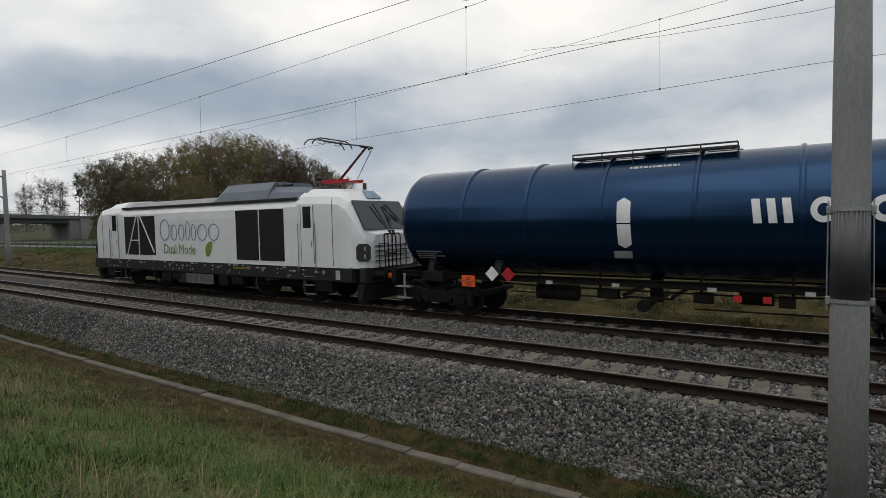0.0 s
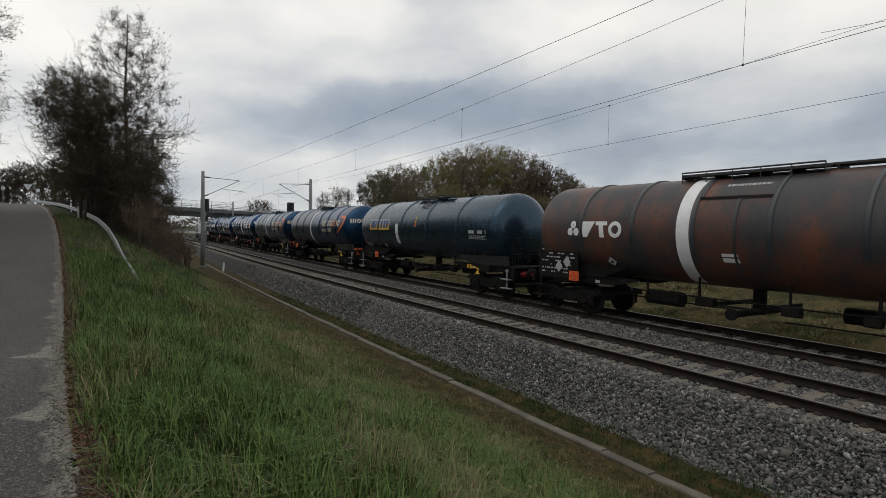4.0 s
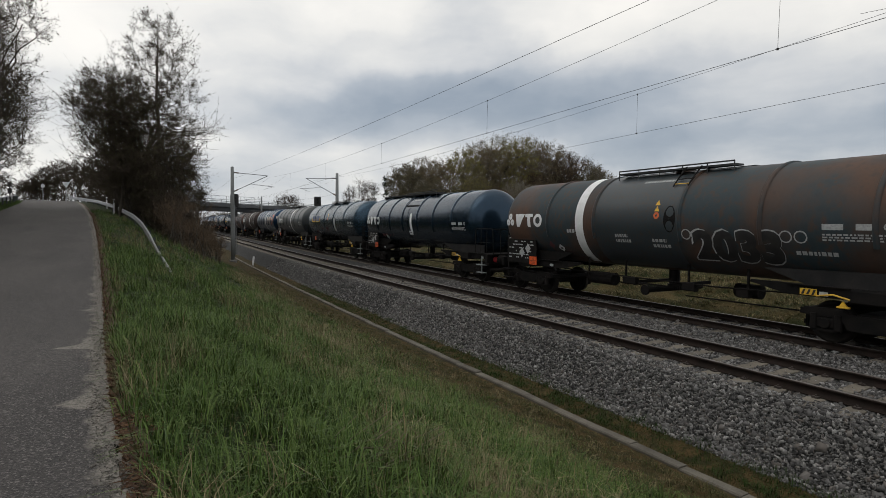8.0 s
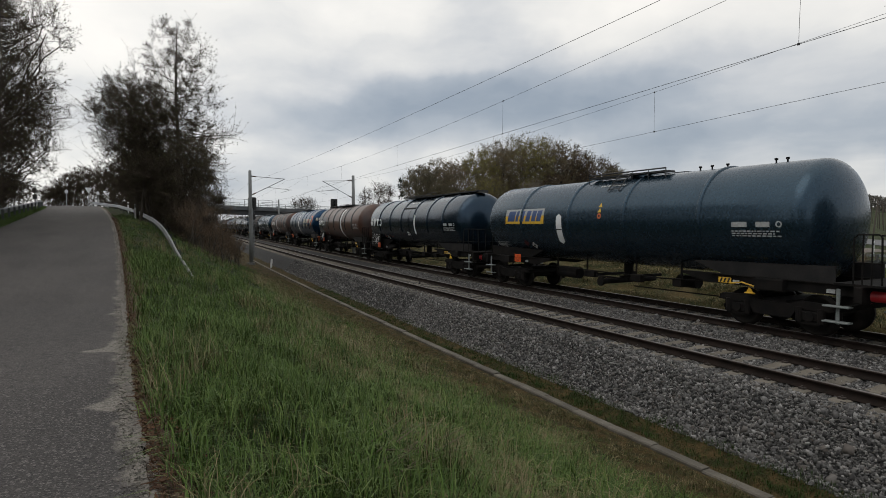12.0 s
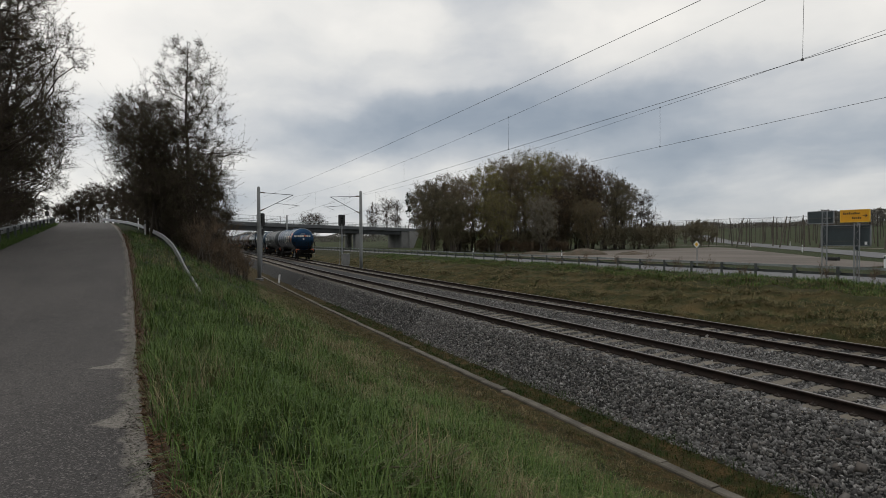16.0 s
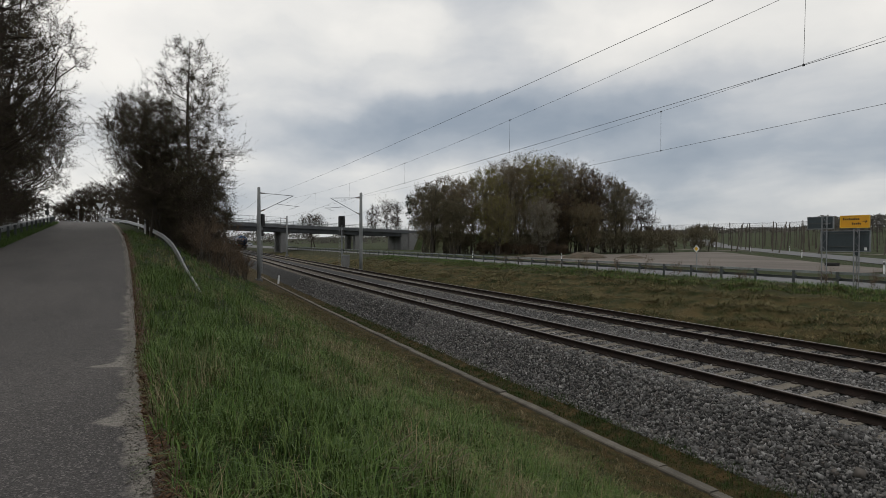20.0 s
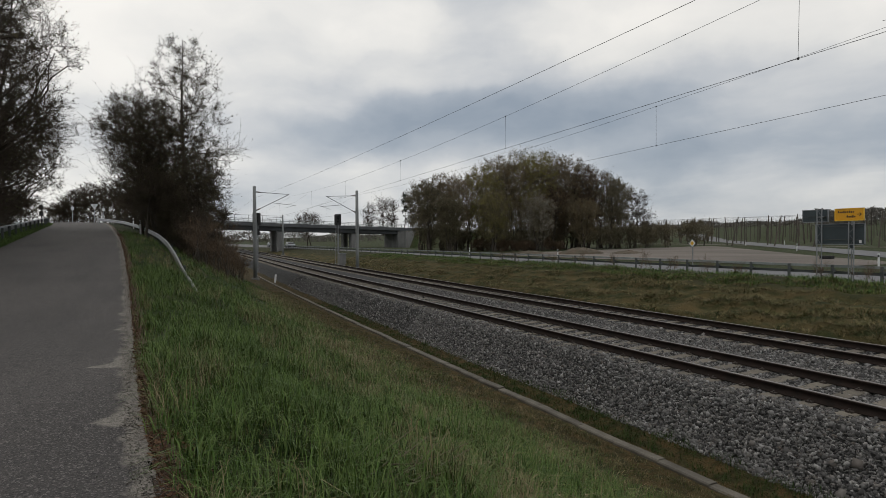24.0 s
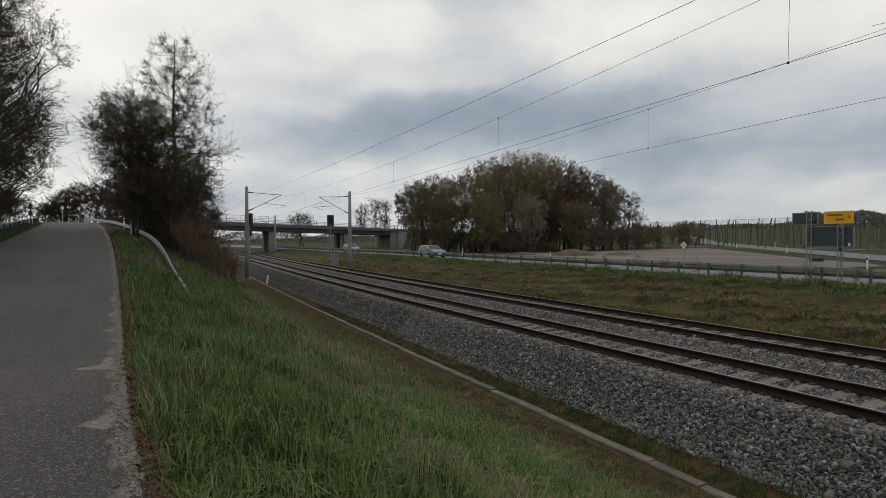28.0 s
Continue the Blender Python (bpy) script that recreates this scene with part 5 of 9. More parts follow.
def build_bridge():
    b = tagged(thing("bridge", "low grey concrete road bridge with railings over the tracks", "bridge", at=pose(0, BRIDGE_Y, 0)))
    def deck_z(x):
        return 7.0 - 0.030 * (x + 10)
    x0, x1 = -19.0, 49.0
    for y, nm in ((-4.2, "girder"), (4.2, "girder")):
        part(nm, Form().add([(x, y + d, deck_z(x) + h) for x in (x0, x1) for d in (-0.35, 0.35) for h in (-1.55, -0.62)], [(0, 1, 3, 2), (4, 6, 7, 5), (0, 4, 5, 1), (2, 3, 7, 6), (1, 5, 7, 3), (0, 2, 6, 4)]), "girder_shade", b)
    part("deck", Form().add([(x, y, deck_z(x) + h) for x in (x0, x1) for y in (-4.9, 4.9) for h in (-0.64, -0.25)], [(0, 1, 3, 2), (4, 6, 7, 5), (0, 4, 5, 1), (2, 3, 7, 6), (1, 5, 7, 3), (0, 2, 6, 4)]), "concrete", b)
    for s in (-1, 1):
        part("edge_beam", Form().add([(x, s * (4.9 + d), deck_z(x) + h) for x in (x0, x1) for d in (-0.25, 0.15) for h in (-0.62, 0.12)], [(0, 1, 3, 2), (4, 6, 7, 5), (0, 4, 5, 1), (2, 3, 7, 6), (1, 5, 7, 3), (0, 2, 6, 4)]), "parapet", b)
        rail = part("railing", Form().rod((x0, s * 4.85, deck_z(x0) + 0.95), (x1, s * 4.85, deck_z(x1) + 0.95), 0.04, n=6).rod((x0, s * 4.85, deck_z(x0) + 0.6), (x1, s * 4.85, deck_z(x1) + 0.6), 0.06, n=6), "barrier", b)
        for i in range(34):
            x = x0 + 1 + i * 2.0
            part("railing_post", Form().box(x, s * 4.85, deck_z(x) + 0.52, 0.07, 0.07, 0.86), "barrier_shade", rail)
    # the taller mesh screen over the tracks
    scr = part("screen", Form().rod((-14, -5.0, deck_z(-14) + 1.75), (13, -5.0, deck_z(13) + 1.75), 0.03, n=5).rod((-14, -5.0, deck_z(-14) + 0.15), (13, -5.0, deck_z(13) + 0.15), 0.03, n=5), "barrier_shade", b, "tall mesh screen above the tracks")
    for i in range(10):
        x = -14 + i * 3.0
        part("screen_post", Form().box(x, -5.0, deck_z(x) + 0.95, 0.07, 0.07, 1.65), "barrier_shade", scr)
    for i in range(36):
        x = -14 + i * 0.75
        part("screen_bar", Form().rod((x, -5.0, deck_z(x) + 0.15), (x, -5.0, deck_z(x) + 1.75), 0.008, n=4), "barrier_shade", scr)
    for x, w in ((13.8, 1.5), (31.5, 1.4), (-2.5, 1.4)):
        for y in (-3.4, 3.4):
            part("pier", Form().box(x, y, (deck_z(x) - 1.5 - 0.9) / 2, 1.1, 2.2, deck_z(x) - 1.5 + 0.9, bevel=0.12), "concrete", b)
        part("pier_cap", Form().box(x, 0, deck_z(x) - 1.62, w, 9.0, 0.35, bevel=0.05), "concrete", b)
    part("abutment", Form().box(44.0, 0, 1.9, 2.0, 9.6, deck_z(44) - 1.2 + 1.3, bevel=0.05), "concrete", b)
    # wing wall that follows the slope of the embankment
    part("wing_wall", Form().extrude([(44.9, -0.6), (44.9, deck_z(45) - 0.6), (54, deck_z(54) - 0.9), (46.8, -0.2)], "y", -5.4, -4.9), "concrete", b, "pale sloping wing wall")


build_bridge()

# ---- trees ----


def unit(v):
    return v / (np.linalg.norm(v, axis=-1, keepdims=True) + 1e-9)


def limb_mesh(name, mat, a, b, r0, r1, sides=3):
    """Tapered limbs from points a to points b."""
    d = unit(b - a)
    u = unit(np.cross(d, np.where(np.abs(d[:, 2:3]) > 0.9, [[1.0, 0, 0]], [[0, 0, 1.0]])))
    w = np.cross(d, u)
    ang = np.arange(sides) * 2 * math.pi / sides
    ring = u[:, None] * np.cos(ang)[None, :, None] + w[:, None] * np.sin(ang)[None, :, None]
    v = np.concatenate([a[:, None] + ring * r0[:, None, None], b[:, None] + ring * r1[:, None, None]], 1).reshape(-1, 3)
    i = np.arange(sides)
    q = np.stack([i, (i + 1) % sides, (i + 1) % sides + sides, i + sides], -1)
    return quick_mesh(name, v, (q[None] + (np.arange(len(a)) * 2 * sides)[:, None, None]).reshape(-1, 4), mat)


def twig_mesh(name, mat, a, b, width, rng):
    """Flat tapering twigs from a to b."""
    side = unit(np.cross(b - a, rng.normal(0, 1, a.shape))) * width * 0.5
    v = np.stack([a - side, a + side, b + side * 0.45, b - side * 0.45], 1).reshape(-1, 3)
    return quick_mesh(name, v, np.arange(len(a) * 4).reshape(-1, 4), mat)


def bud_mesh(name, mat, p, size, rng):
    v = unit(rng.normal(0, 1, (len(p), 3, 3))) * (size * rng.uniform(0.5, 1.4, len(p)))[:, None, None]
    return quick_mesh(name, (p[:, None] + v).reshape(-1, 3), np.arange(len(p) * 3).reshape(-1, 3), mat)


def curve(a, c, b, n):
    t = np.linspace(0, 1, n + 1)[None, :, None]
    return a[:, None] * (1 - t) ** 2 + c[:, None] * 2 * t * (1 - t) + b[:, None] * t * t


def tree(name, label, x, y, lobes, seed, stems=1, trunk=0.16, boughs=60, subs=9, twigs=14, twig_len=0.5, twig_w=0.012, up=0.4, sub_len=0.22, droop=0.0,
         bark="bark", twig_mat="twig", bud=None, bud_n=1, bud_size=0.05, shell=0.45, group="trees", category="tree", stem_top=0.9, z=None, lean=(0, 0), bough_r=0.3, low=0.65, crook=False):
    """A tree or bush whose boughs reach into the lobes (centre and radii above its foot)."""
    rng = np.random.default_rng(seed)
    g = float(ground_z(x, y)) - 0.1 if z is None else z
    t = thing(name, label, category, group, at=pose(x, y, g))
    L = np.array(lobes, float)
    top = (L[:, 2] + L[:, 5]).max()
    size = (L[:, 3] * L[:, 4] * L[:, 5]) ** (2 / 3)
    # stems
    n = 10
    stem = []
    high = L[np.argmax(L[:, 2] + L[:, 5])]
    for k in range(stems):
        aim = high if k == 0 else L[rng.integers(len(L))]
        end = np.array([aim[0], aim[1], (aim[2] + aim[5]) * stem_top]) + rng.normal(0, 0.25, 3) * (stems > 1) * aim[3]
        foot = np.array([rng.normal(0, 0.35), rng.normal(0, 0.35), 0]) * (stems > 1)
        mid = foot * 0.6 + np.array([end[0] * 0.25, end[1] * 0.25, end[2] * 0.5]) + np.array([lean[0], lean[1], 0]) * end[2]
        P = curve(foot[None], mid[None], end[None], n)[0]
        P[1:-1] += rng.normal(0, 0.012 * end[2], (n - 1, 3)) * [1, 1, 0.2]
        stem.append(P)
    stem = np.array(stem)
    taper = [1 - 0.93 * i / n for i in range(n + 1)]
    for P in stem:
        part("trunk", Form().tube(P, trunk, 8, taper), bark, t)
    # limbs from the stems into the lobes
    def aims(count, depth):
        j = rng.choice(len(L), count, p=size / size.sum())
        d = unit(rng.normal(0, 1, (count, 3)))
        d[:, 2] = np.abs(d[:, 2]) * np.where(rng.uniform(0, 1, count) < 0.35, -1, 1)
        g = L[j, :3] + d * L[j, 3:] * (rng.uniform(0, 1, count) ** shell)[:, None] * depth
        g[:, 2] = np.maximum(g[:, 2], 0.25)
        return g
    limbs = max(7, boughs // 8)
    far = aims(limbs, 0.85)
    k = rng.integers(0, stems, limbs)
    flat = np.linalg.norm(far[:, :2] - stem[k, n // 2, :2], axis=1)
    zs = far[:, 2] - flat * rng.uniform(0.35, 1.1, limbs) + droop * flat
    f = np.minimum(np.clip(zs / np.maximum(stem[k, -1, 2], 0.3), 0.03, 0.97), rng.uniform(low, 0.97, limbs)) * n
    i0 = f.astype(int)
    root = stem[k, i0] + (stem[k, i0 + 1] - stem[k, i0]) * (f - i0)[:, None]
    span = np.linalg.norm(far - root, axis=1)
    mid = (root + far) / 2 + np.stack([(far - root)[:, 0] * 0.12, (far - root)[:, 1] * 0.12, -0.10 * flat], -1) + rng.normal(0, 0.08, (limbs, 3)) * span[:, None]
    seg = 6
    K = curve(root, mid, far, seg)
    K[:, 1:-1] += rng.normal(0, 0.028, (limbs, seg - 1, 3)) * span[:, None, None]
    kr = np.clip(span * 0.014, 0.015, trunk * bough_r)[:, None] * np.linspace(1, 0.35, seg + 1)
    # boughs from the limb that passes nearest below, or from the stem
    goal = aims(boughs, 1.0)
    nodes = np.concatenate([K[:, 1:].reshape(-1, 3), stem[:, n // 3:].reshape(-1, 3)])
    gap = goal[:, None] - nodes[None]
    start = nodes[np.argmin(np.linalg.norm(gap, axis=2) + 0.6 * np.maximum(0, 0.2 - gap[:, :, 2]), axis=1)]
    ctrl = (start + goal) / 2 + rng.normal(0, 0.13, (boughs, 3)) * np.linalg.norm(goal - start, axis=1)[:, None]
    m = 4
    B = curve(start, ctrl, goal, m)
    reach = np.linalg.norm(goal - start, axis=1)
    br = np.clip(reach * 0.010, 0.010, trunk * bough_r * 0.6)
    tap = np.linspace(1, 0.3, m + 1)
    A0, A1 = [K[:, :-1].reshape(-1, 3), B[:, :-1].reshape(-1, 3)], [K[:, 1:].reshape(-1, 3), B[:, 1:].reshape(-1, 3)]
    R0, R1 = [kr[:, :-1].ravel(), (br[:, None] * tap[:-1]).ravel()], [kr[:, 1:].ravel(), (br[:, None] * tap[1:]).ravel()]
    # side branches, bent over their length
    q = np.repeat(np.arange(boughs), subs)
    s = rng.uniform(0.30, 1.0, len(q)) * (m - 0.001)
    si = s.astype(int)
    a = B[q, si] + (B[q, si + 1] - B[q, si]) * (s - si)[:, None]
    way = unit(unit(B[q, si + 1] - B[q, si]) * 0.7 + rng.normal(0, 0.6, (len(q), 3)) + [0, 0, up])
    ln = np.clip(reach[q] * sub_len * 2.0, 0.3, 1.6) * rng.uniform(0.4, 1.25, len(q))
    bow = rng.normal(0, 0.5, (len(q), 3)) + [0, 0, 0.35 - droop]
    along = lambda k, t: a[k] + way[k] * (ln[k] * t)[:, None] + bow[k] * (ln[k] * t * t * 0.6)[:, None]
    sr = np.maximum(np.minimum(br[q] * 0.4, 0.016) * 2, 0.008)
    c = part("crown", limb_mesh("crown", twig_mat, np.concatenate(A0), np.concatenate(A1), np.concatenate(R0), np.concatenate(R1)), twig_mat, t, "bare branches")
    allk = np.arange(len(q))
    knots = [along(allk, np.full(len(q), v)) for v in (0, 0.35, 0.7, 1.0)]
    tagged(part("side_branch", twig_mesh("side_branch", twig_mat, np.concatenate(knots[:-1]), np.concatenate(knots[1:]), np.concatenate([sr, sr * 0.8, sr * 0.55])[:, None], rng), twig_mat, c), kind="stuff")
    # fine twigs, each with a crook
    w = np.repeat(allk, twigs)
    tt = rng.uniform(0.12, 1.0, len(w))
    ta = along(w, tt)
    td = unit(way[w] + bow[w] * tt[:, None] + rng.normal(0, 0.75, (len(w), 3)) + [0, 0, up * 0.7])
    tl = twig_len * rng.uniform(0.3, 1.25, len(w)) * (1.1 - 0.5 * tt)
    tm = ta + td * (tl * 0.5)[:, None]
    tb = tm + unit(td + rng.normal(0, 0.45, (len(w), 3)) + [0, 0, up * 0.5]) * (tl * 0.5)[:, None]
    if crook:
        tagged(part("twig_spray", twig_mesh("twig_spray", twig_mat, np.concatenate([ta, tm]), np.concatenate([tm, tb]), np.repeat([twig_w, twig_w * 0.7], len(w))[:, None], rng), twig_mat, c), kind="stuff")
    else:
        tagged(part("twig_spray", twig_mesh("twig_spray", twig_mat, ta, tb, twig_w, rng), twig_mat, c), kind="stuff")
    if bud:
        pick = rng.integers(0, len(w), int(len(w) * bud_n))
        tagged(part("bud_cover", bud_mesh("bud_cover", bud, ta[pick] + (tb - ta)[pick] * rng.uniform(0.3, 1.0, len(pick))[:, None], bud_size, rng), bud, c, "opening buds"), kind="stuff")
    return t


# the tall alder and the dark bushes round it, beside the climbing lane
tree("alder", "tall dark alder with an airy top of bare twigs", -9.0, 42, [(0, 0, 13.6, 1.7, 1.6, 1.6), (-0.1, 0, 11.5, 3.1, 2.6, 1.9), (-0.4, 0, 9.3, 4.0, 3.0, 1.9), (-0.8, 0, 7.2, 4.6, 3.0, 2.1), (-1.2, 0, 4.4, 4.4, 3.0, 2.4)], 11, 1, 0.20, 420, 8, 7, 0.40, 0.011, 0.08, 0.32, low=0.95, bud="bud_dark", bud_n=1.7, bud_size=0.044, droop=-0.15, shell=0.36, stem_top=0.98, crook=True)
for i, (x, y, lobes) in enumerate(((-10.9, 43.5, [(-0.8, 0, 6.6, 2.9, 2.6, 4.0), (0.4, 0, 3.4, 1.9, 2.6, 3.0)]), (-9.9, 44.5, [(-0.4, 0, 6.2, 3.2, 2.6, 4.8), (0.6, 0, 3.0, 2.0, 2.6, 2.8)]), (-7.9, 45.5, [(0, 0, 5.0, 2.5, 2.4, 5.0), (0.4, 0, 2.6, 2.5, 2.2, 2.8)]),
                                 (-11.2, 48.5, [(-1.2, 0, 7.4, 2.7, 2.6, 4.0), (0.4, 0, 3.0, 1.8, 2.6, 2.8)]), (-8.6, 39.5, [(0, 0, 3.8, 2.0, 2.2, 3.6), (0.2, 0, 1.6, 1.6, 2.0, 1.8)]), (-10.4, 52, [(-0.8, 0, 5.8, 3.0, 3.2, 4.2), (0.8, 0, 2.4, 2.0, 2.8, 2.4)]))):
    tree("alder", "dark bare alder with dense low branches beside the lane", x, y, lobes, 12 + i, 3, 0.11, 360, 7, 7, 0.42, 0.013, 0.10, 0.30, low=0.85, bud="bud_dark", bud_n=1.3, bud_size=0.045, shell=0.40, crook=True)
# bare trees on the other side of the lane, their boughs hanging over it
for i, (x, y, lobes) in enumerate(((-19.4, 31, [(3.0, 0, 5.6, 2.6, 2.6, 2.6), (2.0, 0, 9.2, 3.8, 2.8, 2.6), (1.0, 0, 12.4, 3.6, 3.0, 3.2), (1.2, 0, 3.2, 2.2, 2.6, 3.2)]), (-19.6, 36, [(3.0, 0, 5.4, 2.5, 2.6, 2.8), (1.8, 0, 9.0, 3.6, 3, 3.0), (0.6, 0, 13, 3.8, 3, 3.4), (1.4, 0, 3.0, 2.1, 2.6, 3.0)]),
                                   (-20.5, 43, [(2.2, 0, 5.2, 2.7, 3, 4.0), (0.8, 0, 10, 3.6, 3, 3.8)]), (-21.5, 27.5, [(2.4, 0, 8.8, 4.0, 3, 3.4), (1.2, 0, 12.6, 4.2, 3, 3.4), (1.6, 0, 4.0, 3.0, 3, 3.8)]), (-22.0, 50, [(1.2, 0, 5, 2.6, 3, 4.6)]))):
    tree("roadside_tree", "tall bare deciduous tree leaning over the lane", x, y, lobes, 30 + i, 4, 0.19, 460, 8, 7, 0.40, 0.013, 0.08, 0.30, low=0.6, bud="bud_dark", bud_n=1.0, bud_size=0.045, shell=0.42, droop=-0.1, bough_r=0.42, crook=True)
# Belt of trees added out of view, to block low sky and darken the tanks.
for i in range(8):
    tree("roadside_tree", "tall bare deciduous tree leaning over the lane", -19.5 - (i % 3) * 2.4, 20.5 - i * 8.5, [(0.6, 0, 9.0, 4.2, 4.2, 5.0), (0.4, 0, 4.2, 3.8, 3.8, 4.2)], 160 + i, 3, 0.2, 80, 8, 5, 0.9, 0.10, 0.1, 0.3, bud="bud_dark", bud_n=0.4, bud_size=0.1)
for i, (x, y, h) in enumerate(((-18.8, 112, 4.4), (-21.6, 116, 4.1), (-24.2, 119, 3.2), (-16.4, 106, 4.4), (-26.5, 122, 2.2), (-14.0, 96, 4.0), (-12.4, 80, 3.6), (-10.6, 66, 3.6))):
    tree("wayside_tree", "dark brown bare tree beside the crest of the lane", x, y, [(0, 0, h, 2.7, 2.7, h)], 50 + i, 3, 0.10, 190, 7, 6, 0.6, 0.034, 0.3, 0.34, twig_mat="twig", bud="bud_dark", bud_n=0.9, bud_size=0.07)

# the grove beyond the main road: foot, height, crown half-width, buds
GROVE = [(31.0, 90, 11.9, 2.3, "bud_dark", 0), (29.9, 84, 12.0, 2.2, "bud_dark", 0), (35.3, 90, 13.5, 2.8, "bud_brown", 0), (34.1, 83, 12.6, 2.5, "bud_brown", 0), (40.1, 89, 13.5, 2.8, "bud_brown", 0), (40.4, 84, 14.8, 2.6, "bud", 2),
         (46.9, 90, 17.2, 3.2, "bud_white", 0), (45.5, 84, 17.0, 3.0, "bud_brown", 0), (52.1, 89, 18.7, 3.2, "bud", 0), (51.0, 83, 17.8, 3.0, "bud", 2), (58.1, 88, 18.8, 3.3, "bud_brown", 0), (56.5, 82, 17.4, 3.0, "bud_brown", 0),
         (62.8, 86, 17.2, 3.0, "bud_brown", 3), (60.4, 80, 15.5, 2.8, "bud_brown", 3), (67.3, 84, 15.0, 2.8, "bud_brown", 3), (65.7, 79, 13.7, 2.6, "bud_dark", 0), (70.3, 82, 13.2, 2.4, "bud_dark", 0), (50.0, 94, 17.0, 3.0, "bud_brown", 0), (54.0, 94, 17.4, 3.0, "bud_dark", 3), (58.5, 93, 16.8, 3.0, "bud_dark", 3), (62.5, 91, 15.8, 2.9, "bud_brown", 3), (66.5, 89, 14.4, 2.6, "bud_dark", 3), (60.5, 84, 11.0, 2.6, "bud_dark", 3), (52.5, 80, 11.0, 2.4, "bud_brown", 3), (31.3, 80, 9.2, 2.1, "bud_dark", 0), (38.7, 78, 9.8, 2.3, "bud", 0), (47.1, 77, 9.6, 2.3, "bud_white", 0), (56.2, 76, 8.8, 2.3, "bud_brown", 0)]
KIND = {0: "bare deciduous grove tree with opening buds", 2: "grove tree flushed with yellow-green buds", 3: "grove tree with rusty brown buds"}
for i, (x, y, h, w, bud, kind) in enumerate(GROVE):
    h *= 1.05
    tree("grove_tree", KIND[kind], x, y, [(0, 0, h * 0.70, w * 1.45, w * 1.45, h * 0.29), (0, 0, h * 0.40, w * 1.25, w * 1.25, h * 0.26)], 70 + i, 5, 0.14, 440, 6, 7, 0.50, 0.024, 0.12, 0.26, twig_mat="twig" if kind == 3 else "twig_pale", bud=bud, bud_n=(3.2 if kind == 2 else 1.2), bud_size=0.058, shell=0.36, group="grove", droop=-0.35, low=0.5, bough_r=0.5)
tree("leaning_tree", "bare tree leaning out from the edge of the grove", 70.8, 78.5, [(0.8, 0, 8.8, 2.6, 3, 2.6), (2.2, 0, 6.0, 2.6, 2.6, 2.2), (3.8, 0, 4.4, 1.8, 1.5, 0.8)], 120, 3, 0.15, 200, 6, 6, 0.6, 0.024, 0.2, 0.3, twig_mat="twig", bud="bud_dark", bud_n=0.2, bud_size=0.06, group="grove", lean=(0.05, 0))
for i, (x, y, h, w) in enumerate(((46.4, 150, 12.4, 3.3), (43.4, 153, 10.0, 2.4), (50.6, 153, 11.4, 2.4), (55.5, 149, 12.6, 2.8))):
    tree("far_tree", "bare spreading tree on the embankment behind the bridge", x, y, [(0, 0, h * 0.62, w, w, h * 0.37), (0, 0, h * 0.34, w * 0.8, w * 0.8, h * 0.22)], 130 + i, 2, 0.15, 200, 6, 6, 0.6, 0.022, 0.3, 0.3, z=3.6, twig_mat="twig", low=0.5, droop=-0.2)
tree("conifer", "slender dark pine on the embankment behind the bridge", 52.2, 147, [(0, 0, 10.0, 1.5, 1.5, 2.6), (0, 0, 6.6, 1.2, 1.2, 2.2)], 139, 1, 0.16, 40, 8, 10, 0.5, 0.05, 0.2, 0.3, twig_mat="needle", z=3.6)
tree("far_tree", "bare rounded tree beyond the bridge", 29.6, 170, [(0, 0, 7.6, 4.7, 4.7, 3.2), (0, 0, 5.0, 3.0, 3.0, 2.4)], 140, 2, 0.2, 240, 6, 6, 0.8, 0.036, 0.4, 0.3, low=0.5)

rs = np.random.default_rng(77)


def bushes(name, label, spots, seed, boughs, twig_mat, bud=None, twig_len=0.4, twig_w=0.010, up=0.6, twigs=9, bud_n=0.4, bud_size=0.03, subs=7, tall=0.5, trunk=0.03):
    for i, (x, y, h, r) in enumerate(spots):
        tree(name, label, x, y, [(0, 0, h * tall, r, r, h * (1 - tall))], seed + i, 5, trunk, boughs, subs, twigs, twig_len, twig_w, up, 0.3, twig_mat=twig_mat, bud=bud, bud_n=bud_n, bud_size=bud_size, group=name + "s", category="shrub", shell=0.6)


bushes("reddish_shrub", "reddish-brown bare shrub on the slope below the lane", [(-8.2 + rs.uniform(-0.9, 1.0), 30 + i * 1.7, rs.uniform(2.2, 3.5), 1.1) for i in range(14)], 200, 30, "twig_red", None, 0.45, 0.007, 0.9, 6)
bushes("reddish_shrub", "reddish-brown bare shrub at the foot of the slope", [(-6.2 + rs.uniform(-0.7, 0.7), 36 + i * 2.0, rs.uniform(1.7, 2.7), 1.1) for i in range(11)], 230, 26, "twig_red", "bud_brown", 0.42, 0.008, 0.7, 6)
bushes("hedge_shrub", "dense dark shrub beside the guard rail", [(float(np.interp(36 + i * 2.4, [30, 37, 46, 55, 64], [-10.2, -10.6, -11.4, -12.4, -13.8])) + 1.9 + rs.uniform(-0.2, 0.5), 36 + i * 2.4, rs.uniform(2.4, 3.4), 1.25) for i in range(11)], 260, 44, "twig", "bud_dark", 0.4, 0.013, 0.5, 12)
bushes("undergrowth_shrub", "dark tangled undergrowth at the edge of the woods", [(-19.0 + rs.uniform(-1.0, 0.5) - i * 0.16, 24 + i * 2.6, rs.uniform(2.4, 3.6), 1.5) for i in range(14)], 290, 44, "twig", "bud_dark", 0.5, 0.016, 0.5, 12)
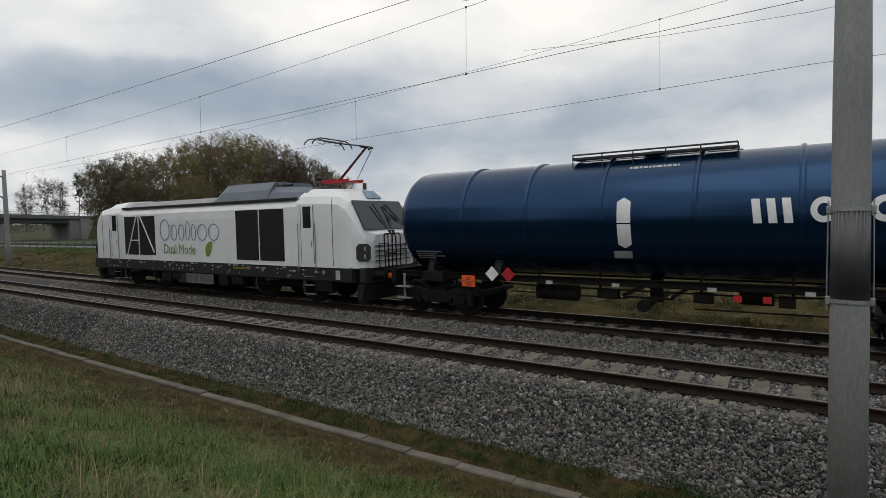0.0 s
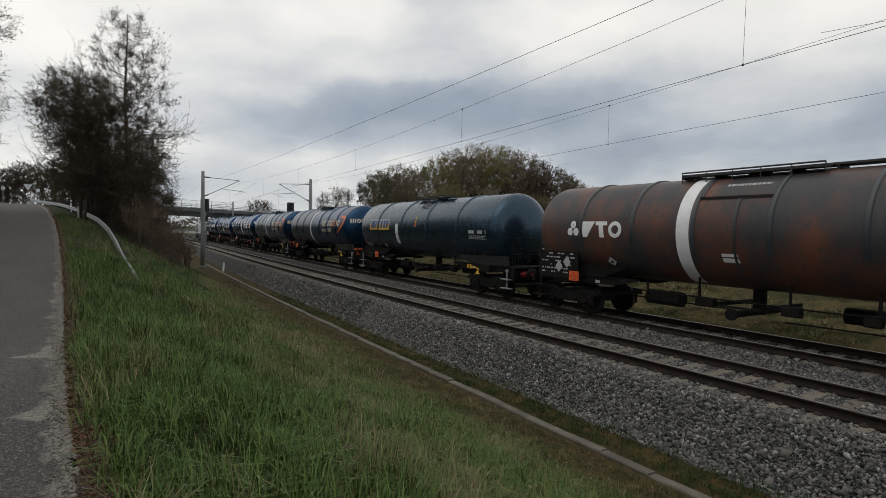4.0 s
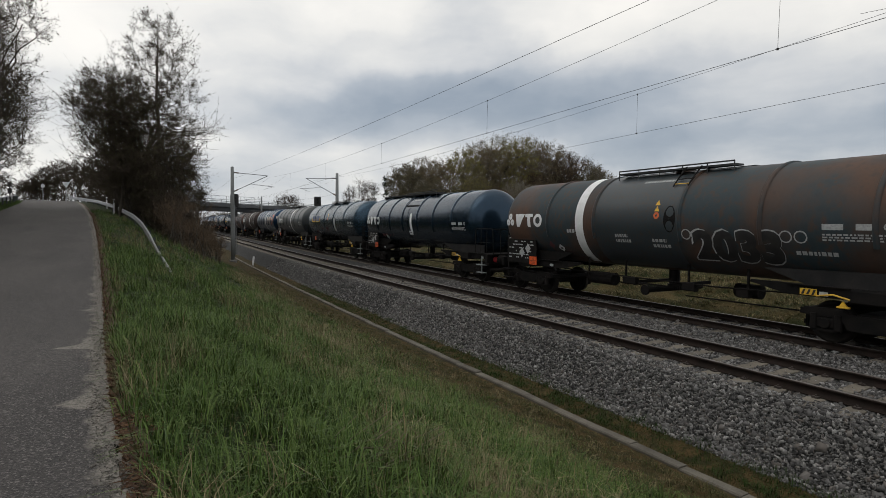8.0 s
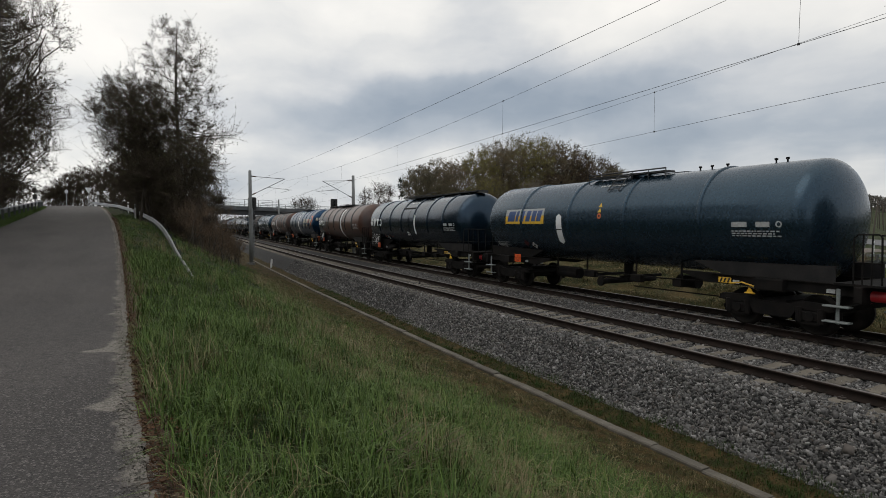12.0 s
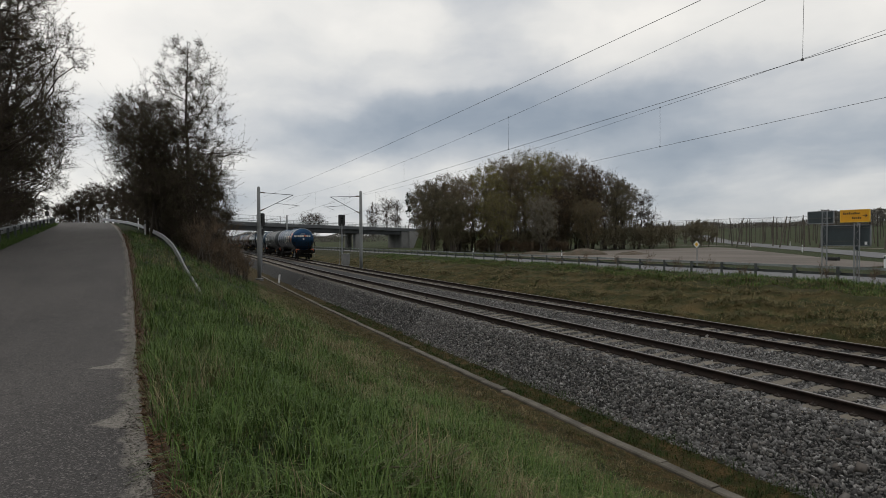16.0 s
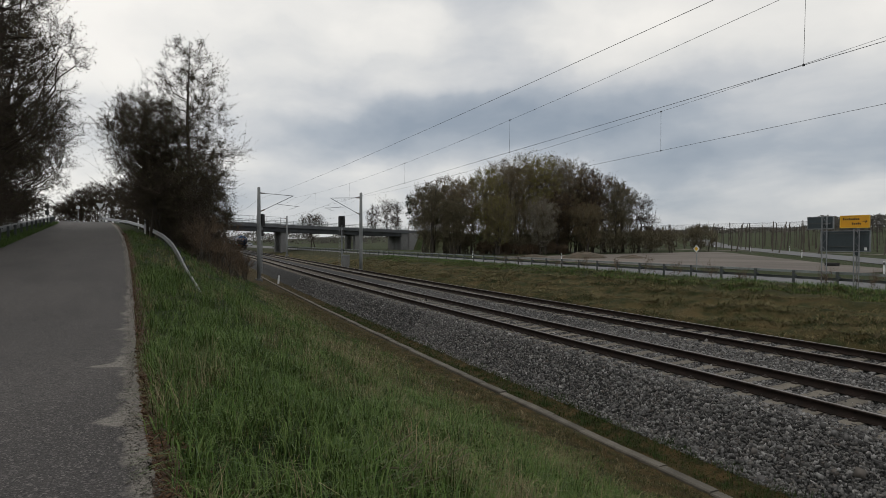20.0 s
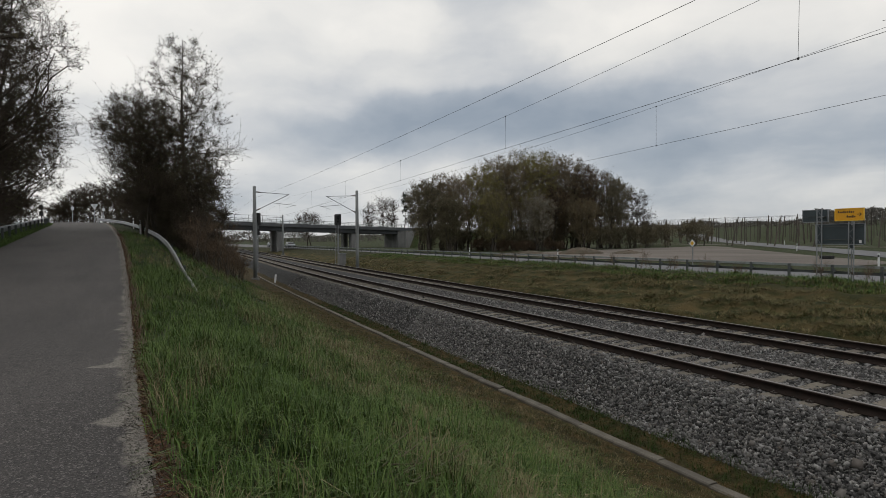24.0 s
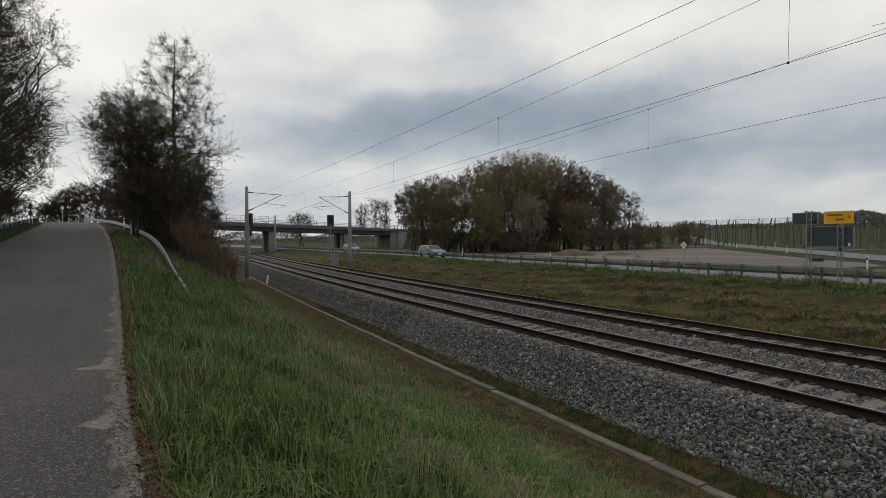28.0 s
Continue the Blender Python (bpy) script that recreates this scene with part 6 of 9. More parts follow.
bushes("undergrowth_shrub", "dark tangled undergrowth in the grove", [(31 + i * 2.15 + rs.uniform(-0.6, 0.6), 86 - i * 0.52 + rs.uniform(-1.5, 1.5), rs.uniform(3.4, 5.6), 2.2) for i in range(21)], 320, 44, "twig_pale", "bud_dark", 0.8, 0.04, 0.5, 8, 0.4, 0.07, trunk=0.05)
bushes("bramble_thicket", "red-brown bramble thicket below the bridge ramp", [(37.5 + i * 2.2, 80.5 - i * 0.7 + rs.uniform(-0.7, 0.7), rs.uniform(1.5, 2.4), 1.7) for i in range(7)], 350, 36, "twig_red", "bud_brown", 0.6, 0.035, 0.3, 12, 0.4, 0.06)
bushes("round_shrub", "rounded greyish shrub beside the side road", [(91, 81.5, 5.8, 4.3)], 370, 150, "twig_pale", "bud_dark", 0.7, 0.03, 0.5, 12, 0.4, 0.06)
bushes("thicket_shrub", "bare greyish thicket at the end of the grove", [(80.5, 84, 5.2, 2.6), (83.5, 86.5, 5.0, 2.6), (86.5, 88.5, 5.0, 2.8), (89.5, 92, 4.6, 2.6)], 380, 70, "twig_pale", "bud_white", 0.7, 0.035, 0.4, 12, 0.3, 0.07)
bushes("bank_shrub", "small brown twiggy bush on the bank", [(15.6, 40, 1.3, 0.7), (16.2, 39, 1.2, 0.6), (15.8, 27.2, 1.0, 0.5), (16.3, 22.8, 0.9, 0.5), (16.2, 14.6, 0.8, 0.45), (16.0, 12.6, 0.75, 0.5), (16.3, 18.6, 0.6, 0.4), (16.6, 25.2, 1.1, 0.5), (16.5, 31.0, 1.0, 0.6), (16.7, 34.5, 0.9, 0.5), (16.6, 20.8, 0.9, 0.45)], 400, 16, "twig_red", None, 0.25, 0.008, 0.8, 4, subs=4, trunk=0.012)

# distant woods along the horizon
rng = np.random.default_rng(21)
pos = []
for a0, a1, dist, h, n in ((24, 60, 420, 5, 9000), (60, 66, 360, 10, 4000), (66, 100, 330, 13, 9000), (2, 20, 420, 10, 6000), (-60, -8, 260, 16, 6000), (100, 175, 380, 14, 3000)):
    a = np.radians(rng.uniform(a0, a1, n))
    d = dist + rng.uniform(0, 50, n)
    x, y = np.sin(a) * d, np.cos(a) * d
    hh = h * (0.75 + 0.3 * np.sin(a * 23) * np.sin(a * 57 + 1))
    pos.append(np.stack([x, y, ground_z(x, y) + rng.uniform(0.0, 1, n) ** 0.7 * hh, rng.uniform(0.7, 1.7, n)], -1))
P = np.concatenate(pos)
v = rng.normal(0, 1, (len(P), 9, 3))
v = P[:, None, :3] + v * P[:, 3][:, None, None] * 0.27
me = quick_mesh("distant_woods", v.reshape(-1, 3), np.arange(len(P) * 9).reshape(-1, 3), "woods")
tagged(new("distant_woods", me), "bare distant woods along the horizon, haze in their colour", "woods", kind="stuff")

# ---- hop garden ----


def hop_poles():
    rng = np.random.default_rng(31)
    pole = Form().rod((0, 0, -0.4), (0, 0, 6.2), 0.13, 0.09, 8).mesh("pole")
    made = 0
    tops = []
    for i in range(14):
        for j in range(16):
            x, y = 92 + i * 8.0 + rng.uniform(-1, 1), 24 + j * 8.0 + rng.uniform(-1, 1)
            edge = i == 0 or j in (0, 15)
            tilt = rng.uniform(-3, 3) + (rng.choice([-16, 16]) if edge else 0)
            ob = part("hop_pole", pole, "pole_wood", at=pose(x, y, float(ground_z(x, y)), rng.uniform(-4, 4), tilt, 0))
            tagged(ob, "dark leaning wooden hop pole in a field", "pole", "hop poles")
            tops.append(ob.matrix_basis @ Vector((0, 0, 6.0)))
    w = Form()
    for i in range(14):
        for j in range(15):
            w.rod(tops[i * 16 + j], tops[i * 16 + j + 1], 0.015, n=4)
    for j in range(16):
        for i in range(13):
            w.rod(tops[i * 16 + j], tops[(i + 1) * 16 + j], 0.015, n=4)
    tagged(part("trellis_wires", w, "wire"), "thin wires between the hop poles", "wire", kind="stuff")


hop_poles()


def heap(x, y, rx, ry, h, seed):
    rng = np.random.default_rng(seed)
    f = Form()
    n, k = 18, 7
    pts, faces = [], []
    for j in range(k):
        t = j / (k - 1)
        for i in range(n):
            a = 2 * math.pi * i / n
            q = (1 - t) * (1 + rng.normal(0, 0.06))
            zz = h * (1 - (1 - t) ** 2) * (1 + rng.normal(0, 0.07)) if j else -0.2
            pts.append((math.cos(a) * q * rx, math.sin(a) * q * ry, zz))
    faces = [(j * n + i, j * n + (i + 1) % n, (j + 1) * n + (i + 1) % n, (j + 1) * n + i) for j in range(k - 1) for i in range(n)]
    tagged(part("soil_mound", f.add(pts, faces), "soil", at=pose(x, y, float(ground_z(x, y)))), "heap of brown soil beside the road", "soil heap", "soil heaps")


heap(40, 58, 3.8, 2.4, 0.85, 1)
heap(45.5, 55, 2.6, 1.8, 0.4, 2)
heap(36, 64, 2.4, 2.0, 0.4, 3)
f = Form().box(0, 0, 0.16, 0.6, 1.0, 0.3, bevel=0.05)
tagged(part("lot_block", f, "rubber", at=pose(44.5, 29.5, float(ground_z(44.5, 29.5)) + 0.04)), "low dark block lying on the gravel lot", "block")

# ---- grass ----


def blades(name, mat, label, spots, height, width, seed, lean=0.5, flop=0.1, simple=False):
    """Bent blades of two segments; spots: x, y, height factor."""
    rng = np.random.default_rng(seed)
    S = np.asarray(spots, float)
    n = len(S)
    z = rough_ground(S[:, 0], S[:, 1]) - 0.01
    h = height * S[:, 2] * rng.uniform(0.55, 1.3, n)
    a = rng.uniform(0, 6.283, n)
    w = width * rng.uniform(0.7, 1.3, n)
    b = rng.uniform(flop, 1.0, n) * lean
    side = np.stack([np.cos(a), np.sin(a), 0 * a], -1) * w[:, None] * 0.5
    out = np.stack([-np.sin(a), np.cos(a), 0 * a], -1)
    base = np.stack([S[:, 0], S[:, 1], z], -1)
    mid = base + out * (h * b * 0.35)[:, None] + np.array([0, 0, 1.0]) * (h * 0.6)[:, None]
    tip = base + out * (h * b * 1.0)[:, None] + np.array([0, 0, 1.0]) * (h * (1.0 - 0.35 * b))[:, None]
    if simple:
        v = np.stack([base - side, base + side, tip], 1).reshape(-1, 3)
        return tagged(new(name, quick_mesh(name, v, np.arange(n * 3).reshape(-1, 3), mat)), label, "grass", kind="stuff")
    v = np.stack([base - side, base + side, mid + side * 0.75, mid - side * 0.75, tip], 1).reshape(-1, 3)
    k = np.arange(n)[:, None, None] * 5
    t = (np.array([(0, 1, 2), (0, 2, 3), (3, 2, 4)])[None] + k).reshape(-1, 3)
    return tagged(new(name, quick_mesh(name, v, t, mat)), label, "grass", kind="stuff")


def verge_spots(n, y0, y1, seed, a=0.22, b=7.0, clump=0.0):
    rng = np.random.default_rng(seed)
    y = rng.uniform(y0, y1, n)
    e = np.interp(y, ROAD_Y, ROAD_X) + a
    right = -3.35 + track_bend(y)
    x = e + (right - e) * rng.uniform(0, 1, n) ** 1.05
    f = 0.62 + 0.5 * np.sin(x * 2.3 + 2 * np.sin(y * 0.9)) * np.sin(y * 1.3 + x * 0.7) + 0.3 * np.sin(x * 6 + y * 5)
    f = np.clip(f + 0.55, 0.3, 1.7)
    f *= np.clip(np.interp(x - right, [-7, -2.2, -0.9, 0], [1.0, 0.85, 0.45, 0.22]), 0.2, 1)
    return np.stack([x, y, f], -1)


def tufts(n, y0, y1, seed, per, a=0.15, spread=0.05):
    """Tussocks: several blades from one foot."""
    T = verge_spots(n, y0, y1, seed, a)
    rng = np.random.default_rng(seed + 50)
    S = np.repeat(T, per, 0)
    S[:, :2] += rng.normal(0, spread, (len(S), 2))
    S[:, 2] *= np.repeat(rng.uniform(0.55, 1.5, n), per)
    return S


def thin_by_kerb(S):
    """Fewer green tussocks on the mossy strip beside the kerb."""
    d = S[:, 0] - kerb_x(S[:, 1]) + 0.18 * np.sin(S[:, 1] * 2.3) + 0.12 * np.sin(S[:, 1] * 5.1 + 1)
    return S[np.random.default_rng(8).uniform(0, 1, len(S)) < np.interp(d, [-3.6, -2.4, -1.25, -0.85], [1.0, 0.6, 0.5, 0.03])]


blades("verge_grass", "grass", "green rough grass on the verge", thin_by_kerb(np.concatenate([tufts(6000, 1.2, 9, 1, 12), tufts(3400, 9, 20, 2, 11, 0.16, 0.06), tufts(1900, 20, 46, 3, 10, 0.18, 0.08), tufts(500, -6, 1.2, 4, 12)])), 0.20, 0.0072, 1, 1.35)
blades("verge_thatch", "straw_dull", "matted dry stems low in the verge grass", np.concatenate([verge_spots(9000, 1.2, 9, 57), verge_spots(6000, 9, 24, 58)]), 0.16, 0.006, 16, 2.0, simple=True)
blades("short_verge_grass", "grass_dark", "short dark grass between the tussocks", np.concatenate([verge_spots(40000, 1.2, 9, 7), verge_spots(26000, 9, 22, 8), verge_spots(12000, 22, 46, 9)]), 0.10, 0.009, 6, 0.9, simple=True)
d1 = tufts(2600, 1.2, 14, 5, 11); d2 = tufts(1500, 14, 40, 6, 10)
pick = lambda S: S[(np.sin(S[:, 0] * 1.9 + 1.7 * np.sin(S[:, 1] * 0.55)) * np.sin(S[:, 1] * 0.8 + S[:, 0] * 0.6) > 0.2) | (S[:, 0] > -5.4) & (np.sin(S[:, 1] * 1.3) > 0.1)]
blades("dry_verge_grass", "straw", "dry straw-coloured grass tufts on the verge", np.concatenate([pick(d1), pick(d2)]), 0.25, 0.005, 2, 1.2)
rng = np.random.default_rng(44)
def bank_spots(n, x0, x1, seed, cut):
    r = np.random.default_rng(seed)
    x, y = r.uniform(x0, x1, n), -2 + 74 * r.uniform(0, 1, n) ** 1.25
    f = np.sin(x * 1.9 + 1.6 * np.sin(y * 0.55)) * np.sin(y * 0.9 + x * 0.8) + 0.5 * np.sin(x * 4.3 + y * 2.7) * np.sin(y * 3.9 - x) + r.normal(0, 0.25, n)
    keep = f > cut
    return np.stack([x + track_bend(y) * (x < 9), y, np.clip(0.55 + 0.4 * f, 0.3, 1.3)], -1)[keep]


blades("bank_grass", "straw_dull", "matted dry grass on the far bank", bank_spots(110000, 6.9, 15.5, 44, -0.55), 0.26, 0.020, 3, 2.0, 0.25, True)
blades("bank_moss_grass", "moss_grass", "mossy green-brown grass on the far bank", bank_spots(120000, 6.9, 15.8, 45, -0.9), 0.19, 0.020, 7, 1.8, 0.2, True)
blades("bank_straw_grass", "straw", "bleached grass clumps on the far bank", bank_spots(70000, 7.2, 14.6, 47, 0.62), 0.30, 0.016, 12, 2.0, 0.3, True)
# Dark blades in patches put the shade of hollows into colour.
blades("bank_dark_grass", "grass_dark", "dark grass patches painting shaded hollows on the far bank", bank_spots(60000, 7.2, 15.4, 48, 0.66), 0.26, 0.020, 13, 1.6, 0.2, True)
blades("bank_green_grass", "grass", "green grass along the top of the far bank", bank_spots(46000, 13.0, 17.2, 46, -0.4), 0.30, 0.016, 4, 0.9)
n = 80000
yb = 0.5 + 40 * rng.uniform(0, 1, n) ** 1.7
xb = rng.normal(-3.8, 0.85, n)
xb = np.where(xb > -2.25, -2.25 - rng.uniform(0, 0.6, n), xb)
xb = np.where(np.abs(xb + 3.2) < 0.12, xb - 0.3, xb)
blades("kerb_grass", "moss_grass", "short mossy brown grass along the kerb", np.stack([xb + track_bend(yb), yb, 0.5 + 0.5 * np.abs(np.sin(xb * 4 + 3 * np.sin(yb)))], -1), 0.10, 0.008, 5, 1.5, simple=True)
n = 700
yb = np.repeat(0.5 + 32 * rng.uniform(0, 1, n) ** 1.4, 22) + rng.normal(0, 0.10, n * 22)
xb = np.repeat(rng.uniform(-2.85, -2.25, n), 22) + rng.normal(0, 0.07, n * 22)
blades("ballast_weed", "grass_dark", "dark weeds creeping into the foot of the ballast", np.stack([xb + track_bend(yb), yb, np.repeat(rng.uniform(0.4, 1.3, n), 22)], -1), 0.12, 0.009, 9, 1.5)
T = tufts(3600, 1.0, 30, 91, 9)
T = T[(T[:, 0] - track_bend(T[:, 1]) > -6.3) & (np.sin(T[:, 0] * 2.1 + np.sin(T[:, 1])) * np.sin(T[:, 1] * 1.3) > -0.35)]
blades("brown_verge_grass", "moss_grass", "olive-brown matted grass on the lower verge", T, 0.24, 0.008, 11, 1.6, 0.3)
n = 260
yb = 1.6 + 16 * rng.uniform(0, 1, n) ** 1.3
xb = np.interp(yb, [1.6, 5, 9, 18], [-7.3, -6.6, -6.0, -5.2]) + rng.normal(0, 0.7, n)
keep = np.sin(yb * 2.1 + xb * 1.7) > 0.15
yb, xb = np.repeat(yb[keep], 16), np.repeat(xb[keep], 16)
blades("straw_tuft", "straw", "bleached straw tufts on the lower slope", np.stack([xb + rng.normal(0, 0.07, len(xb)), yb + rng.normal(0, 0.07, len(yb)), 0.9 + 0 * yb], -1), 0.34, 0.006, 18, 1.7, 0.3)
n = 2300
yb = 1.0 + 34 * rng.uniform(0, 1, n) ** 1.4
xb = np.interp(yb, [1, 3, 4.8, 6.2, 9.2, 19, 30, 40], [-8.6, -8.2, -7.7, -7.5, -6.9, -6.6, -5.6, -5.0]) + rng.normal(0, 0.42, n)
keep = np.sin(yb * 1.15 + xb) > -0.25
yb, xb = np.repeat(yb[keep], 12), np.repeat(xb[keep], 12)
yb, xb = yb + rng.normal(0, 0.06, len(yb)), xb + rng.normal(0, 0.06, len(yb))
blades("straw_band", "straw", "band of dry straw-coloured grass across the slope", np.stack([xb, yb, 0.7 + 0 * yb], -1), 0.30, 0.005, 10, 1.5)
n = 16000
yb = rng.uniform(18, 62, n)
xb = np.interp(yb, ROAD_Y, ROAD_X) - LANE + 0.12 - np.abs(rng.normal(0, 0.6, n))
blades("far_verge_grass", "grass", "green grass on the far verge of the lane", np.stack([xb, yb, 0.9 + 0 * yb], -1), 0.30, 0.02, 8, 1.2)


def fallen_stalks():
    rng = np.random.default_rng(61)
    pile = thing("dead_stalk_pile", "tangle of dry fallen stalks in the grass", "dry stalks", at=pose(-8.92, 3.72, float(ground_z(-8.92, 3.72)) + 0.06))
    for _ in range(16):
        a, ln = rng.normal(0.5, 0.5), rng.uniform(0.25, 0.75)
        c = Vector((rng.normal(0, 0.18), rng.normal(0, 0.15), rng.uniform(0.05, 0.16)))
        d = Vector((math.cos(a), math.sin(a), rng.normal(0, 0.12))) * ln / 2
        part("stalk", Form().rod(c - d, c + d, 0.006, 0.003, 5), "twig_pale", pile)


fallen_stalks()

# ---- the train ----
TANK_R, TANK_Z, TANK_L = 1.48, 2.72, 15.0


def on_tank(y, s, o=0.006):
    """A place on the near flank: y along, s metres round the shell from its middle line."""
    a = s / TANK_R
    return (-(TANK_R + o) * math.cos(a), y, TANK_Z + (TANK_R + o) * math.sin(a))


def flank_rect(f, y0, y1, s0, s1, o=0.006, lean=0.0):
    k = max(1, int(abs(s1 - s0) / 0.12))
    pts = [on_tank(y + lean * (s0 + (s1 - s0) * i / k), s0 + (s1 - s0) * i / k, o) for i in range(k + 1) for y in (y0, y1)]
    return f.add(pts, [(2 * i, 2 * i + 1, 2 * i + 3, 2 * i + 2) for i in range(k)])


def flank_ring(f, y, s, ry, rs, t, o=0.006, n=20):
    pts = []
    for i in range(n):
        a = 2 * math.pi * i / n
        for q in (1.0, t):
            pts.append(on_tank(y + ry * q * math.cos(a), s + rs * q * math.sin(a), o))
    return f.add(pts, [(2 * i, 2 * i + 1, (2 * i + 3) % (2 * n), (2 * i + 2) % (2 * n)) for i in range(n)])


def flank_words(text, size, y, s, o=0.012, bold=0.0):
    """Lettering that reads from the near side; y is its left end."""
    v, q = words(text, size, "LEFT", bold)
    return Form().add([on_tank(y - a, s + b, o) for a, b, _ in v], q)


def mark_bars(f, y, s, rows, seed, size=0.045, o=0.006):
    """Rows of small dashes in place of stencilled data."""
    rng = random.Random(seed)
    for j, w in enumerate(rows):
        x = 0.0
        while x < w:
            d = rng.uniform(0.04, 0.12)
            flank_rect(f, y - x, y - min(x + d, w), s - j * size * 1.7, s - j * size * 1.7 + size, o)
            x += d + 0.03
    return f


def wheel_mesh():
    return Form().lathe([(-0.07, 0.0), (-0.07, 0.20), (-0.045, 0.30), (-0.045, 0.39), (-0.07, 0.41), (-0.07, 0.46), (0.055, 0.46), (0.055, 0.49), (0.075, 0.49), (0.075, 0.40), (0.03, 0.36), (0.03, 0.2), (0.06, 0.15), (0.06, 0.0)], 26, "x").mesh("wheel", True)


SHARED = {}


def shared(key, make):
    if key not in SHARED:
        SHARED[key] = make()
    return SHARED[key]


def bogie(parent, y):
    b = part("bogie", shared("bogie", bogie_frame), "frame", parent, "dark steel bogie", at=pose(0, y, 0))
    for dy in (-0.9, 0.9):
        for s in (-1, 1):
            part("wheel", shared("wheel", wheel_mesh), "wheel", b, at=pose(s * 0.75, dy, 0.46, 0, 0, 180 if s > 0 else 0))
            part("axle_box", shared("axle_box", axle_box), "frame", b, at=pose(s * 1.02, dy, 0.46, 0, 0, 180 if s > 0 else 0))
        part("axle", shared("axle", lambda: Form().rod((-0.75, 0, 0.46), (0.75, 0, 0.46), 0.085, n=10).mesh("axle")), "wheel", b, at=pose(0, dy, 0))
        part("brake_block", shared("brake", lambda: Form().box(-0.75, 0.53, 0.45, 0.10, 0.06, 0.34).box(0.75, 0.53, 0.45, 0.10, 0.06, 0.34).box(0, 0.56, 0.40, 1.6, 0.07, 0.10).mesh("brake_block")), "frame", b, at=pose(0, dy, 0))


def bogie_frame():
    f = Form()
    for s in (-1, 1):
        o = [(-1.45, 0.62), (-1.35, 0.78), (-0.65, 0.80), (-0.4, 0.70), (0.4, 0.70), (0.65, 0.80), (1.35, 0.78), (1.45, 0.62), (1.1, 0.60), (0.62, 0.62), (0.45, 0.36), (-0.45, 0.36), (-0.62, 0.62), (-1.1, 0.60)]
        f.extrude(o, "x", s * 0.96, s * 1.08)
        for dy in (-1.15, -0.65, 0.65, 1.15):
            f.rod((s * 1.05, dy, 0.32), (s * 1.05, dy, 0.66), 0.085, n=10)
    f.box(0, 0, 0.62, 2.0, 0.55, 0.26, bevel=0.05)
    for y in (-1.42, 1.42):
        f.box(0, y, 0.68, 2.0, 0.12, 0.12)
    return f.mesh("bogie")


def axle_box():
    f = Form().box(0.03, 0, 0, 0.20, 0.34, 0.28, bevel=0.05)
    f.lathe([(-0.12, 0.0), (-0.12, 0.11), (-0.06, 0.12), (0.0, 0.12)], 14, "x")
    f.box(0.02, 0, -0.16, 0.16, 0.62, 0.06)
    return f.mesh("axle_box")


def buffers(parent, y, d, mat="frame", half=6.9):
    """The buffers, hook and steps at one end; d: which way it faces."""
    for s in (-1, 1):
        b = part("buffer", shared("buffer" + mat, lambda: Form().lathe([(0, 0.0), (0, 0.16), (0.05, 0.16), (0.06, 0.12), (0.36, 0.115), (0.37, 0.09), (0.52, 0.09)], 18, "y").mesh("buffer", True)), mat, parent, at=pose(s * 0.875, y, 1.05, 0, 0, 0 if d > 0 else 180))
        part("buffer_head", shared("buffer_head", lambda: Form().lathe([(0.50, 0.09), (0.51, 0.22), (0.545, 0.225), (0.56, 0.15), (0.565, 0.0)], 20, "y").mesh("buffer_head", True)), "frame", b)
    h = part("drawgear", Form().box(0, y + d * 0.18, 1.02, 0.12, 0.45, 0.14).rod((0, y + d * 0.36, 1.0), (0, y + d * 0.40, 0.62), 0.03, n=6).rod((0.0, y + d * 0.40, 0.62), (0, y + d * 0.2, 0.55), 0.03, n=6), "frame", parent)
    hose = [(0.35, y, 0.98), (0.35, y + d * 0.3, 0.75), (0.3, y + d * 0.45, 0.62), (0.2, y + d * 0.5, 0.7)]
    part("brake_hose", Form().tube(hose, 0.025, 6), "rubber", h)


def steps(parent, y, mat="barrier"):
    for s in (-1, 1):
        st = part("step_hanger", Form().box(s * 1.28, y, 0.80, 0.03, 0.07, 0.78, bevel=0.008), mat, parent)
        for z in (0.46, 0.80):
            part("tread", Form().box(s * 1.30, y, z, 0.22, 0.52, 0.035, bevel=0.01), mat, st)


HALF = TANK_L / 2
VTG_HOOPS = (2.4, 4.38, 6.3, 8.25, 10.15, 12.1)
COMPANY_HOOPS = (2.35, 4.3, 6.1, 8.4, 10.15, 12.05)
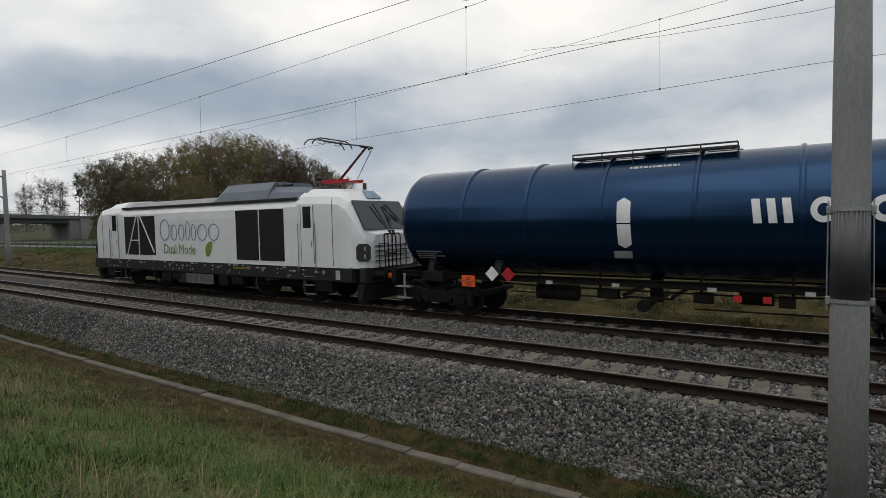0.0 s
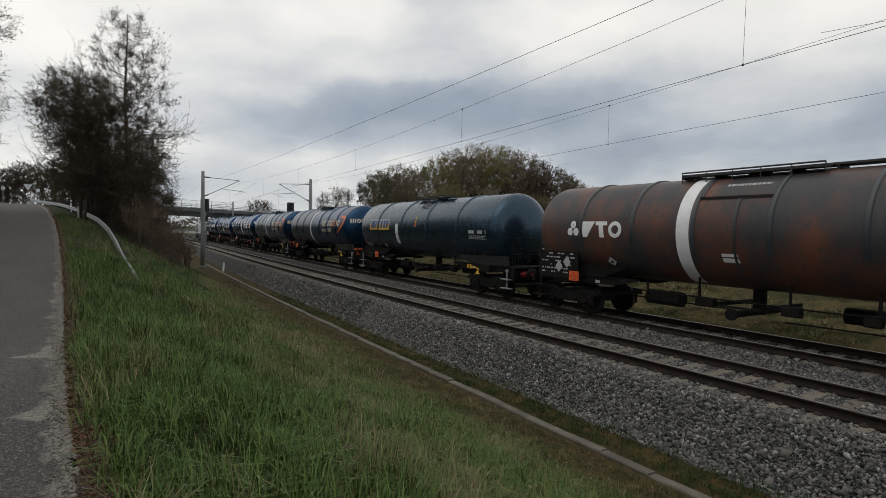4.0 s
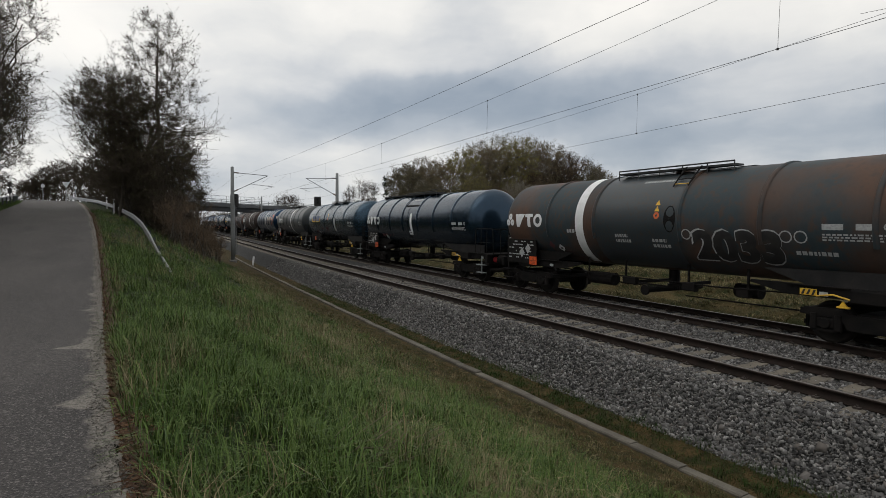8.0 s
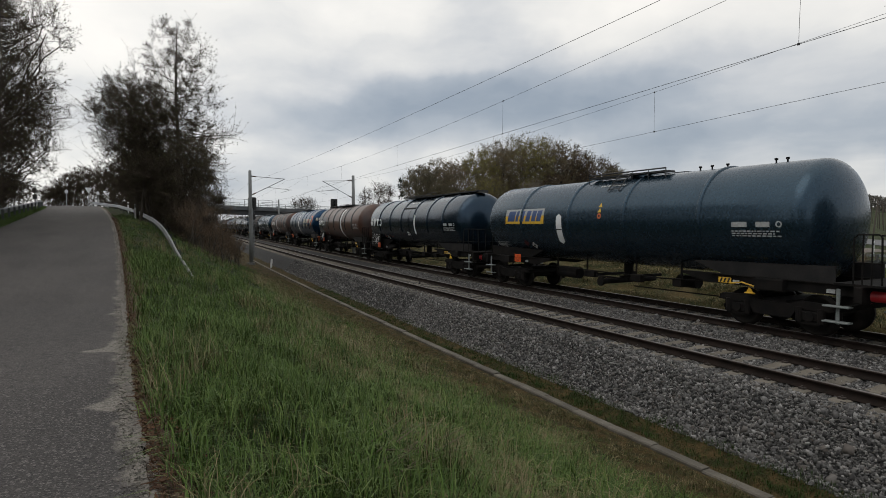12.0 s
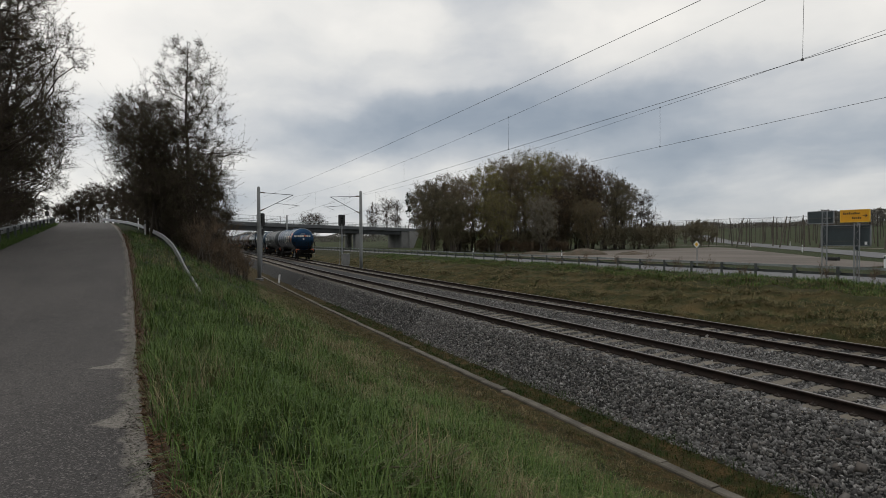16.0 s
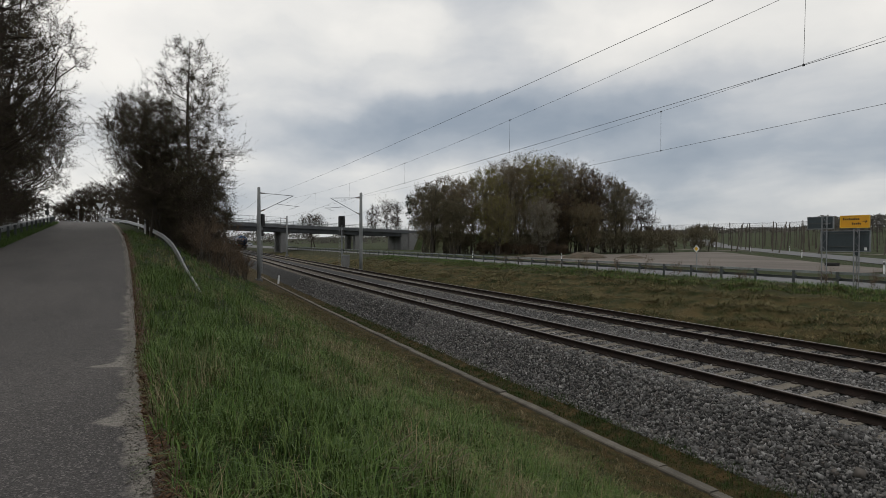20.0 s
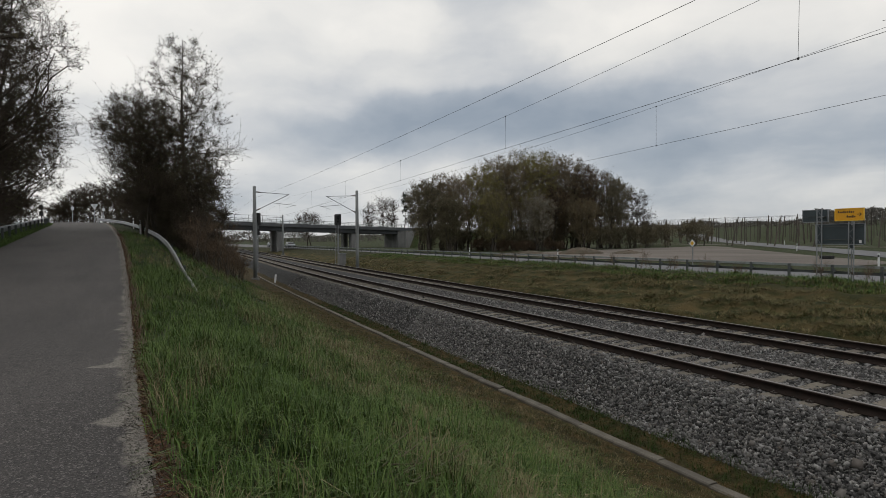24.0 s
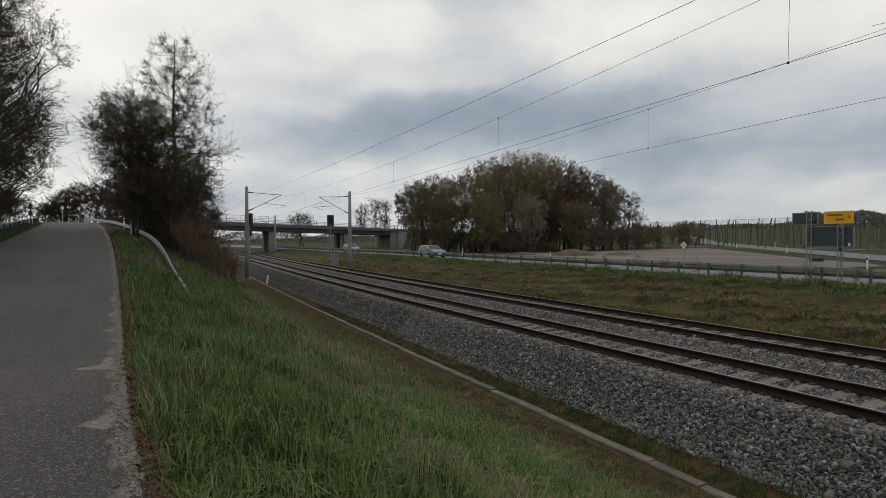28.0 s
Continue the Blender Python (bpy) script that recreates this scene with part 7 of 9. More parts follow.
# distances are metres behind the front end of the tank; mark: upright white mark, band: white band, logo: start of the company mark
STYLE = {
    "navy_first": dict(kind="navy", shell="navy", hoops=(2.5, 4.4, 6.35, 8.4, 10.35, 12.15), mark=6.9, walk=(5.4, 9.15), label="dark navy blue tank wagon with white company mark behind the engine"),
    "navy": dict(kind="navy", shell="navy", hoops=(2.5, 4.4, 6.35, 8.4, 10.35, 12.15), mark=7.75, tri=7.42, walk=(5.4, 9.2), ladder=6.1, label="dark navy blue tank wagon with white company mark"),
    "banded": dict(kind="banded", shell="worn_navy", hoops=COMPANY_HOOPS, band=6.3, walk=(5.6, 8.6), dull=(0.62, 6.1), label="dull navy tank wagon with white band and orange swoosh"),
    "banded_late": dict(kind="banded", shell="worn_navy", hoops=COMPANY_HOOPS, band=8.0, walk=(5.6, 9.2), label="navy tank wagon with white band beside cream company mark"),
    "millet": dict(kind="millet", shell="steel_tank", hoops=(2.95, 5.8, 8.45, 11.2), mark=5.3, tri=7.4, walk=(6.0, 9.4), ladder=7.7, label="steel blue-grey tank wagon with yellow company plate"),
    "millet_late": dict(kind="millet", shell="steel_tank", hoops=(2.95, 5.8, 8.45, 11.2), mark=8.8, tri=6.95, walk=(5.4, 9.3), ladder=6.3, label="steel blue-grey tank wagon with yellow plate and faded red spots"),
    "dark": dict(kind="dark", shell="anthracite", hoops=VTG_HOOPS, mark=7.5, logo=0.6, hatch=7.0, spine=(0.9, 8.6), label="glossy blue-black tank wagon with white company mark"),
    "dark_long": dict(kind="dark", shell="steel_tank", hoops=VTG_HOOPS, mark=5.9, logo=1.78, hatch=7.45, spine=(5.0, 14.0), label="blue-grey tank wagon with a long roof walkway"),
    "dark_late": dict(kind="dark", shell="anthracite", hoops=VTG_HOOPS, mark=8.35, logo=0.6, hatch=7.45, spine=(5.6, 14.0), label="glossy blue-black tank wagon with company mark and roof rail"),
    "slate": dict(kind="slate", shell="slate", hoops=VTG_HOOPS, band=8.53, logo=1.76, hatch=7.2, spine=(0.9, 8.8), stain=(1.0, 7.0), label="slate grey tank wagon with white band and faded patches"),
    "slate_late": dict(kind="slate", shell="slate", hoops=VTG_HOOPS, band=6.04, logo=1.77, hatch=7.54, spine=(5.2, 14.0), label="slate grey tank wagon with white band and roof rail"),
    "rusty": dict(kind="rusty", shell="rust_red", hoops=VTG_HOOPS, band=6.02, logo=1.79, hatch=7.42, spine=(5.2, 14.0), hoop_mat="slate", label="rust-streaked tank wagon with white band"),
    "graffiti": dict(kind="graffiti", shell="rusty", hoops=(2.96, 5.29, 8.57, 10.82, 13.2), band=4.63, logo=0.44, tri=7.8, walk=(5.6, 9.6), ladder=8.35, repaint=((5.35, 8.5, "slate"),), label="rusty grey tank wagon with white band and sprayed figures"),
    "brown": dict(kind="brown", shell="brown", hoops=(1.98, 4.22, 6.2, 8.21, 9.86, 11.87), band=8.64, logo=0.65, spine=(0.6, 8.6), hoop_mat="slate", repaint=((0.62, 1.9, "slate"),), label="red-brown tank wagon with pale hoops and grey end"),
    "umber": dict(kind="brown", shell="umber", hoops=(2.4, 4.3, 6.2, 8.09, 9.9, 11.75, 13.8), band=8.6, logo=0.85, spine=(0.6, 8.6), hoop_mat="umber", label="dark brown tank wagon with grey company panel"),
}


def shell_band(tank, name, b0, b1, s0, s1, mat, label="", o=0.004):
    """A painted stretch of the shell."""
    k = max(2, int((s1 - s0) / 0.1))
    pts = [on_tank(HALF - b, s0 + (s1 - s0) * i / k, o) for i in range(k + 1) for b in (b0, b1)]
    ob = part(name, Form().add(pts, [(2 * i, 2 * i + 1, 2 * i + 3, 2 * i + 2) for i in range(k)]), mat, tank, label, smooth=True)
    return ob


def end_railing(w, d, y_in, y_out):
    """Tubular railing round an end platform; d: which way it faces."""
    pts = [(-1.22, y_in, 1.30), (-1.22, y_in, 2.30), (-1.22, y_in + d * 0.08, 2.38), (-1.22, y_out - d * 0.06, 2.38), (-1.22, y_out, 2.32), (-1.18, y_out, 1.30)]
    rail = part("end_railing", Form().tube(pts, 0.021, 6), "frame", w, "dark tubular end railing")
    part("middle_rail", Form().tube([(-1.22, y_in, 1.78), (-1.22, y_out, 1.78)], 0.016, 6), "frame", rail)
    part("end_rail", Form().tube([(-1.22, y_out, 2.36), (-0.5, y_out, 2.38), (-0.42, y_out, 2.30), (-0.42, y_out, 1.30)], 0.020, 6), "frame", rail)
    part("end_rail", Form().tube([(1.22, y_out, 1.30), (1.22, y_out, 2.36), (0.5, y_out, 2.38), (0.42, y_out, 2.30), (0.42, y_out, 1.30)], 0.020, 6), "frame", rail)
    part("end_rail", Form().tube([(1.22, y_out, 2.36), (1.22, y_in, 2.38), (1.22, y_in, 1.30)], 0.020, 6), "frame", rail)
    for x, y in ((-0.82, y_out), (0.82, y_out), (-1.22, (y_in * 2 + y_out) / 3), (-1.22, (y_in + y_out * 2) / 3)):
        part("rail_post", Form().rod((x, y, 1.30), (x, y, 2.38), 0.017, n=6), "frame", rail)
    for k in (-0.62, 0.62):
        part("cross_rail", Form().tube([(k - 0.58, y_out, 1.78), (k + 0.58 * (1 if k < 0 else 1), y_out, 1.78)], 0.015, 6), "frame", rail)


def tank_wagon(style):
    S = STYLE[style]
    kind = S["kind"]
    w = thing("tank_wagon", S["label"], "tank wagon", "tank wagons")
    h = HALF
    at = lambda back: h - back
    rear = 14.3
    plain = kind in ("navy", "millet")
    dome = [(0.62 * (1 - math.cos(a)), TANK_R * math.sin(a)) for a in np.linspace(0, math.pi / 2, 11)]
    prof = [(at(rear) + y, r) for y, r in dome] + [(at(rear) + 0.62 + (rear - 1.24) * i / 6, TANK_R) for i in range(1, 6)] + [(h - y, r) for y, r in reversed(dome)]
    tank = part("tank", shared("tank", lambda: Form().lathe(prof, 64, "y", (0, 0, TANK_Z)).mesh("tank", True)).copy(), S["shell"], w, smooth=True)
    tank.data.materials.clear(); tank.data.materials.append(M[S["shell"]])
    for b in S["hoops"]:
        y, r = at(b), TANK_R
        ring = Form().lathe([(y - 0.06, r - 0.01), (y - 0.05, r + 0.030), (y - 0.02, r + 0.042), (y + 0.02, r + 0.042), (y + 0.05, r + 0.030), (y + 0.06, r - 0.01)], 44, "y", (0, 0, TANK_Z), (-22, 202))
        hm = S.get("hoop_mat", S["shell"])
        part("hoop", ring, hm, tank, "pale grey hoop" if hm == "slate" and S["shell"] != "slate" else "", smooth=True)
    for b0, b1, mat in S.get("repaint", ()):
        shell_band(tank, "repainted_section", b0, b1, -1.75, 2.9, mat, "grey repainted section")
    if "dull" in S:
        shell_band(tank, "dull_section", *S["dull"], -1.75, 2.9, "dull_navy", "duller section of the shell")
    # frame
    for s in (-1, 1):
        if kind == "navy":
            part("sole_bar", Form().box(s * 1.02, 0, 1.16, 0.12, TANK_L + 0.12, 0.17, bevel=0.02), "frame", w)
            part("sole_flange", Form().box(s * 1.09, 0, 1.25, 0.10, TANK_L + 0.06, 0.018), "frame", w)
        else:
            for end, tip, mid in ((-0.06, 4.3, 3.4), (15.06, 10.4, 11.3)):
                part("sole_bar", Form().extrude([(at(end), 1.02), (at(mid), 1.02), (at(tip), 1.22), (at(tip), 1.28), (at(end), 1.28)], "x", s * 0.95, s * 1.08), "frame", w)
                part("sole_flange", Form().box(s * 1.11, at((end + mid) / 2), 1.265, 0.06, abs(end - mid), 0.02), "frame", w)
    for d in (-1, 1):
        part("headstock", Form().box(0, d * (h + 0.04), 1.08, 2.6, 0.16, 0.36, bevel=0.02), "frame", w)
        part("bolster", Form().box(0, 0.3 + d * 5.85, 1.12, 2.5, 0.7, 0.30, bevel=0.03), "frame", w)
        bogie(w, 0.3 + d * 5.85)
        steps(w, d * 7.15, "frame" if d > 0 and not plain else "barrier")
    orange = kind in ("navy", "banded")
    buffers(w, h + 0.06, 1, "orange" if kind == "navy" else "red")
    buffers(w, -h - 0.06, -1, "orange" if kind == "navy" else "red")
    if kind == "navy":
        # saddles with flared webs, painted like the shell
        for b in (1.2, 3.4, 10.9, 13.4):
            sad = [(-1.12, 1.22), (-1.08, 1.42), (-0.98, 1.64), (-0.86, 1.84), (0.86, 1.84), (0.98, 1.64), (1.08, 1.42), (1.12, 1.22)]
            part("saddle", Form().extrude(sad, "y", at(b) - 0.10, at(b) + 0.10), "cradle", w)
            for s in (-1, 1):
                fl = [(at(b) - 0.34, 1.25), (at(b) - 0.14, 1.33), (at(b) - 0.07, 1.58), (at(b) + 0.07, 1.58), (at(b) + 0.14, 1.33), (at(b) + 0.34, 1.25)]
                part("saddle_web", Form().extrude(fl, "x", s * 0.98, s * 1.02), S["shell"], w)
    else:
        # Front plates are near-black: shade beneath the tank put into their colour.
        for tip, near, low, far, mat in ((3.9, 3.2, 2.9, 0.1, "frame"), (10.7, 11.5, 11.9, 14.45, "cradle")):
            for s in (-1, 1):
                o = [(at(tip), 1.60), (at(near), 1.34), (at(low), 1.20), (at(far), 1.20), (at(far), 1.66)]
                part("cradle", Form().extrude(o, "x", s * 1.005, s * 1.05), mat, w, "dark grey steel cradle plate under the tank end")
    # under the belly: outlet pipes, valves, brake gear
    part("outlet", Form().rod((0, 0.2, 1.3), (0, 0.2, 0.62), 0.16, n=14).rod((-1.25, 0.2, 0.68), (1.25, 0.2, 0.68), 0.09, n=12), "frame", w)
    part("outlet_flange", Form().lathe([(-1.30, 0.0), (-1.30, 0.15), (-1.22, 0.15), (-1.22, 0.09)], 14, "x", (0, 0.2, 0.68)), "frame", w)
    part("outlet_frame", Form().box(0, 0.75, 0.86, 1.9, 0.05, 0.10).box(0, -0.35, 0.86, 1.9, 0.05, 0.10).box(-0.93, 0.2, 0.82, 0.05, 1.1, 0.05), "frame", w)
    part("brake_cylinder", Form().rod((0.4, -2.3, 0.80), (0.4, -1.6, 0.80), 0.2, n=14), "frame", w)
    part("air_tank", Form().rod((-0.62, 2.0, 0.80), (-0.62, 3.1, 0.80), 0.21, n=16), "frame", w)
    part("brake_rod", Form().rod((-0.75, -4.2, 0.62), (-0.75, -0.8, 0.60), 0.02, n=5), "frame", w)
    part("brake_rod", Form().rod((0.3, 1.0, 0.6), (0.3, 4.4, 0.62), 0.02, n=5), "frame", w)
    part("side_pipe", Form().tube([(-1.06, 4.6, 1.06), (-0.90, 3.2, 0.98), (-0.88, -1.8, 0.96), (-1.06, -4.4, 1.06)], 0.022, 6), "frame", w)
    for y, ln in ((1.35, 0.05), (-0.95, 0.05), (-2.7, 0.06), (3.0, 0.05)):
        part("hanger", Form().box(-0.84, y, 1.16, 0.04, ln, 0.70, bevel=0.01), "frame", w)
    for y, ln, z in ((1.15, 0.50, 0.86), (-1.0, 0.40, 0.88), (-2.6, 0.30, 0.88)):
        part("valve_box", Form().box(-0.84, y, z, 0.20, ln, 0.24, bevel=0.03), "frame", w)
    for y in (-1.2, 0.9, 2.6, -3.0) if kind == "navy" else (6.6, 4.7, -4.6, -6.9):
        part("data_plate", Form().box(-1.095, y, 1.10, 0.012, 0.18, 0.09), "grey_text", w)
    if kind == "navy":
        for y in (0.2, -0.35):
            part("warning_plate", Form().box(-1.10, y - 1.9, 0.93, 0.012, 0.16, 0.14), "red", w, "small red and white plate")
    # walkway and hatch on top
    top = TANK_Z + TANK_R
    wa, wb = S["walk"] if "walk" in S else (5.4, 9.0)
    wy, ln = at((wa + wb) / 2), wb - wa
    walk_part = part("walkway", Form().box(-0.45, wy, top + 0.04, 0.38, ln, 0.05).box(0.45, wy, top + 0.04, 0.38, ln, 0.05).box(0.0, wy + ln / 2, top + 0.04, 1.25, 0.06, 0.06), "roof_steel", w, "dark metal walkway")
    part("manhole", Form().lathe([(top - 0.1, 0.28), (top + 0.10, 0.28), (top + 0.13, 0.2), (top + 0.13, 0)], 18, "z", (0, wy, 0)), S["shell"], tank)
    f = Form()
    f.rod((-0.66, wy - ln / 2, top + 0.13), (-0.66, wy + ln / 2, top + 0.13), 0.022, n=6)
    for i in range(6):
        y = wy - ln / 2 + ln * i / 5
        f.rod((-0.66, y, top - 0.18), (-0.66, y, top + 0.13), 0.016, n=5)
    part("handrail", f, "roof_steel", walk_part)
    if "ladder" in S:
        yl = at(S["ladder"])
        lm = "roof_steel" if kind != "graffiti" else "frame"
        for e in (-0.24, 0.24):
            part("roof_ladder", Form().tube([(-0.60, yl + e, top + 0.08), (-0.86, yl + e, top - 0.16), (-1.12, yl + e, top - 0.44), (-1.16, yl + e, top - 0.50)], 0.02, 6), lm, walk_part)
        for i in range(4):
            t = 0.1 + i * 0.27
            part("rung", Form().rod((-0.60 - 0.56 * t, yl - 0.24, top + 0.06 - 0.54 * t), (-0.60 - 0.56 * t, yl + 0.24, top + 0.06 - 0.54 * t), 0.015, n=5), lm if i < 3 or kind != "graffiti" else "yellow", walk_part)
    if "spine" in S:
        s0, s1 = S["spine"]
        part("spine_rail", Form().box(-0.10, at((s0 + s1) / 2), top + 0.09, 0.55, s1 - s0, 0.05), "roof_steel", walk_part, "long roof catwalk")
        n = int((s1 - s0) / 0.95)
        for i in range(n + 1):
            part("spine_foot", Form().box(-0.10, at(s0 + (s1 - s0) * i / n), top + 0.03, 0.5, 0.05, 0.09), "roof_steel", walk_part)
        if kind in ("dark", "slate"):
            part("hoop_rail", Form().tube([(-0.45, at(7.9), top + 0.02), (-0.5, at(8.1), top + 0.24), (-0.5, at(9.2), top + 0.24), (-0.45, at(9.4), top + 0.02)], 0.018, 6), "roof_steel", walk_part)
    if kind == "banded":
        part("hoop_rail", Form().tube([(-0.55, at(8.3), top - 0.02), (-0.6, at(8.5), top + 0.20), (-0.6, at(9.4), top + 0.18), (-0.62, at(9.6), top - 0.05)], 0.018, 6), "roof_steel", walk_part)
    if kind == "millet":
        for b in (3.6, 10.1, 10.5, 11.0, 12.4, 12.7):
            part("top_valve", Form().rod((0, at(b), top - 0.02), (0, at(b), top + 0.13), 0.022, n=8).rod((0, at(b), top + 0.08), (0, at(b), top + 0.13), 0.045, n=8), "frame", tank)
    # end platforms with railings
    part("end_platform", Form().box(0, -h - 0.02, 1.29, 2.5, 0.95, 0.05), "frame", w)
    end_railing(w, -1, at(14.0) if not plain else at(14.9), -h - 0.42)
    if kind in ("navy", "banded"):
        part("front_platform", Form().box(0, h + 0.18, 1.29, 2.5, 0.5, 0.05), "frame", w)
        end_railing(w, 1, h + 0.0, h + 0.46)
    if kind == "banded":
        for s in (-1, 1):
            for d in (-1, 1):
                y = d * (h + 0.1)
                f = Form().box(s * 0.95, y, 1.40, 0.42, 0.34, 0.09, bevel=0.02)
                f.box(s * 1.10, y - d * 0.14, 1.18, 0.10, 0.10, 0.52, turn=(d * 24, 0, 0)).box(s * 1.10, y + d * 0.16, 1.22, 0.10, 0.08, 0.40)
                part("crash_strut", f, "orange", w, "orange impact strut")
    # lever on the sole bar near the rear bogie
    lev = "yellow" if kind != "navy" else "orange"
    part("changeover_lever", Form().tube([(-1.20, at(12.0), 1.06), (-1.22, at(12.35), 1.12), (-1.22, at(12.7), 1.04), (-1.22, at(13.2), 1.06)], 0.020, 6), lev, w, "yellow brake lever")
    if kind != "navy":
        sign = part("lever_plate", Form().box(-1.10, at(11.78), 1.12, 0.02, 0.36, 0.15, bevel=0.01), lev, w, "yellow and black striped lever plate")
        for i in range(3):
            part("stripe", Form().add([(-1.112, at(11.63 + i * 0.11), 1.06), (-1.112, at(11.68 + i * 0.11), 1.06), (-1.112, at(11.73 + i * 0.11), 1.18), (-1.112, at(11.68 + i * 0.11), 1.18)], [(0, 1, 2, 3)]), "black", sign)
    part("lever_weight", Form().extrude([(at(12.55), 1.00), (at(12.48), 0.88), (at(12.64), 0.88)], "x", -1.24, -1.18).box(-1.21, at(12.56), 0.865, 0.08, 0.24, 0.04, bevel=0.015), lev, w)
    hz = {"navy": (2.62, 1.06), "banded": (2.05, 1.24), "millet": (2.5, 1.22)}.get(kind, (2.0, 1.22))
    hy = at(hz[0])
    plate = part("hazard_plate", Form().box(-1.34, hy, hz[1], 0.02, 0.42, 0.31), "hazard", w, "orange hazard plate with black figures")
    f = Form().box(-1.353, hy, hz[1], 0.004, 0.40, 0.014)
    for text, dz in (("30", 0.025), ("1202", -0.125)):
        v, q = words(text, 0.135)
        f.add([(-1.3535, hy - a, hz[1] + dz + b) for a, b, _ in v], q)
    part("hazard_number", f, "black", plate, "black figures")
    part("plate_bracket", Form().box(-1.24, hy, hz[1], 0.18, 0.30, 0.05), "frame", plate)
    marks(S, kind, w, tank, at)
    return w


def slanted(f, b0, b1, s0, s1, lean=0.0, o=0.010):
    """A solid slanted block on the flank between two distances from the front."""
    return flank_rect(f, HALF - b0, HALF - b1, s0, s1, o, lean)


def company_shapes(tank, mat, rows, s0, s1, ring_at, ring_r):
    """Plain shapes of the size and spacing of the company's mark: bars, rings and one orange ring."""
    c, r = (s0 + s1) / 2, (s1 - s0) / 2
    b0, b1 = rows[0]
    wdt = (b1 - b0) / 3.2
    for i in range(3):
        y = b0 + wdt * i * 1.1
        part("mark_bar", slanted(Form(), y, y + wdt * 0.62, s0, s1, 0.10), mat, tank)
    for b0, b1 in rows[1:]:
        part("mark_ring", flank_ring(Form(), HALF - (b0 + b1) / 2, c, (b1 - b0) / 2, r, 0.50, 0.010), mat, tank)
    part("company_ring", flank_ring(Form(), HALF - ring_at, c, ring_r, r * 1.06, 0.48, 0.010), "orange", tank, "orange ring in the company mark")


def marks(S, kind, w, tank, at):
    """Bands, company marks as plain shapes, and stencilled data."""
    if "mark" in S:
        b = S["mark"]
        s0, s1 = {"navy": (-0.74, 0.47), "dark": (-0.72, 0.46), "millet": (-0.88, 0.27)}[kind]
        f, c, y = Form(), (s0 + s1) / 2, at(b)
        wd = 0.155 if kind != "dark" else 0.125
        flank_rect(f, y - wd, y + wd, s0 + 0.1, c - 0.015)
        flank_rect(f, y - wd, y + wd, c + (0.015 if kind != "dark" else -0.015), s1 - 0.1)
        f.add([on_tank(y - wd, s1 - 0.1), on_tank(y + wd, s1 - 0.1), on_tank(y, s1)], [(0, 1, 2)])
        f.add([on_tank(y - wd, s0 + 0.1), on_tank(y + wd, s0 + 0.1), on_tank(y, s0)], [(0, 1, 2)])
        part("level_mark", f, "white", tank, "white vertical mark")
        if kind == "navy":
            part("handling_plate", flank_rect(Form(), y + 0.20, y - 0.22, -1.04, -0.82, lean=-0.1), "grey_text", tank, "pale handling plate")
    if "band" in S:
        lo, hi = (-1.75, 2.3) if S["shell"] != "brown" else (-1.5, 1.35)
        shell_band(tank, "band", S["band"] - 0.19, S["band"] + 0.19, lo, hi, "white", "white band round the shell", 0.008)
    if kind == "navy":
        company_shapes(tank, "white", ((9.5, 10.28), (10.48, 10.92), (10.98, 11.35), (11.40, 11.87), (12.76, 13.18), (13.22, 13.65)), -0.17, 0.33, 12.43, 0.28)
    if kind == "banded":
        company_shapes(tank, "cream", ((9.15, 10.0), (10.1, 10.52), (10.57, 10.9), (10.95, 11.32), (11.92, 12.3), (12.38, 12.84)), 0.07, 0.50, 11.62, 0.26)
        part("type_lettering", flank_words("tank car 3000", 0.37, at(9.1), -0.29, bold=0.008), "cream", tank, "small cream lettering")
        n, f = 28, Form()
        pts = []
        for i in range(n):
            t = i / (n - 1)
            y = at(12.62 * (1 - t) ** 2 + 14.75 * 2 * t * (1 - t) + 12.2 * t * t)
            c = 0.74 * (1 - t) ** 2 + 0.86 * 2 * t * (1 - t) - 0.47 * t * t
            dy, dc = -(2 * (1 - t) * 2.13 - 2 * t * 2.55), 2 * (1 - t) * 0.12 - 2 * t * 1.33
            ln, wd = math.hypot(dy, dc), 0.12 * math.sin(math.pi * min(1, 0.10 + 0.90 * t)) ** 0.7 + 0.005
            pts += [on_tank(y - dc / ln * wd, c + dy / ln * wd, 0.009), on_tank(y + dc / ln * wd, c - dy / ln * wd, 0.009)]
        f.add(pts, [(2 * i, 2 * i + 1, 2 * i + 3, 2 * i + 2) for i in range(n - 1)])
        part("swoosh", f, "orange", tank, "orange curved swoosh")
    if kind in ("navy", "banded"):
        # company mark across the rear end
        back, mat = at(14.3), "white" if kind == "navy" else "cream"
        def on_end(x, z):
            rr = min(1.0, math.hypot(x, z - TANK_Z) / TANK_R)
            return (x, back + 0.62 * (1 - math.sqrt(1 - rr * rr)) - 0.008, z)
        z0 = TANK_Z + 0.32
        for i in range(3):
            x = -1.16 + i * 0.13
            part("end_mark_bar", Form().add([on_end(x, z0), on_end(x + 0.08, z0), on_end(x + 0.11, z0 + 0.27), on_end(x + 0.03, z0 + 0.27)], [(0, 1, 2, 3)]), mat, tank)
        for x in (-0.63, -0.35, -0.08, 0.24, 0.52, 0.80):
            pts = []
            for i in range(16):
                a = 2 * math.pi * i / 16
                for q in (1.0, 0.45):
                    pts.append(on_end(x + 0.125 * q * math.cos(a), z0 + 0.135 + 0.135 * q * math.sin(a)))
            part("end_mark_ring", Form().add(pts, [(2 * i, 2 * i + 1, (2 * i + 3) % 32, (2 * i + 2) % 32) for i in range(16)]), "orange" if x == 0.24 else mat, tank)
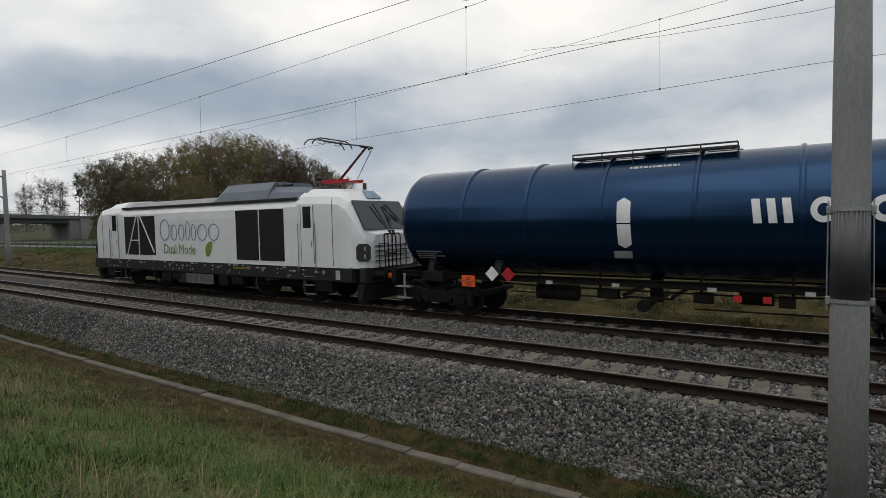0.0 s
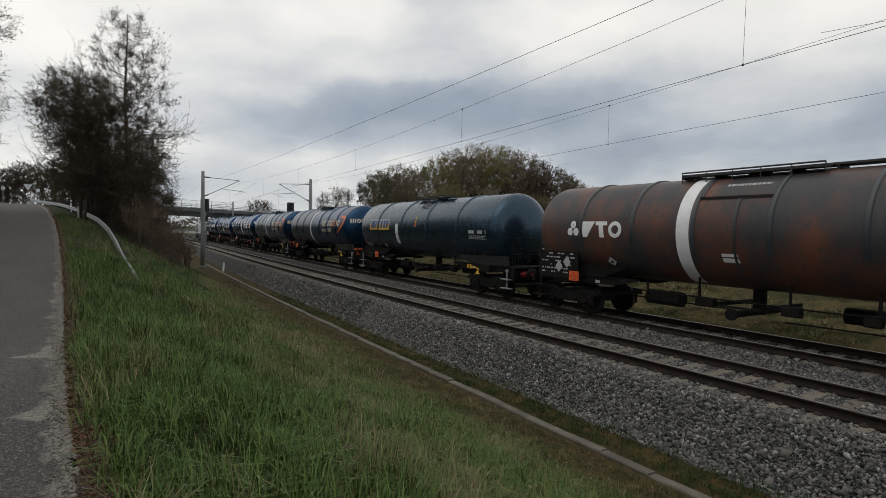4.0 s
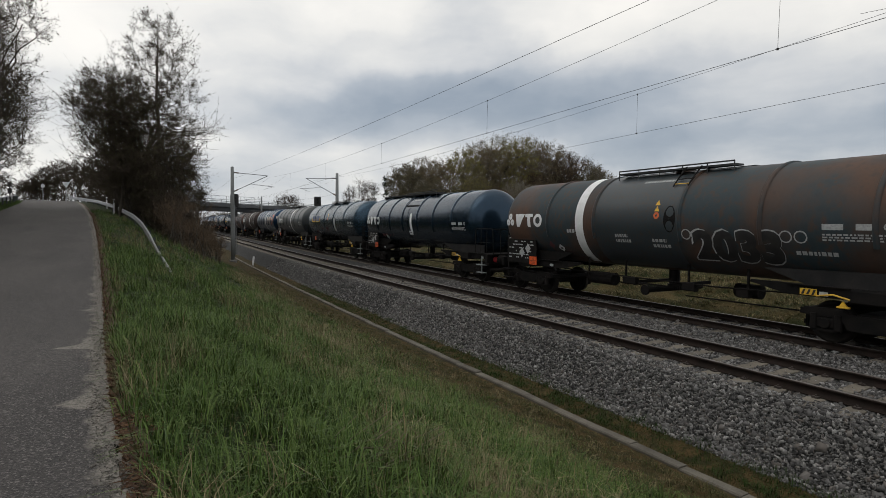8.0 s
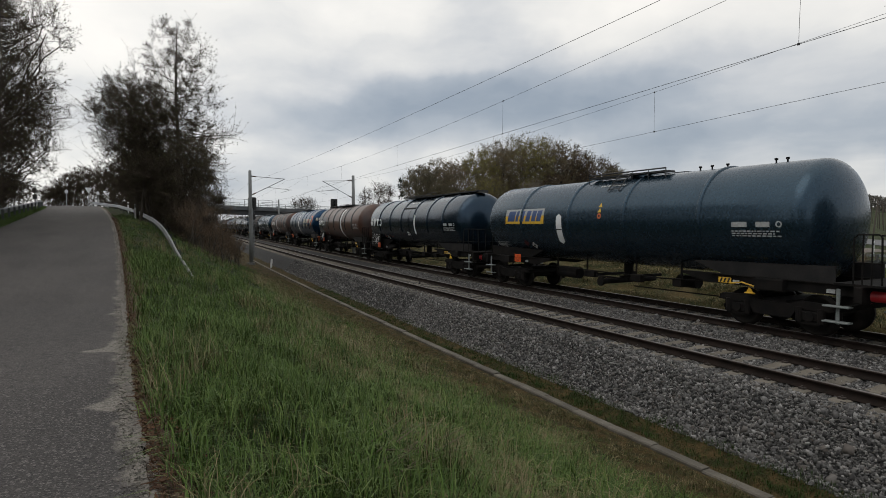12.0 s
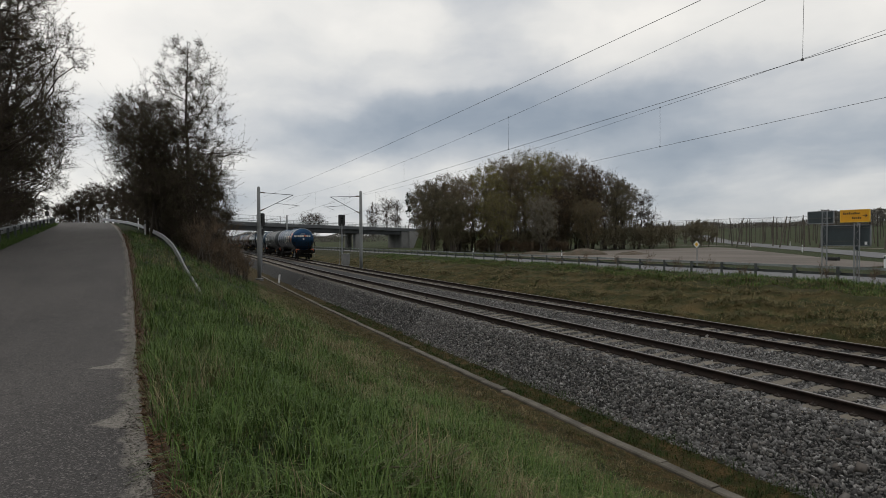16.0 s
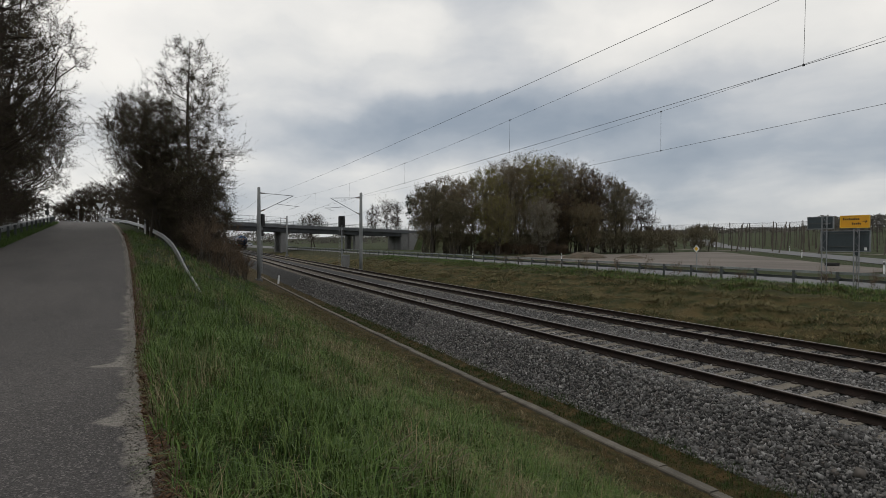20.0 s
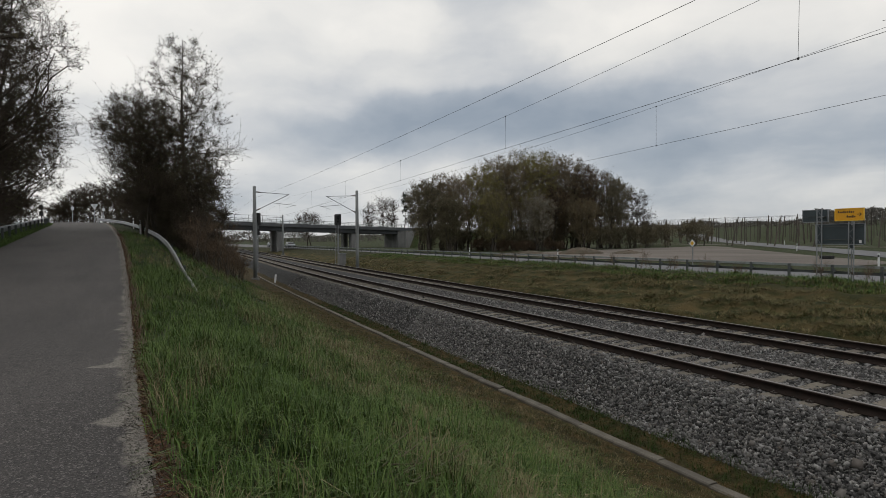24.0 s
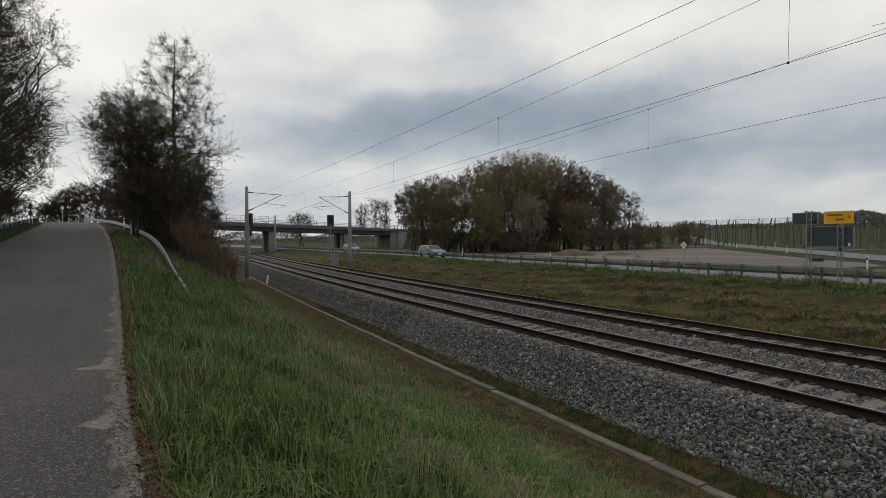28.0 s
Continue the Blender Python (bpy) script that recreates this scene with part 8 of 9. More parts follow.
        part("end_plate", Form().box(0.0, back - 0.004, TANK_Z + 0.04, 0.20, 0.02, 0.26), "grey_text", tank, "pale plate on the tank end")
        part("end_number", Form().box(-0.05, back + 0.050, TANK_Z + 0.72, 0.52, 0.02, 0.07), "grey_text", tank)
    if "logo" in S:
        b = S["logo"]
        if kind == "brown":
            part("mark_panel", flank_rect(Form(), at(0.66), at(3.45), -0.42, 0.62, 0.006), "slate", tank, "grey panel behind the company mark")
        f = Form()
        for k in range(6):
            u0, u1 = k / 6, (k + 1) / 6
            f.add([on_tank(at(b + 0.62 + 0.08 * (1 - u)) - d * (0.17 + 0.40 * u), -0.22 + 0.49 * u, 0.011) for u, d in ((u0, 0), (u0, 1), (u1, 1), (u1, 0))], [(0, 1, 2, 3)])
        part("mark_wedge", f, "white", tank)
        part("mark_bar", slanted(Form(), b + 1.24, b + 1.70, 0.15, 0.27, 0.12), "white", tank)
        part("mark_bar", slanted(Form(), b + 1.36, b + 1.54, -0.22, 0.15, 0.12), "white", tank)
        part("mark_ring", flank_ring(Form(), at(b + 1.98), 0.025, 0.25, 0.245, 0.52, 0.011), "white", tank)
        for a in (90, 210, 330):
            c, q = math.cos(radians(a)), math.sin(radians(a))
            part("mark_petal", flank_ring(Form(), at(b + 0.27) + 0.15 * c, 0.02 + 0.15 * q, 0.12, 0.13, 0.1, 0.011, n=8), "white", tank)
        tb = part("data_panel", Form().box(-1.28, at(1.2), 1.62, 0.03, 1.85, 1.05, bevel=0.01), "frame", w, "dark panel of stencilled data")
        f, rng = Form(), random.Random(4)
        for j in range(7):
            xx = 0.0
            while xx < 1.55:
                d = rng.uniform(0.05, 0.2)
                if rng.random() < 0.45:
                    f.box(-1.298, at(0.4) - xx - d / 2, 2.05 - j * 0.125, 0.004, d, 0.045)
                xx += d + 0.05
        tagged(part("data_bars", f, "grey_text", tb), kind="stuff")
        for b2, z in ((1.25, 1.50), (1.62, 1.66)):
            part("panel_diamond", Form().extrude([(at(b2), z - 0.2), (at(b2) + 0.17, z), (at(b2), z + 0.2), (at(b2) - 0.17, z)], "x", -1.305, -1.298), "grey_text", tb, "pale grey diamond")
    if "hatch" in S:
        # stiffened panel below the walkway
        b = S["hatch"]
        part("panel_edge", flank_rect(Form(), at(6.32), at(8.22), 0.86, 0.93, 0.03), "frame", tank, "dark edge of the heating panel")
        part("panel_rib", flank_rect(Form(), at(b) + 0.035, at(b) - 0.035, -1.2, 0.86, 0.022), S.get("hoop_mat", S["shell"]), tank)
        part("panel_rib", flank_rect(Form(), at(6.36), at(6.42), 0.86, 1.7, 0.022), S.get("hoop_mat", S["shell"]), tank)
        part("small_flag", flank_rect(flank_rect(Form(), at(7.0), at(7.42), -0.80, -0.68, lean=0.1), at(7.0), at(7.42), -0.64, -0.56, lean=0.1), "white", tank, "small white flag mark")
    if "stain" in S:
        b0, b1 = S["stain"]
        f, rng = Form(), random.Random(12)
        x = b0
        while x < b1:
            d = rng.uniform(0.25, 0.5)
            flank_rect(f, at(x), at(x + d), -0.05 + rng.uniform(-0.05, 0.05), 0.55 + rng.uniform(-0.05, 0.1), 0.004)
            x += d + rng.uniform(0.1, 0.35)
        tagged(part("ghost_mark", f, "ghost", tank, "faded traces of old paint"), kind="stuff")
    if kind == "millet":
        part("mark_panel_top", flank_rect(Form(), at(1.8), at(4.4), 0.22, 0.50, 0.006), "grey_text", tank, "pale upper half of the company plate")
        part("mark_panel", flank_rect(Form(), at(1.8), at(4.4), -0.10, 0.22, 0.006), "yellow", tank, "yellow company plate")
        for a, b in ((1.95, 2.45), (2.52, 2.70), (2.80, 3.08), (3.22, 3.50), (3.60, 3.86), (3.92, 4.2)):
            part("mark_block", flank_rect(Form(), at(a), at(b), 0.0, 0.42, 0.010, lean=-0.22), "mark_blue", tank)
        if S["mark"] > 8:
            for b in (4.9, 6.4):
                part("faded_spot", flank_ring(Form(), at(b), -0.62, 0.30, 0.12, 0.05, 0.005), "red_faded", tank, "faded red spot")
    f = Form()
    if kind not in ("navy", "banded"):
        flank_rect(f, at(12.2), at(12.62), -0.19, -0.06); flank_rect(f, at(12.85), at(13.2), -0.19, -0.06)
        flank_ring(f, at(13.42), -0.12, 0.08, 0.08, 0.6, n=10)
        mark_bars(f, at(12.2), -0.31, (1.25, 1.15, 1.3), 3, 0.035)
    else:
        mark_bars(f, at(12.6), -0.86, (1.0,), 3, 0.04); mark_bars(f, at(12.6), -0.98, (0.3,), 9, 0.06); mark_bars(f, at(13.3), -0.98, (0.3,), 9, 0.06)
    mark_bars(f, at(0.75), -0.95, (0.9, 0.7, 0.95, 0.6), 5, 0.05)
    mark_bars(f, at(6.9), 1.30, (1.1,), 8, 0.09)
    tagged(part("stencilled_data", f, "grey_text", tank, "rows of pale stencilled marks"), kind="stuff")
    if "tri" in S:
        f, y = Form(), at(S["tri"])
        for s in (0.46, 0.28):
            f.add([on_tank(y + 0.09, s), on_tank(y - 0.09, s), on_tank(y, s + 0.16)], [(0, 1, 2)])
        part("warning_triangles", f, "yellow", tank, "small yellow warning triangles")
        part("warning_round", flank_ring(Form(), y, 0.16, 0.10, 0.10, 0.35, n=12), "orange", tank)
    # white and red diamond labels
    if kind == "navy":
        for nm, b in (("white", 3.38), ("red", 3.86)):
            part(nm + "_diamond", Form().extrude([(at(b), 1.09), (at(b) + 0.2, 1.29), (at(b), 1.49), (at(b) - 0.2, 1.29)], "x", -1.375, -1.36), nm, w, nm + " diamond label")
            part("label_bracket", Form().box(-1.25, at(b), 1.30, 0.22, 0.06, 0.06), "frame", w)
    else:
        for nm, b, sr in (("red", 2.95, -0.93), ("white", 3.42, -1.03)):
            f = Form()
            for k in range(6):
                u0, u1 = -1 + k / 3, -1 + (k + 1) / 3
                w0, w1 = 0.17 * (1 - abs(u0)), 0.17 * (1 - abs(u1))
                f.add([on_tank(at(b) - w0, sr + 0.18 * u0, 0.010), on_tank(at(b) + w0, sr + 0.18 * u0, 0.010), on_tank(at(b) + w1, sr + 0.18 * u1, 0.010), on_tank(at(b) - w1, sr + 0.18 * u1, 0.010)], [(0, 1, 2, 3)])
            part(nm + "_diamond", f, nm if nm == "white" else "red_faded", tank, nm + " diamond label")
            if nm == "white":
                part("label_sign", flank_rect(Form(), at(b) + 0.06, at(b) - 0.05, sr - 0.05, sr + 0.04, 0.014), "black", tank)
    if kind == "graffiti":
        v, q = words("2033", 1.0, "LEFT", 0.055)
        k = 2.35 / max(a for a, _, _ in v)
        part("graffiti_shadow", Form().add([on_tank(at(8.92) - a * k * 1.03, -1.10 + b * 1.22, 0.008) for a, b, _ in v], q), "grey_text", tank, "pale edge of the sprayed figures")
        part("graffiti_scrawl", Form().add([on_tank(at(8.98) - a * k, -1.06 + b * 1.12, 0.013) for a, b, _ in v], q), "black", tank, "black spray-painted figures")
        f = Form()
        for b in (8.78, 11.42, 11.75):
            flank_ring(f, at(b), -0.36, 0.15, 0.15, 0.80, 0.008, 12)
        mark_bars(f, at(11.6), -0.80, (0.9,), 6, 0.10); mark_bars(f, at(6.2), -0.5, (0.5, 0.6), 7, 0.10); mark_bars(f, at(7.6), -0.62, (0.5, 0.6), 17, 0.10); mark_bars(f, at(4.0), -0.4, (0.4,), 27, 0.12)
        part("graffiti_lines", f, "grey_text", tank, "thin pale spray-painted lines")
        part("dark_oval", flank_ring(Form(), at(8.25), 0.06, 0.20, 0.38, 0.05, 0.007, 16), "frame", tank, "dark oval patch")


def locomotive():
    """White dual-mode engine; y forward, its middle at 0."""
    e = thing("locomotive", "white electric and diesel locomotive with dark skirt, pantograph raised", "locomotive")
    def section(y, half, side_top, top, inset=0.0, bottom=1.28):
        pts = [(half, bottom), (half, side_top - 0.55), (half - 0.02, side_top - 0.25), (half - 0.16, side_top), (half * 0.62, top - 0.05), (0.0, top)]
        ring = pts + [(-x, z) for x, z in reversed(pts[:-1])]
        return [(x, y, z) for x, z in ring]
    rows = [section(9.10, 0.98, 2.34, 2.40), section(8.98, 1.22, 2.43, 2.50), section(8.80, 1.33, 2.71, 2.78), section(8.60, 1.41, 3.07, 3.14), section(8.40, 1.46, 3.38, 3.47), section(8.10, 1.49, 3.56, 3.76), section(7.5, 1.49, 3.62, 3.92), section(6.14, 1.49, 3.66, 3.98)]
    rows += [section(6.10, 1.49, 3.56, 3.66), section(0, 1.49, 3.56, 3.66), section(-6.10, 1.49, 3.56, 3.66)]
    rows += [[(x, -y, z) for x, y, z in r] for r in reversed(rows[:8])]
    k = len(rows[0])
    f = Form()
    f.add([p for r in rows for p in r], [(j * k + i, j * k + (i + 1) % k, (j + 1) * k + (i + 1) % k, (j + 1) * k + i) for j in range(len(rows) - 1) for i in range(k)] + [tuple(range(k)), tuple(range((len(rows) - 1) * k, len(rows) * k))])
    body = part("body", f, "loco_white", e, "white painted body")
    part("skirt", Form().box(0, 0, 1.05, 2.94, 17.2, 0.50, bevel=0.05), "skirt", e, "dark grey skirt")
    for s in (-1, 1):
        x = s * 1.497
        panel = lambda n, y0, y1, z0, z1, mat, lab="": part(n, Form().box(x, (y0 + y1) / 2, (z0 + z1) / 2, 0.014, abs(y1 - y0), z1 - z0, bevel=0.006), mat, body, lab)
        panel("grille", -2.73, -4.04, 1.44, 3.28, "grille", "dark air grille")
        panel("grille", -4.12, -5.45, 1.44, 3.28, "grille", "dark air grille")
        # grille with a white slanted frame at the front
        fr = panel("grille", 5.68, 3.05, 1.50, 3.22, "grille", "dark air grille behind a white slanted frame")
        f = Form()
        for a, b, c, d in ((5.45, 1.50, 4.55, 3.22), (3.12, 1.62, 4.25, 3.22), (4.38, 1.50, 4.38, 3.22), (5.15, 2.15, 4.38, 2.15)):
            f.rod((s * 1.508, a, b), (s * 1.508, c, d), 0.035, n=4)
        part("grille_frame", f, "loco_white", fr)
        for y, win in ((6.64, 6.64), (-6.64, -6.64)):
            d = panel("cab_door", y + 0.30, y - 0.30, 1.42, 3.34, "loco_white")
            part("door_window", Form().box(s * 1.506, win, 2.95, 0.01, 0.38, 0.72, bevel=0.004), "glass", d, "dark door window")
            part("door_seam", Form().box(s * 1.502, y + 0.31, 2.38, 0.008, 0.018, 1.95).box(s * 1.502, y - 0.31, 2.38, 0.008, 0.018, 1.95), "grille", d)
            part("door_handle", Form().rod((s * 1.53, y - 0.22, 1.95), (s * 1.53, y - 0.22, 2.15), 0.015, n=5), "galv", d)
            for q in (-0.42, 0.42):
                part("handrail", Form().rod((s * 1.54, y + q, 1.1), (s * 1.54, y + q, 2.75), 0.016, n=6), "galv", body)
            lad = part("steps", Form().box(s * 1.40, y - 0.24, 0.72, 0.06, 0.03, 0.85).box(s * 1.40, y + 0.24, 0.72, 0.06, 0.03, 0.85), "skirt", e)
            for z in (0.36, 0.66, 0.96):
                part("tread", Form().box(s * 1.42, y, z, 0.14, 0.48, 0.03), "galv", lad)
        for y in (7.83, -7.83):
            part("cab_seam", Form().box(x, y if s else y, 2.45, 0.008, 0.016, 2.2), "grille", body)
        f, rng = Form(), random.Random(2)
        y = 7.4
        while y > -7.0:
            d = rng.uniform(0.05, 0.22)
            if rng.random() < 0.7:
                f.box(s * 1.474, y - d / 2, 1.17 + rng.choice([-0.05, 0.0, 0.06]), 0.006, d, 0.045)
            if rng.random() < 0.3:
                f.box(s * 1.474, y - d / 2, 0.99 + rng.choice([-0.03, 0.0, 0.03]), 0.006, d * 0.5, 0.05)
            y -= d + rng.uniform(0.04, 0.22)
        tagged(part("stencilled_data", f, "grey_text", e, "rows of pale stencilled marks"), kind="stuff")
        part("skirt_box", Form().box(s * 1.30, 0.4, 0.62, 0.2, 2.3, 0.52, bevel=0.03).box(s * 1.41, 0.4, 0.62, 0.02, 2.1, 0.42), "skirt", e)
        lv = part("louvre", Form().box(s * 1.425, -0.1, 0.62, 0.014, 1.9, 0.40), "galv", e, "pale frame of a sand box with dark panels")
        for i in range(4):
            part("louvre_panel", Form().box(s * 1.434, 0.59 - i * 0.46, 0.62, 0.008, 0.40, 0.30, bevel=0.003), "grey_dim", lv)
        for y in (-7.35, -4.2, 2.0, 7.5):
            part("filler_cap", Form().lathe([(s * 1.470, 0.075), (s * 1.482, 0.075), (s * 1.484, 0.05), (s * 1.476, 0.045), (s * 1.476, 0.0)], 16, "x", (0, y, 1.12)), "galv", e, "round pale filler cap")
        part("caution_strip", Form().box(s * 1.475, -2.95, 1.13, 0.006, 1.05, 0.075), "caution", e, "dull yellow marking strip")
        part("data_plate", Form().box(s * 1.475, -8.0, 1.05, 0.006, 0.20, 0.30), "grey_text", e, "pale data plate")
        for y in (-5.6, -2.1, 3.4, 5.4, 6.9):
            part("lifting_lug", Form().box(s * 1.478, y, 0.92, 0.03, 0.10, 0.12, bevel=0.012), "grey_dim", e)
    # company word as plain shapes, plain words below it, leaf
    x = -1.506
    for a, b, z1 in ((2.63, 1.85, 3.05), (1.78, 1.28, 2.82), (1.20, 0.74, 2.82), (0.67, 0.33, 2.95), (0.26, -0.10, 2.82), (-0.18, -0.86, 2.82), (-0.94, -1.67, 2.82)):
        pts, n, zt = [], 24, 2.14
        for i in range(n):
            c, q = math.cos(2 * math.pi * i / n), math.sin(2 * math.pi * i / n)
            for inset in (0.0, 0.062):
                pts.append((x, (a + b) / 2 + ((a - b) / 2 - inset) * c, (zt + z1) / 2 + ((z1 - zt) / 2 - inset * 0.7) * q))
        part("mark_ring", Form().add(pts, [(2 * i, 2 * i + 1, (2 * i + 3) % (2 * n), (2 * i + 2) % (2 * n)) for i in range(n)]), "steel_blue", body)
    v, q = words("Dual Mode", 0.62, "LEFT")
    part("lettering", Form().add([(x - 0.002, 2.37 - a * 0.86, 1.60 + b * 0.95) for a, b, _ in v], q), "leaf_green", body, "olive lettering")
    leaf = [(0.35, 1.58), (0.42, 1.80), (0.36, 2.02), (0.16, 2.16), (-0.06, 2.20), (-0.02, 1.98), (0.06, 1.74), (0.22, 1.60)]
    part("leaf_mark", Form().extrude([(y - 1.12, z - 0.06) for y, z in leaf], "x", x - 0.004, x), "leaf_green", body, "green leaf mark")
    # roof
    cover = [(-1.12, 3.60), (-0.95, 3.86), (0.95, 3.86), (1.12, 3.60)]
    part("roof_cover", Form().extrude(cover, "y", -0.95, 5.85), "roof_pale", body, "pale roof cover")
    part("roof_panel", Form().extrude([(a * 0.98, b + 0.012) for a, b in cover], "y", 1.6, 2.4), "loco_grey", body)
    hood = [(-1.25, 3.58), (-1.10, 3.95), (-0.85, 4.22), (0.85, 4.22), (1.10, 3.95), (1.25, 3.58)]
    f = Form()
    ks = len(hood)
    f.add([(px, y, 3.58 + (z - 3.58) * q) for y, q in ((-0.85, 0.35), (-1.45, 1.12), (-4.3, 1.12), (-4.31, 0.85), (-6.3, 0.66)) for px, z in hood], [(j * ks + i, j * ks + i + 1, (j + 1) * ks + i + 1, (j + 1) * ks + i) for j in range(4) for i in range(ks - 1)] + [tuple(range(ks)), tuple(range(4 * ks, 5 * ks))])
    part("roof_hood", f, "loco_grey", body, "blue-grey roof hood")
    for s in (-1, 1):
        # Dark strip paints the shadow line below the roof edge.
        part("roof_shadow_strip", Form().box(s * 1.37, 0, 3.60, 0.10, 12.0, 0.09), "skirt", body, "dark strip for the shadow line along the roof edge")
    for y in (-4.55, -4.9):
        part("horn", Form().lathe([(y - 0.2, 0.05), (y + 0.05, 0.06), (y + 0.16, 0.13)], 12, "y", (-0.75, 0, 4.15)), "black", body)
    # pantograph
    p = part("pantograph_frame", Form().box(0, -6.86, 4.16, 0.82, 1.2, 0.05).box(-0.36, -6.86, 4.21, 0.07, 1.3, 0.07).box(0.36, -6.86, 4.21, 0.07, 1.3, 0.07), "red", e, "red pantograph base frame")
    for xx in (-0.5, 0.5):
        for yy in (-7.46, -6.26):
            part("insulator", Form().rod((xx, yy, 3.8), (xx, yy, 4.13), 0.07, n=10), "insulator", p)
    part("lower_arm", Form().rod((0, -6.75, 4.26), (0, -8.05, 5.30), 0.05, 0.038), "arm_red", p, "dull red lower arm")
    part("tie_rod", Form().rod((0.1, -7.5, 4.25), (0.1, -8.18, 5.20), 0.014), "galv", p)
    part("knee", Form().rod((-0.30, -8.05, 5.30), (0.30, -8.05, 5.30), 0.045, n=10).rod((-0.06, -8.22, 5.20), (0.12, -8.02, 5.32), 0.04), "black", p)
    for k in (-1, 1):
        part("upper_arm", Form().rod((k * 0.10, -8.05, 5.32), (k * 0.36, -6.35, 5.62), 0.022, 0.015), "black", p)
        part("bow_spring", Form().tube([(k * 0.36, -6.55, 5.58), (k * 0.38, -6.35, 5.52), (k * 0.40, -6.1, 5.60)], 0.014, 5), "galv", p)
    part("cross_tube", Form().rod((-0.36, -6.35, 5.62), (0.36, -6.35, 5.62), 0.02), "black", p)
    for dy in (-0.20, 0.20):
        bow = [(-0.98, -6.25 + dy, 5.46), (-0.92, -6.25 + dy, 5.56), (-0.80, -6.25 + dy, 5.65), (-0.6, -6.25 + dy, 5.71), (0.6, -6.25 + dy, 5.71), (0.80, -6.25 + dy, 5.65), (0.92, -6.25 + dy, 5.56), (0.98, -6.25 + dy, 5.46)]
        part("contact_strip", Form().tube(bow, 0.022, 6), "black", p)
    for xx in (-0.5, 0.5):
        part("strip_carrier", Form().rod((xx, -6.45, 5.68), (xx, -6.05, 5.68), 0.018), "galv", p)
    part("roof_insulator", Form().lathe([(3.9, 0.10), (4.0, 0.16), (4.1, 0.10), (4.2, 0.15), (4.3, 0.09), (4.4, 0.12), (4.45, 0.0)], 14, "z", (0.1, -5.6, 0)), "black", body)
    # ends
    for d in (-1, 1):
        def slab(n, mat, pts, lab="", par=body):
            return part(n, Form().add([(a, d * b, c) for a, b, c in pts] + [(a, d * (b - 0.03), c - 0.02) for a, b, c in pts], [(0, 1, 2, 3), (7, 6, 5, 4)] + [(i, i + 4, (i + 1) % 4 + 4, (i + 1) % 4) for i in range(4)]), mat, par, lab)
        ws = slab("windscreen", "glass", [(-1.22, 9.00, 2.52), (1.22, 9.00, 2.52), (1.20, 8.44, 3.46), (-1.20, 8.44, 3.46)], "dark raked windscreen")
        for xx, to in ((-0.12, -0.34), (0.05, 0.22), (0.95, 0.30)):
            part("wiper", Form().rod((xx, d * 9.06, 2.46), (to, d * 8.66, 3.26), 0.016, n=5).rod((to - 0.05, d * 8.60, 3.34), (to + (to - xx) * -0.35 + 0.04, d * 8.90, 2.78), 0.024, n=5), "black", ws)
        for xx in (-0.12, 0.05, 0.95):
            part("wiper_motor", Form().box(xx, d * 9.08, 2.42, 0.09, 0.08, 0.12, bevel=0.02), "black", body)
        slab("roof_light", "steel_blue", [(-0.35, 8.36, 3.56), (0.35, 8.36, 3.56), (0.28, 8.08, 3.82), (-0.28, 8.08, 3.82)])
        for s in (-1, 1):
            hl = part("headlight", Form().box(s * 1.24, d * 8.93, 1.78, 0.46, 0.09, 0.56, turn=(0, 0, -s * d * 48), bevel=0.09), "black", body, "dark headlight housing")
            for z in (1.66, 1.90):
                part("lamp", Form().lathe([(0, 0.0), (0.02, 0.085), (-0.02, 0.09)], 14, "y", (s * 1.22, d * 9.02, z)), "grey_text", hl)
        f = Form()
        for z in (1.50, 1.66, 1.82, 1.98):
            f.box(0, d * 9.115, z, 1.75, 0.03, 0.025)
        part("nose_bars", f, "black", body)
        f = Form()
        for s in (-1, 1):
            a = s * 0.9
            f.rod((a, d * 9.30, 1.25), (a, d * 9.30, 2.05), 0.02, n=6).rod((a, d * 9.30, 2.05), (s * 0.45, d * 9.30, 2.05), 0.02, n=6).rod((s * 0.45, d * 9.30, 2.05), (s * 0.45, d * 9.30, 1.25), 0.02, n=6)
        part("end_handrail", f, "black", body)
        part("headstock", Form().box(0, d * 8.95, 1.05, 2.7, 0.22, 0.5, bevel=0.05), "skirt", e)
        part("plough", Form().add([(a, d * b, c) for a, b, c in ((-1.25, 8.8, 0.20), (1.25, 8.8, 0.20), (1.3, 9.0, 0.75), (-1.3, 9.0, 0.75), (-1.2, 8.6, 0.20), (1.2, 8.6, 0.20), (1.3, 8.7, 0.75), (-1.3, 8.7, 0.75))], [(0, 1, 2, 3), (4, 7, 6, 5), (0, 4, 5, 1), (3, 2, 6, 7), (0, 3, 7, 4), (1, 5, 6, 2)]), "skirt", e)
        buffers(e, d * 9.10, d, "frame")
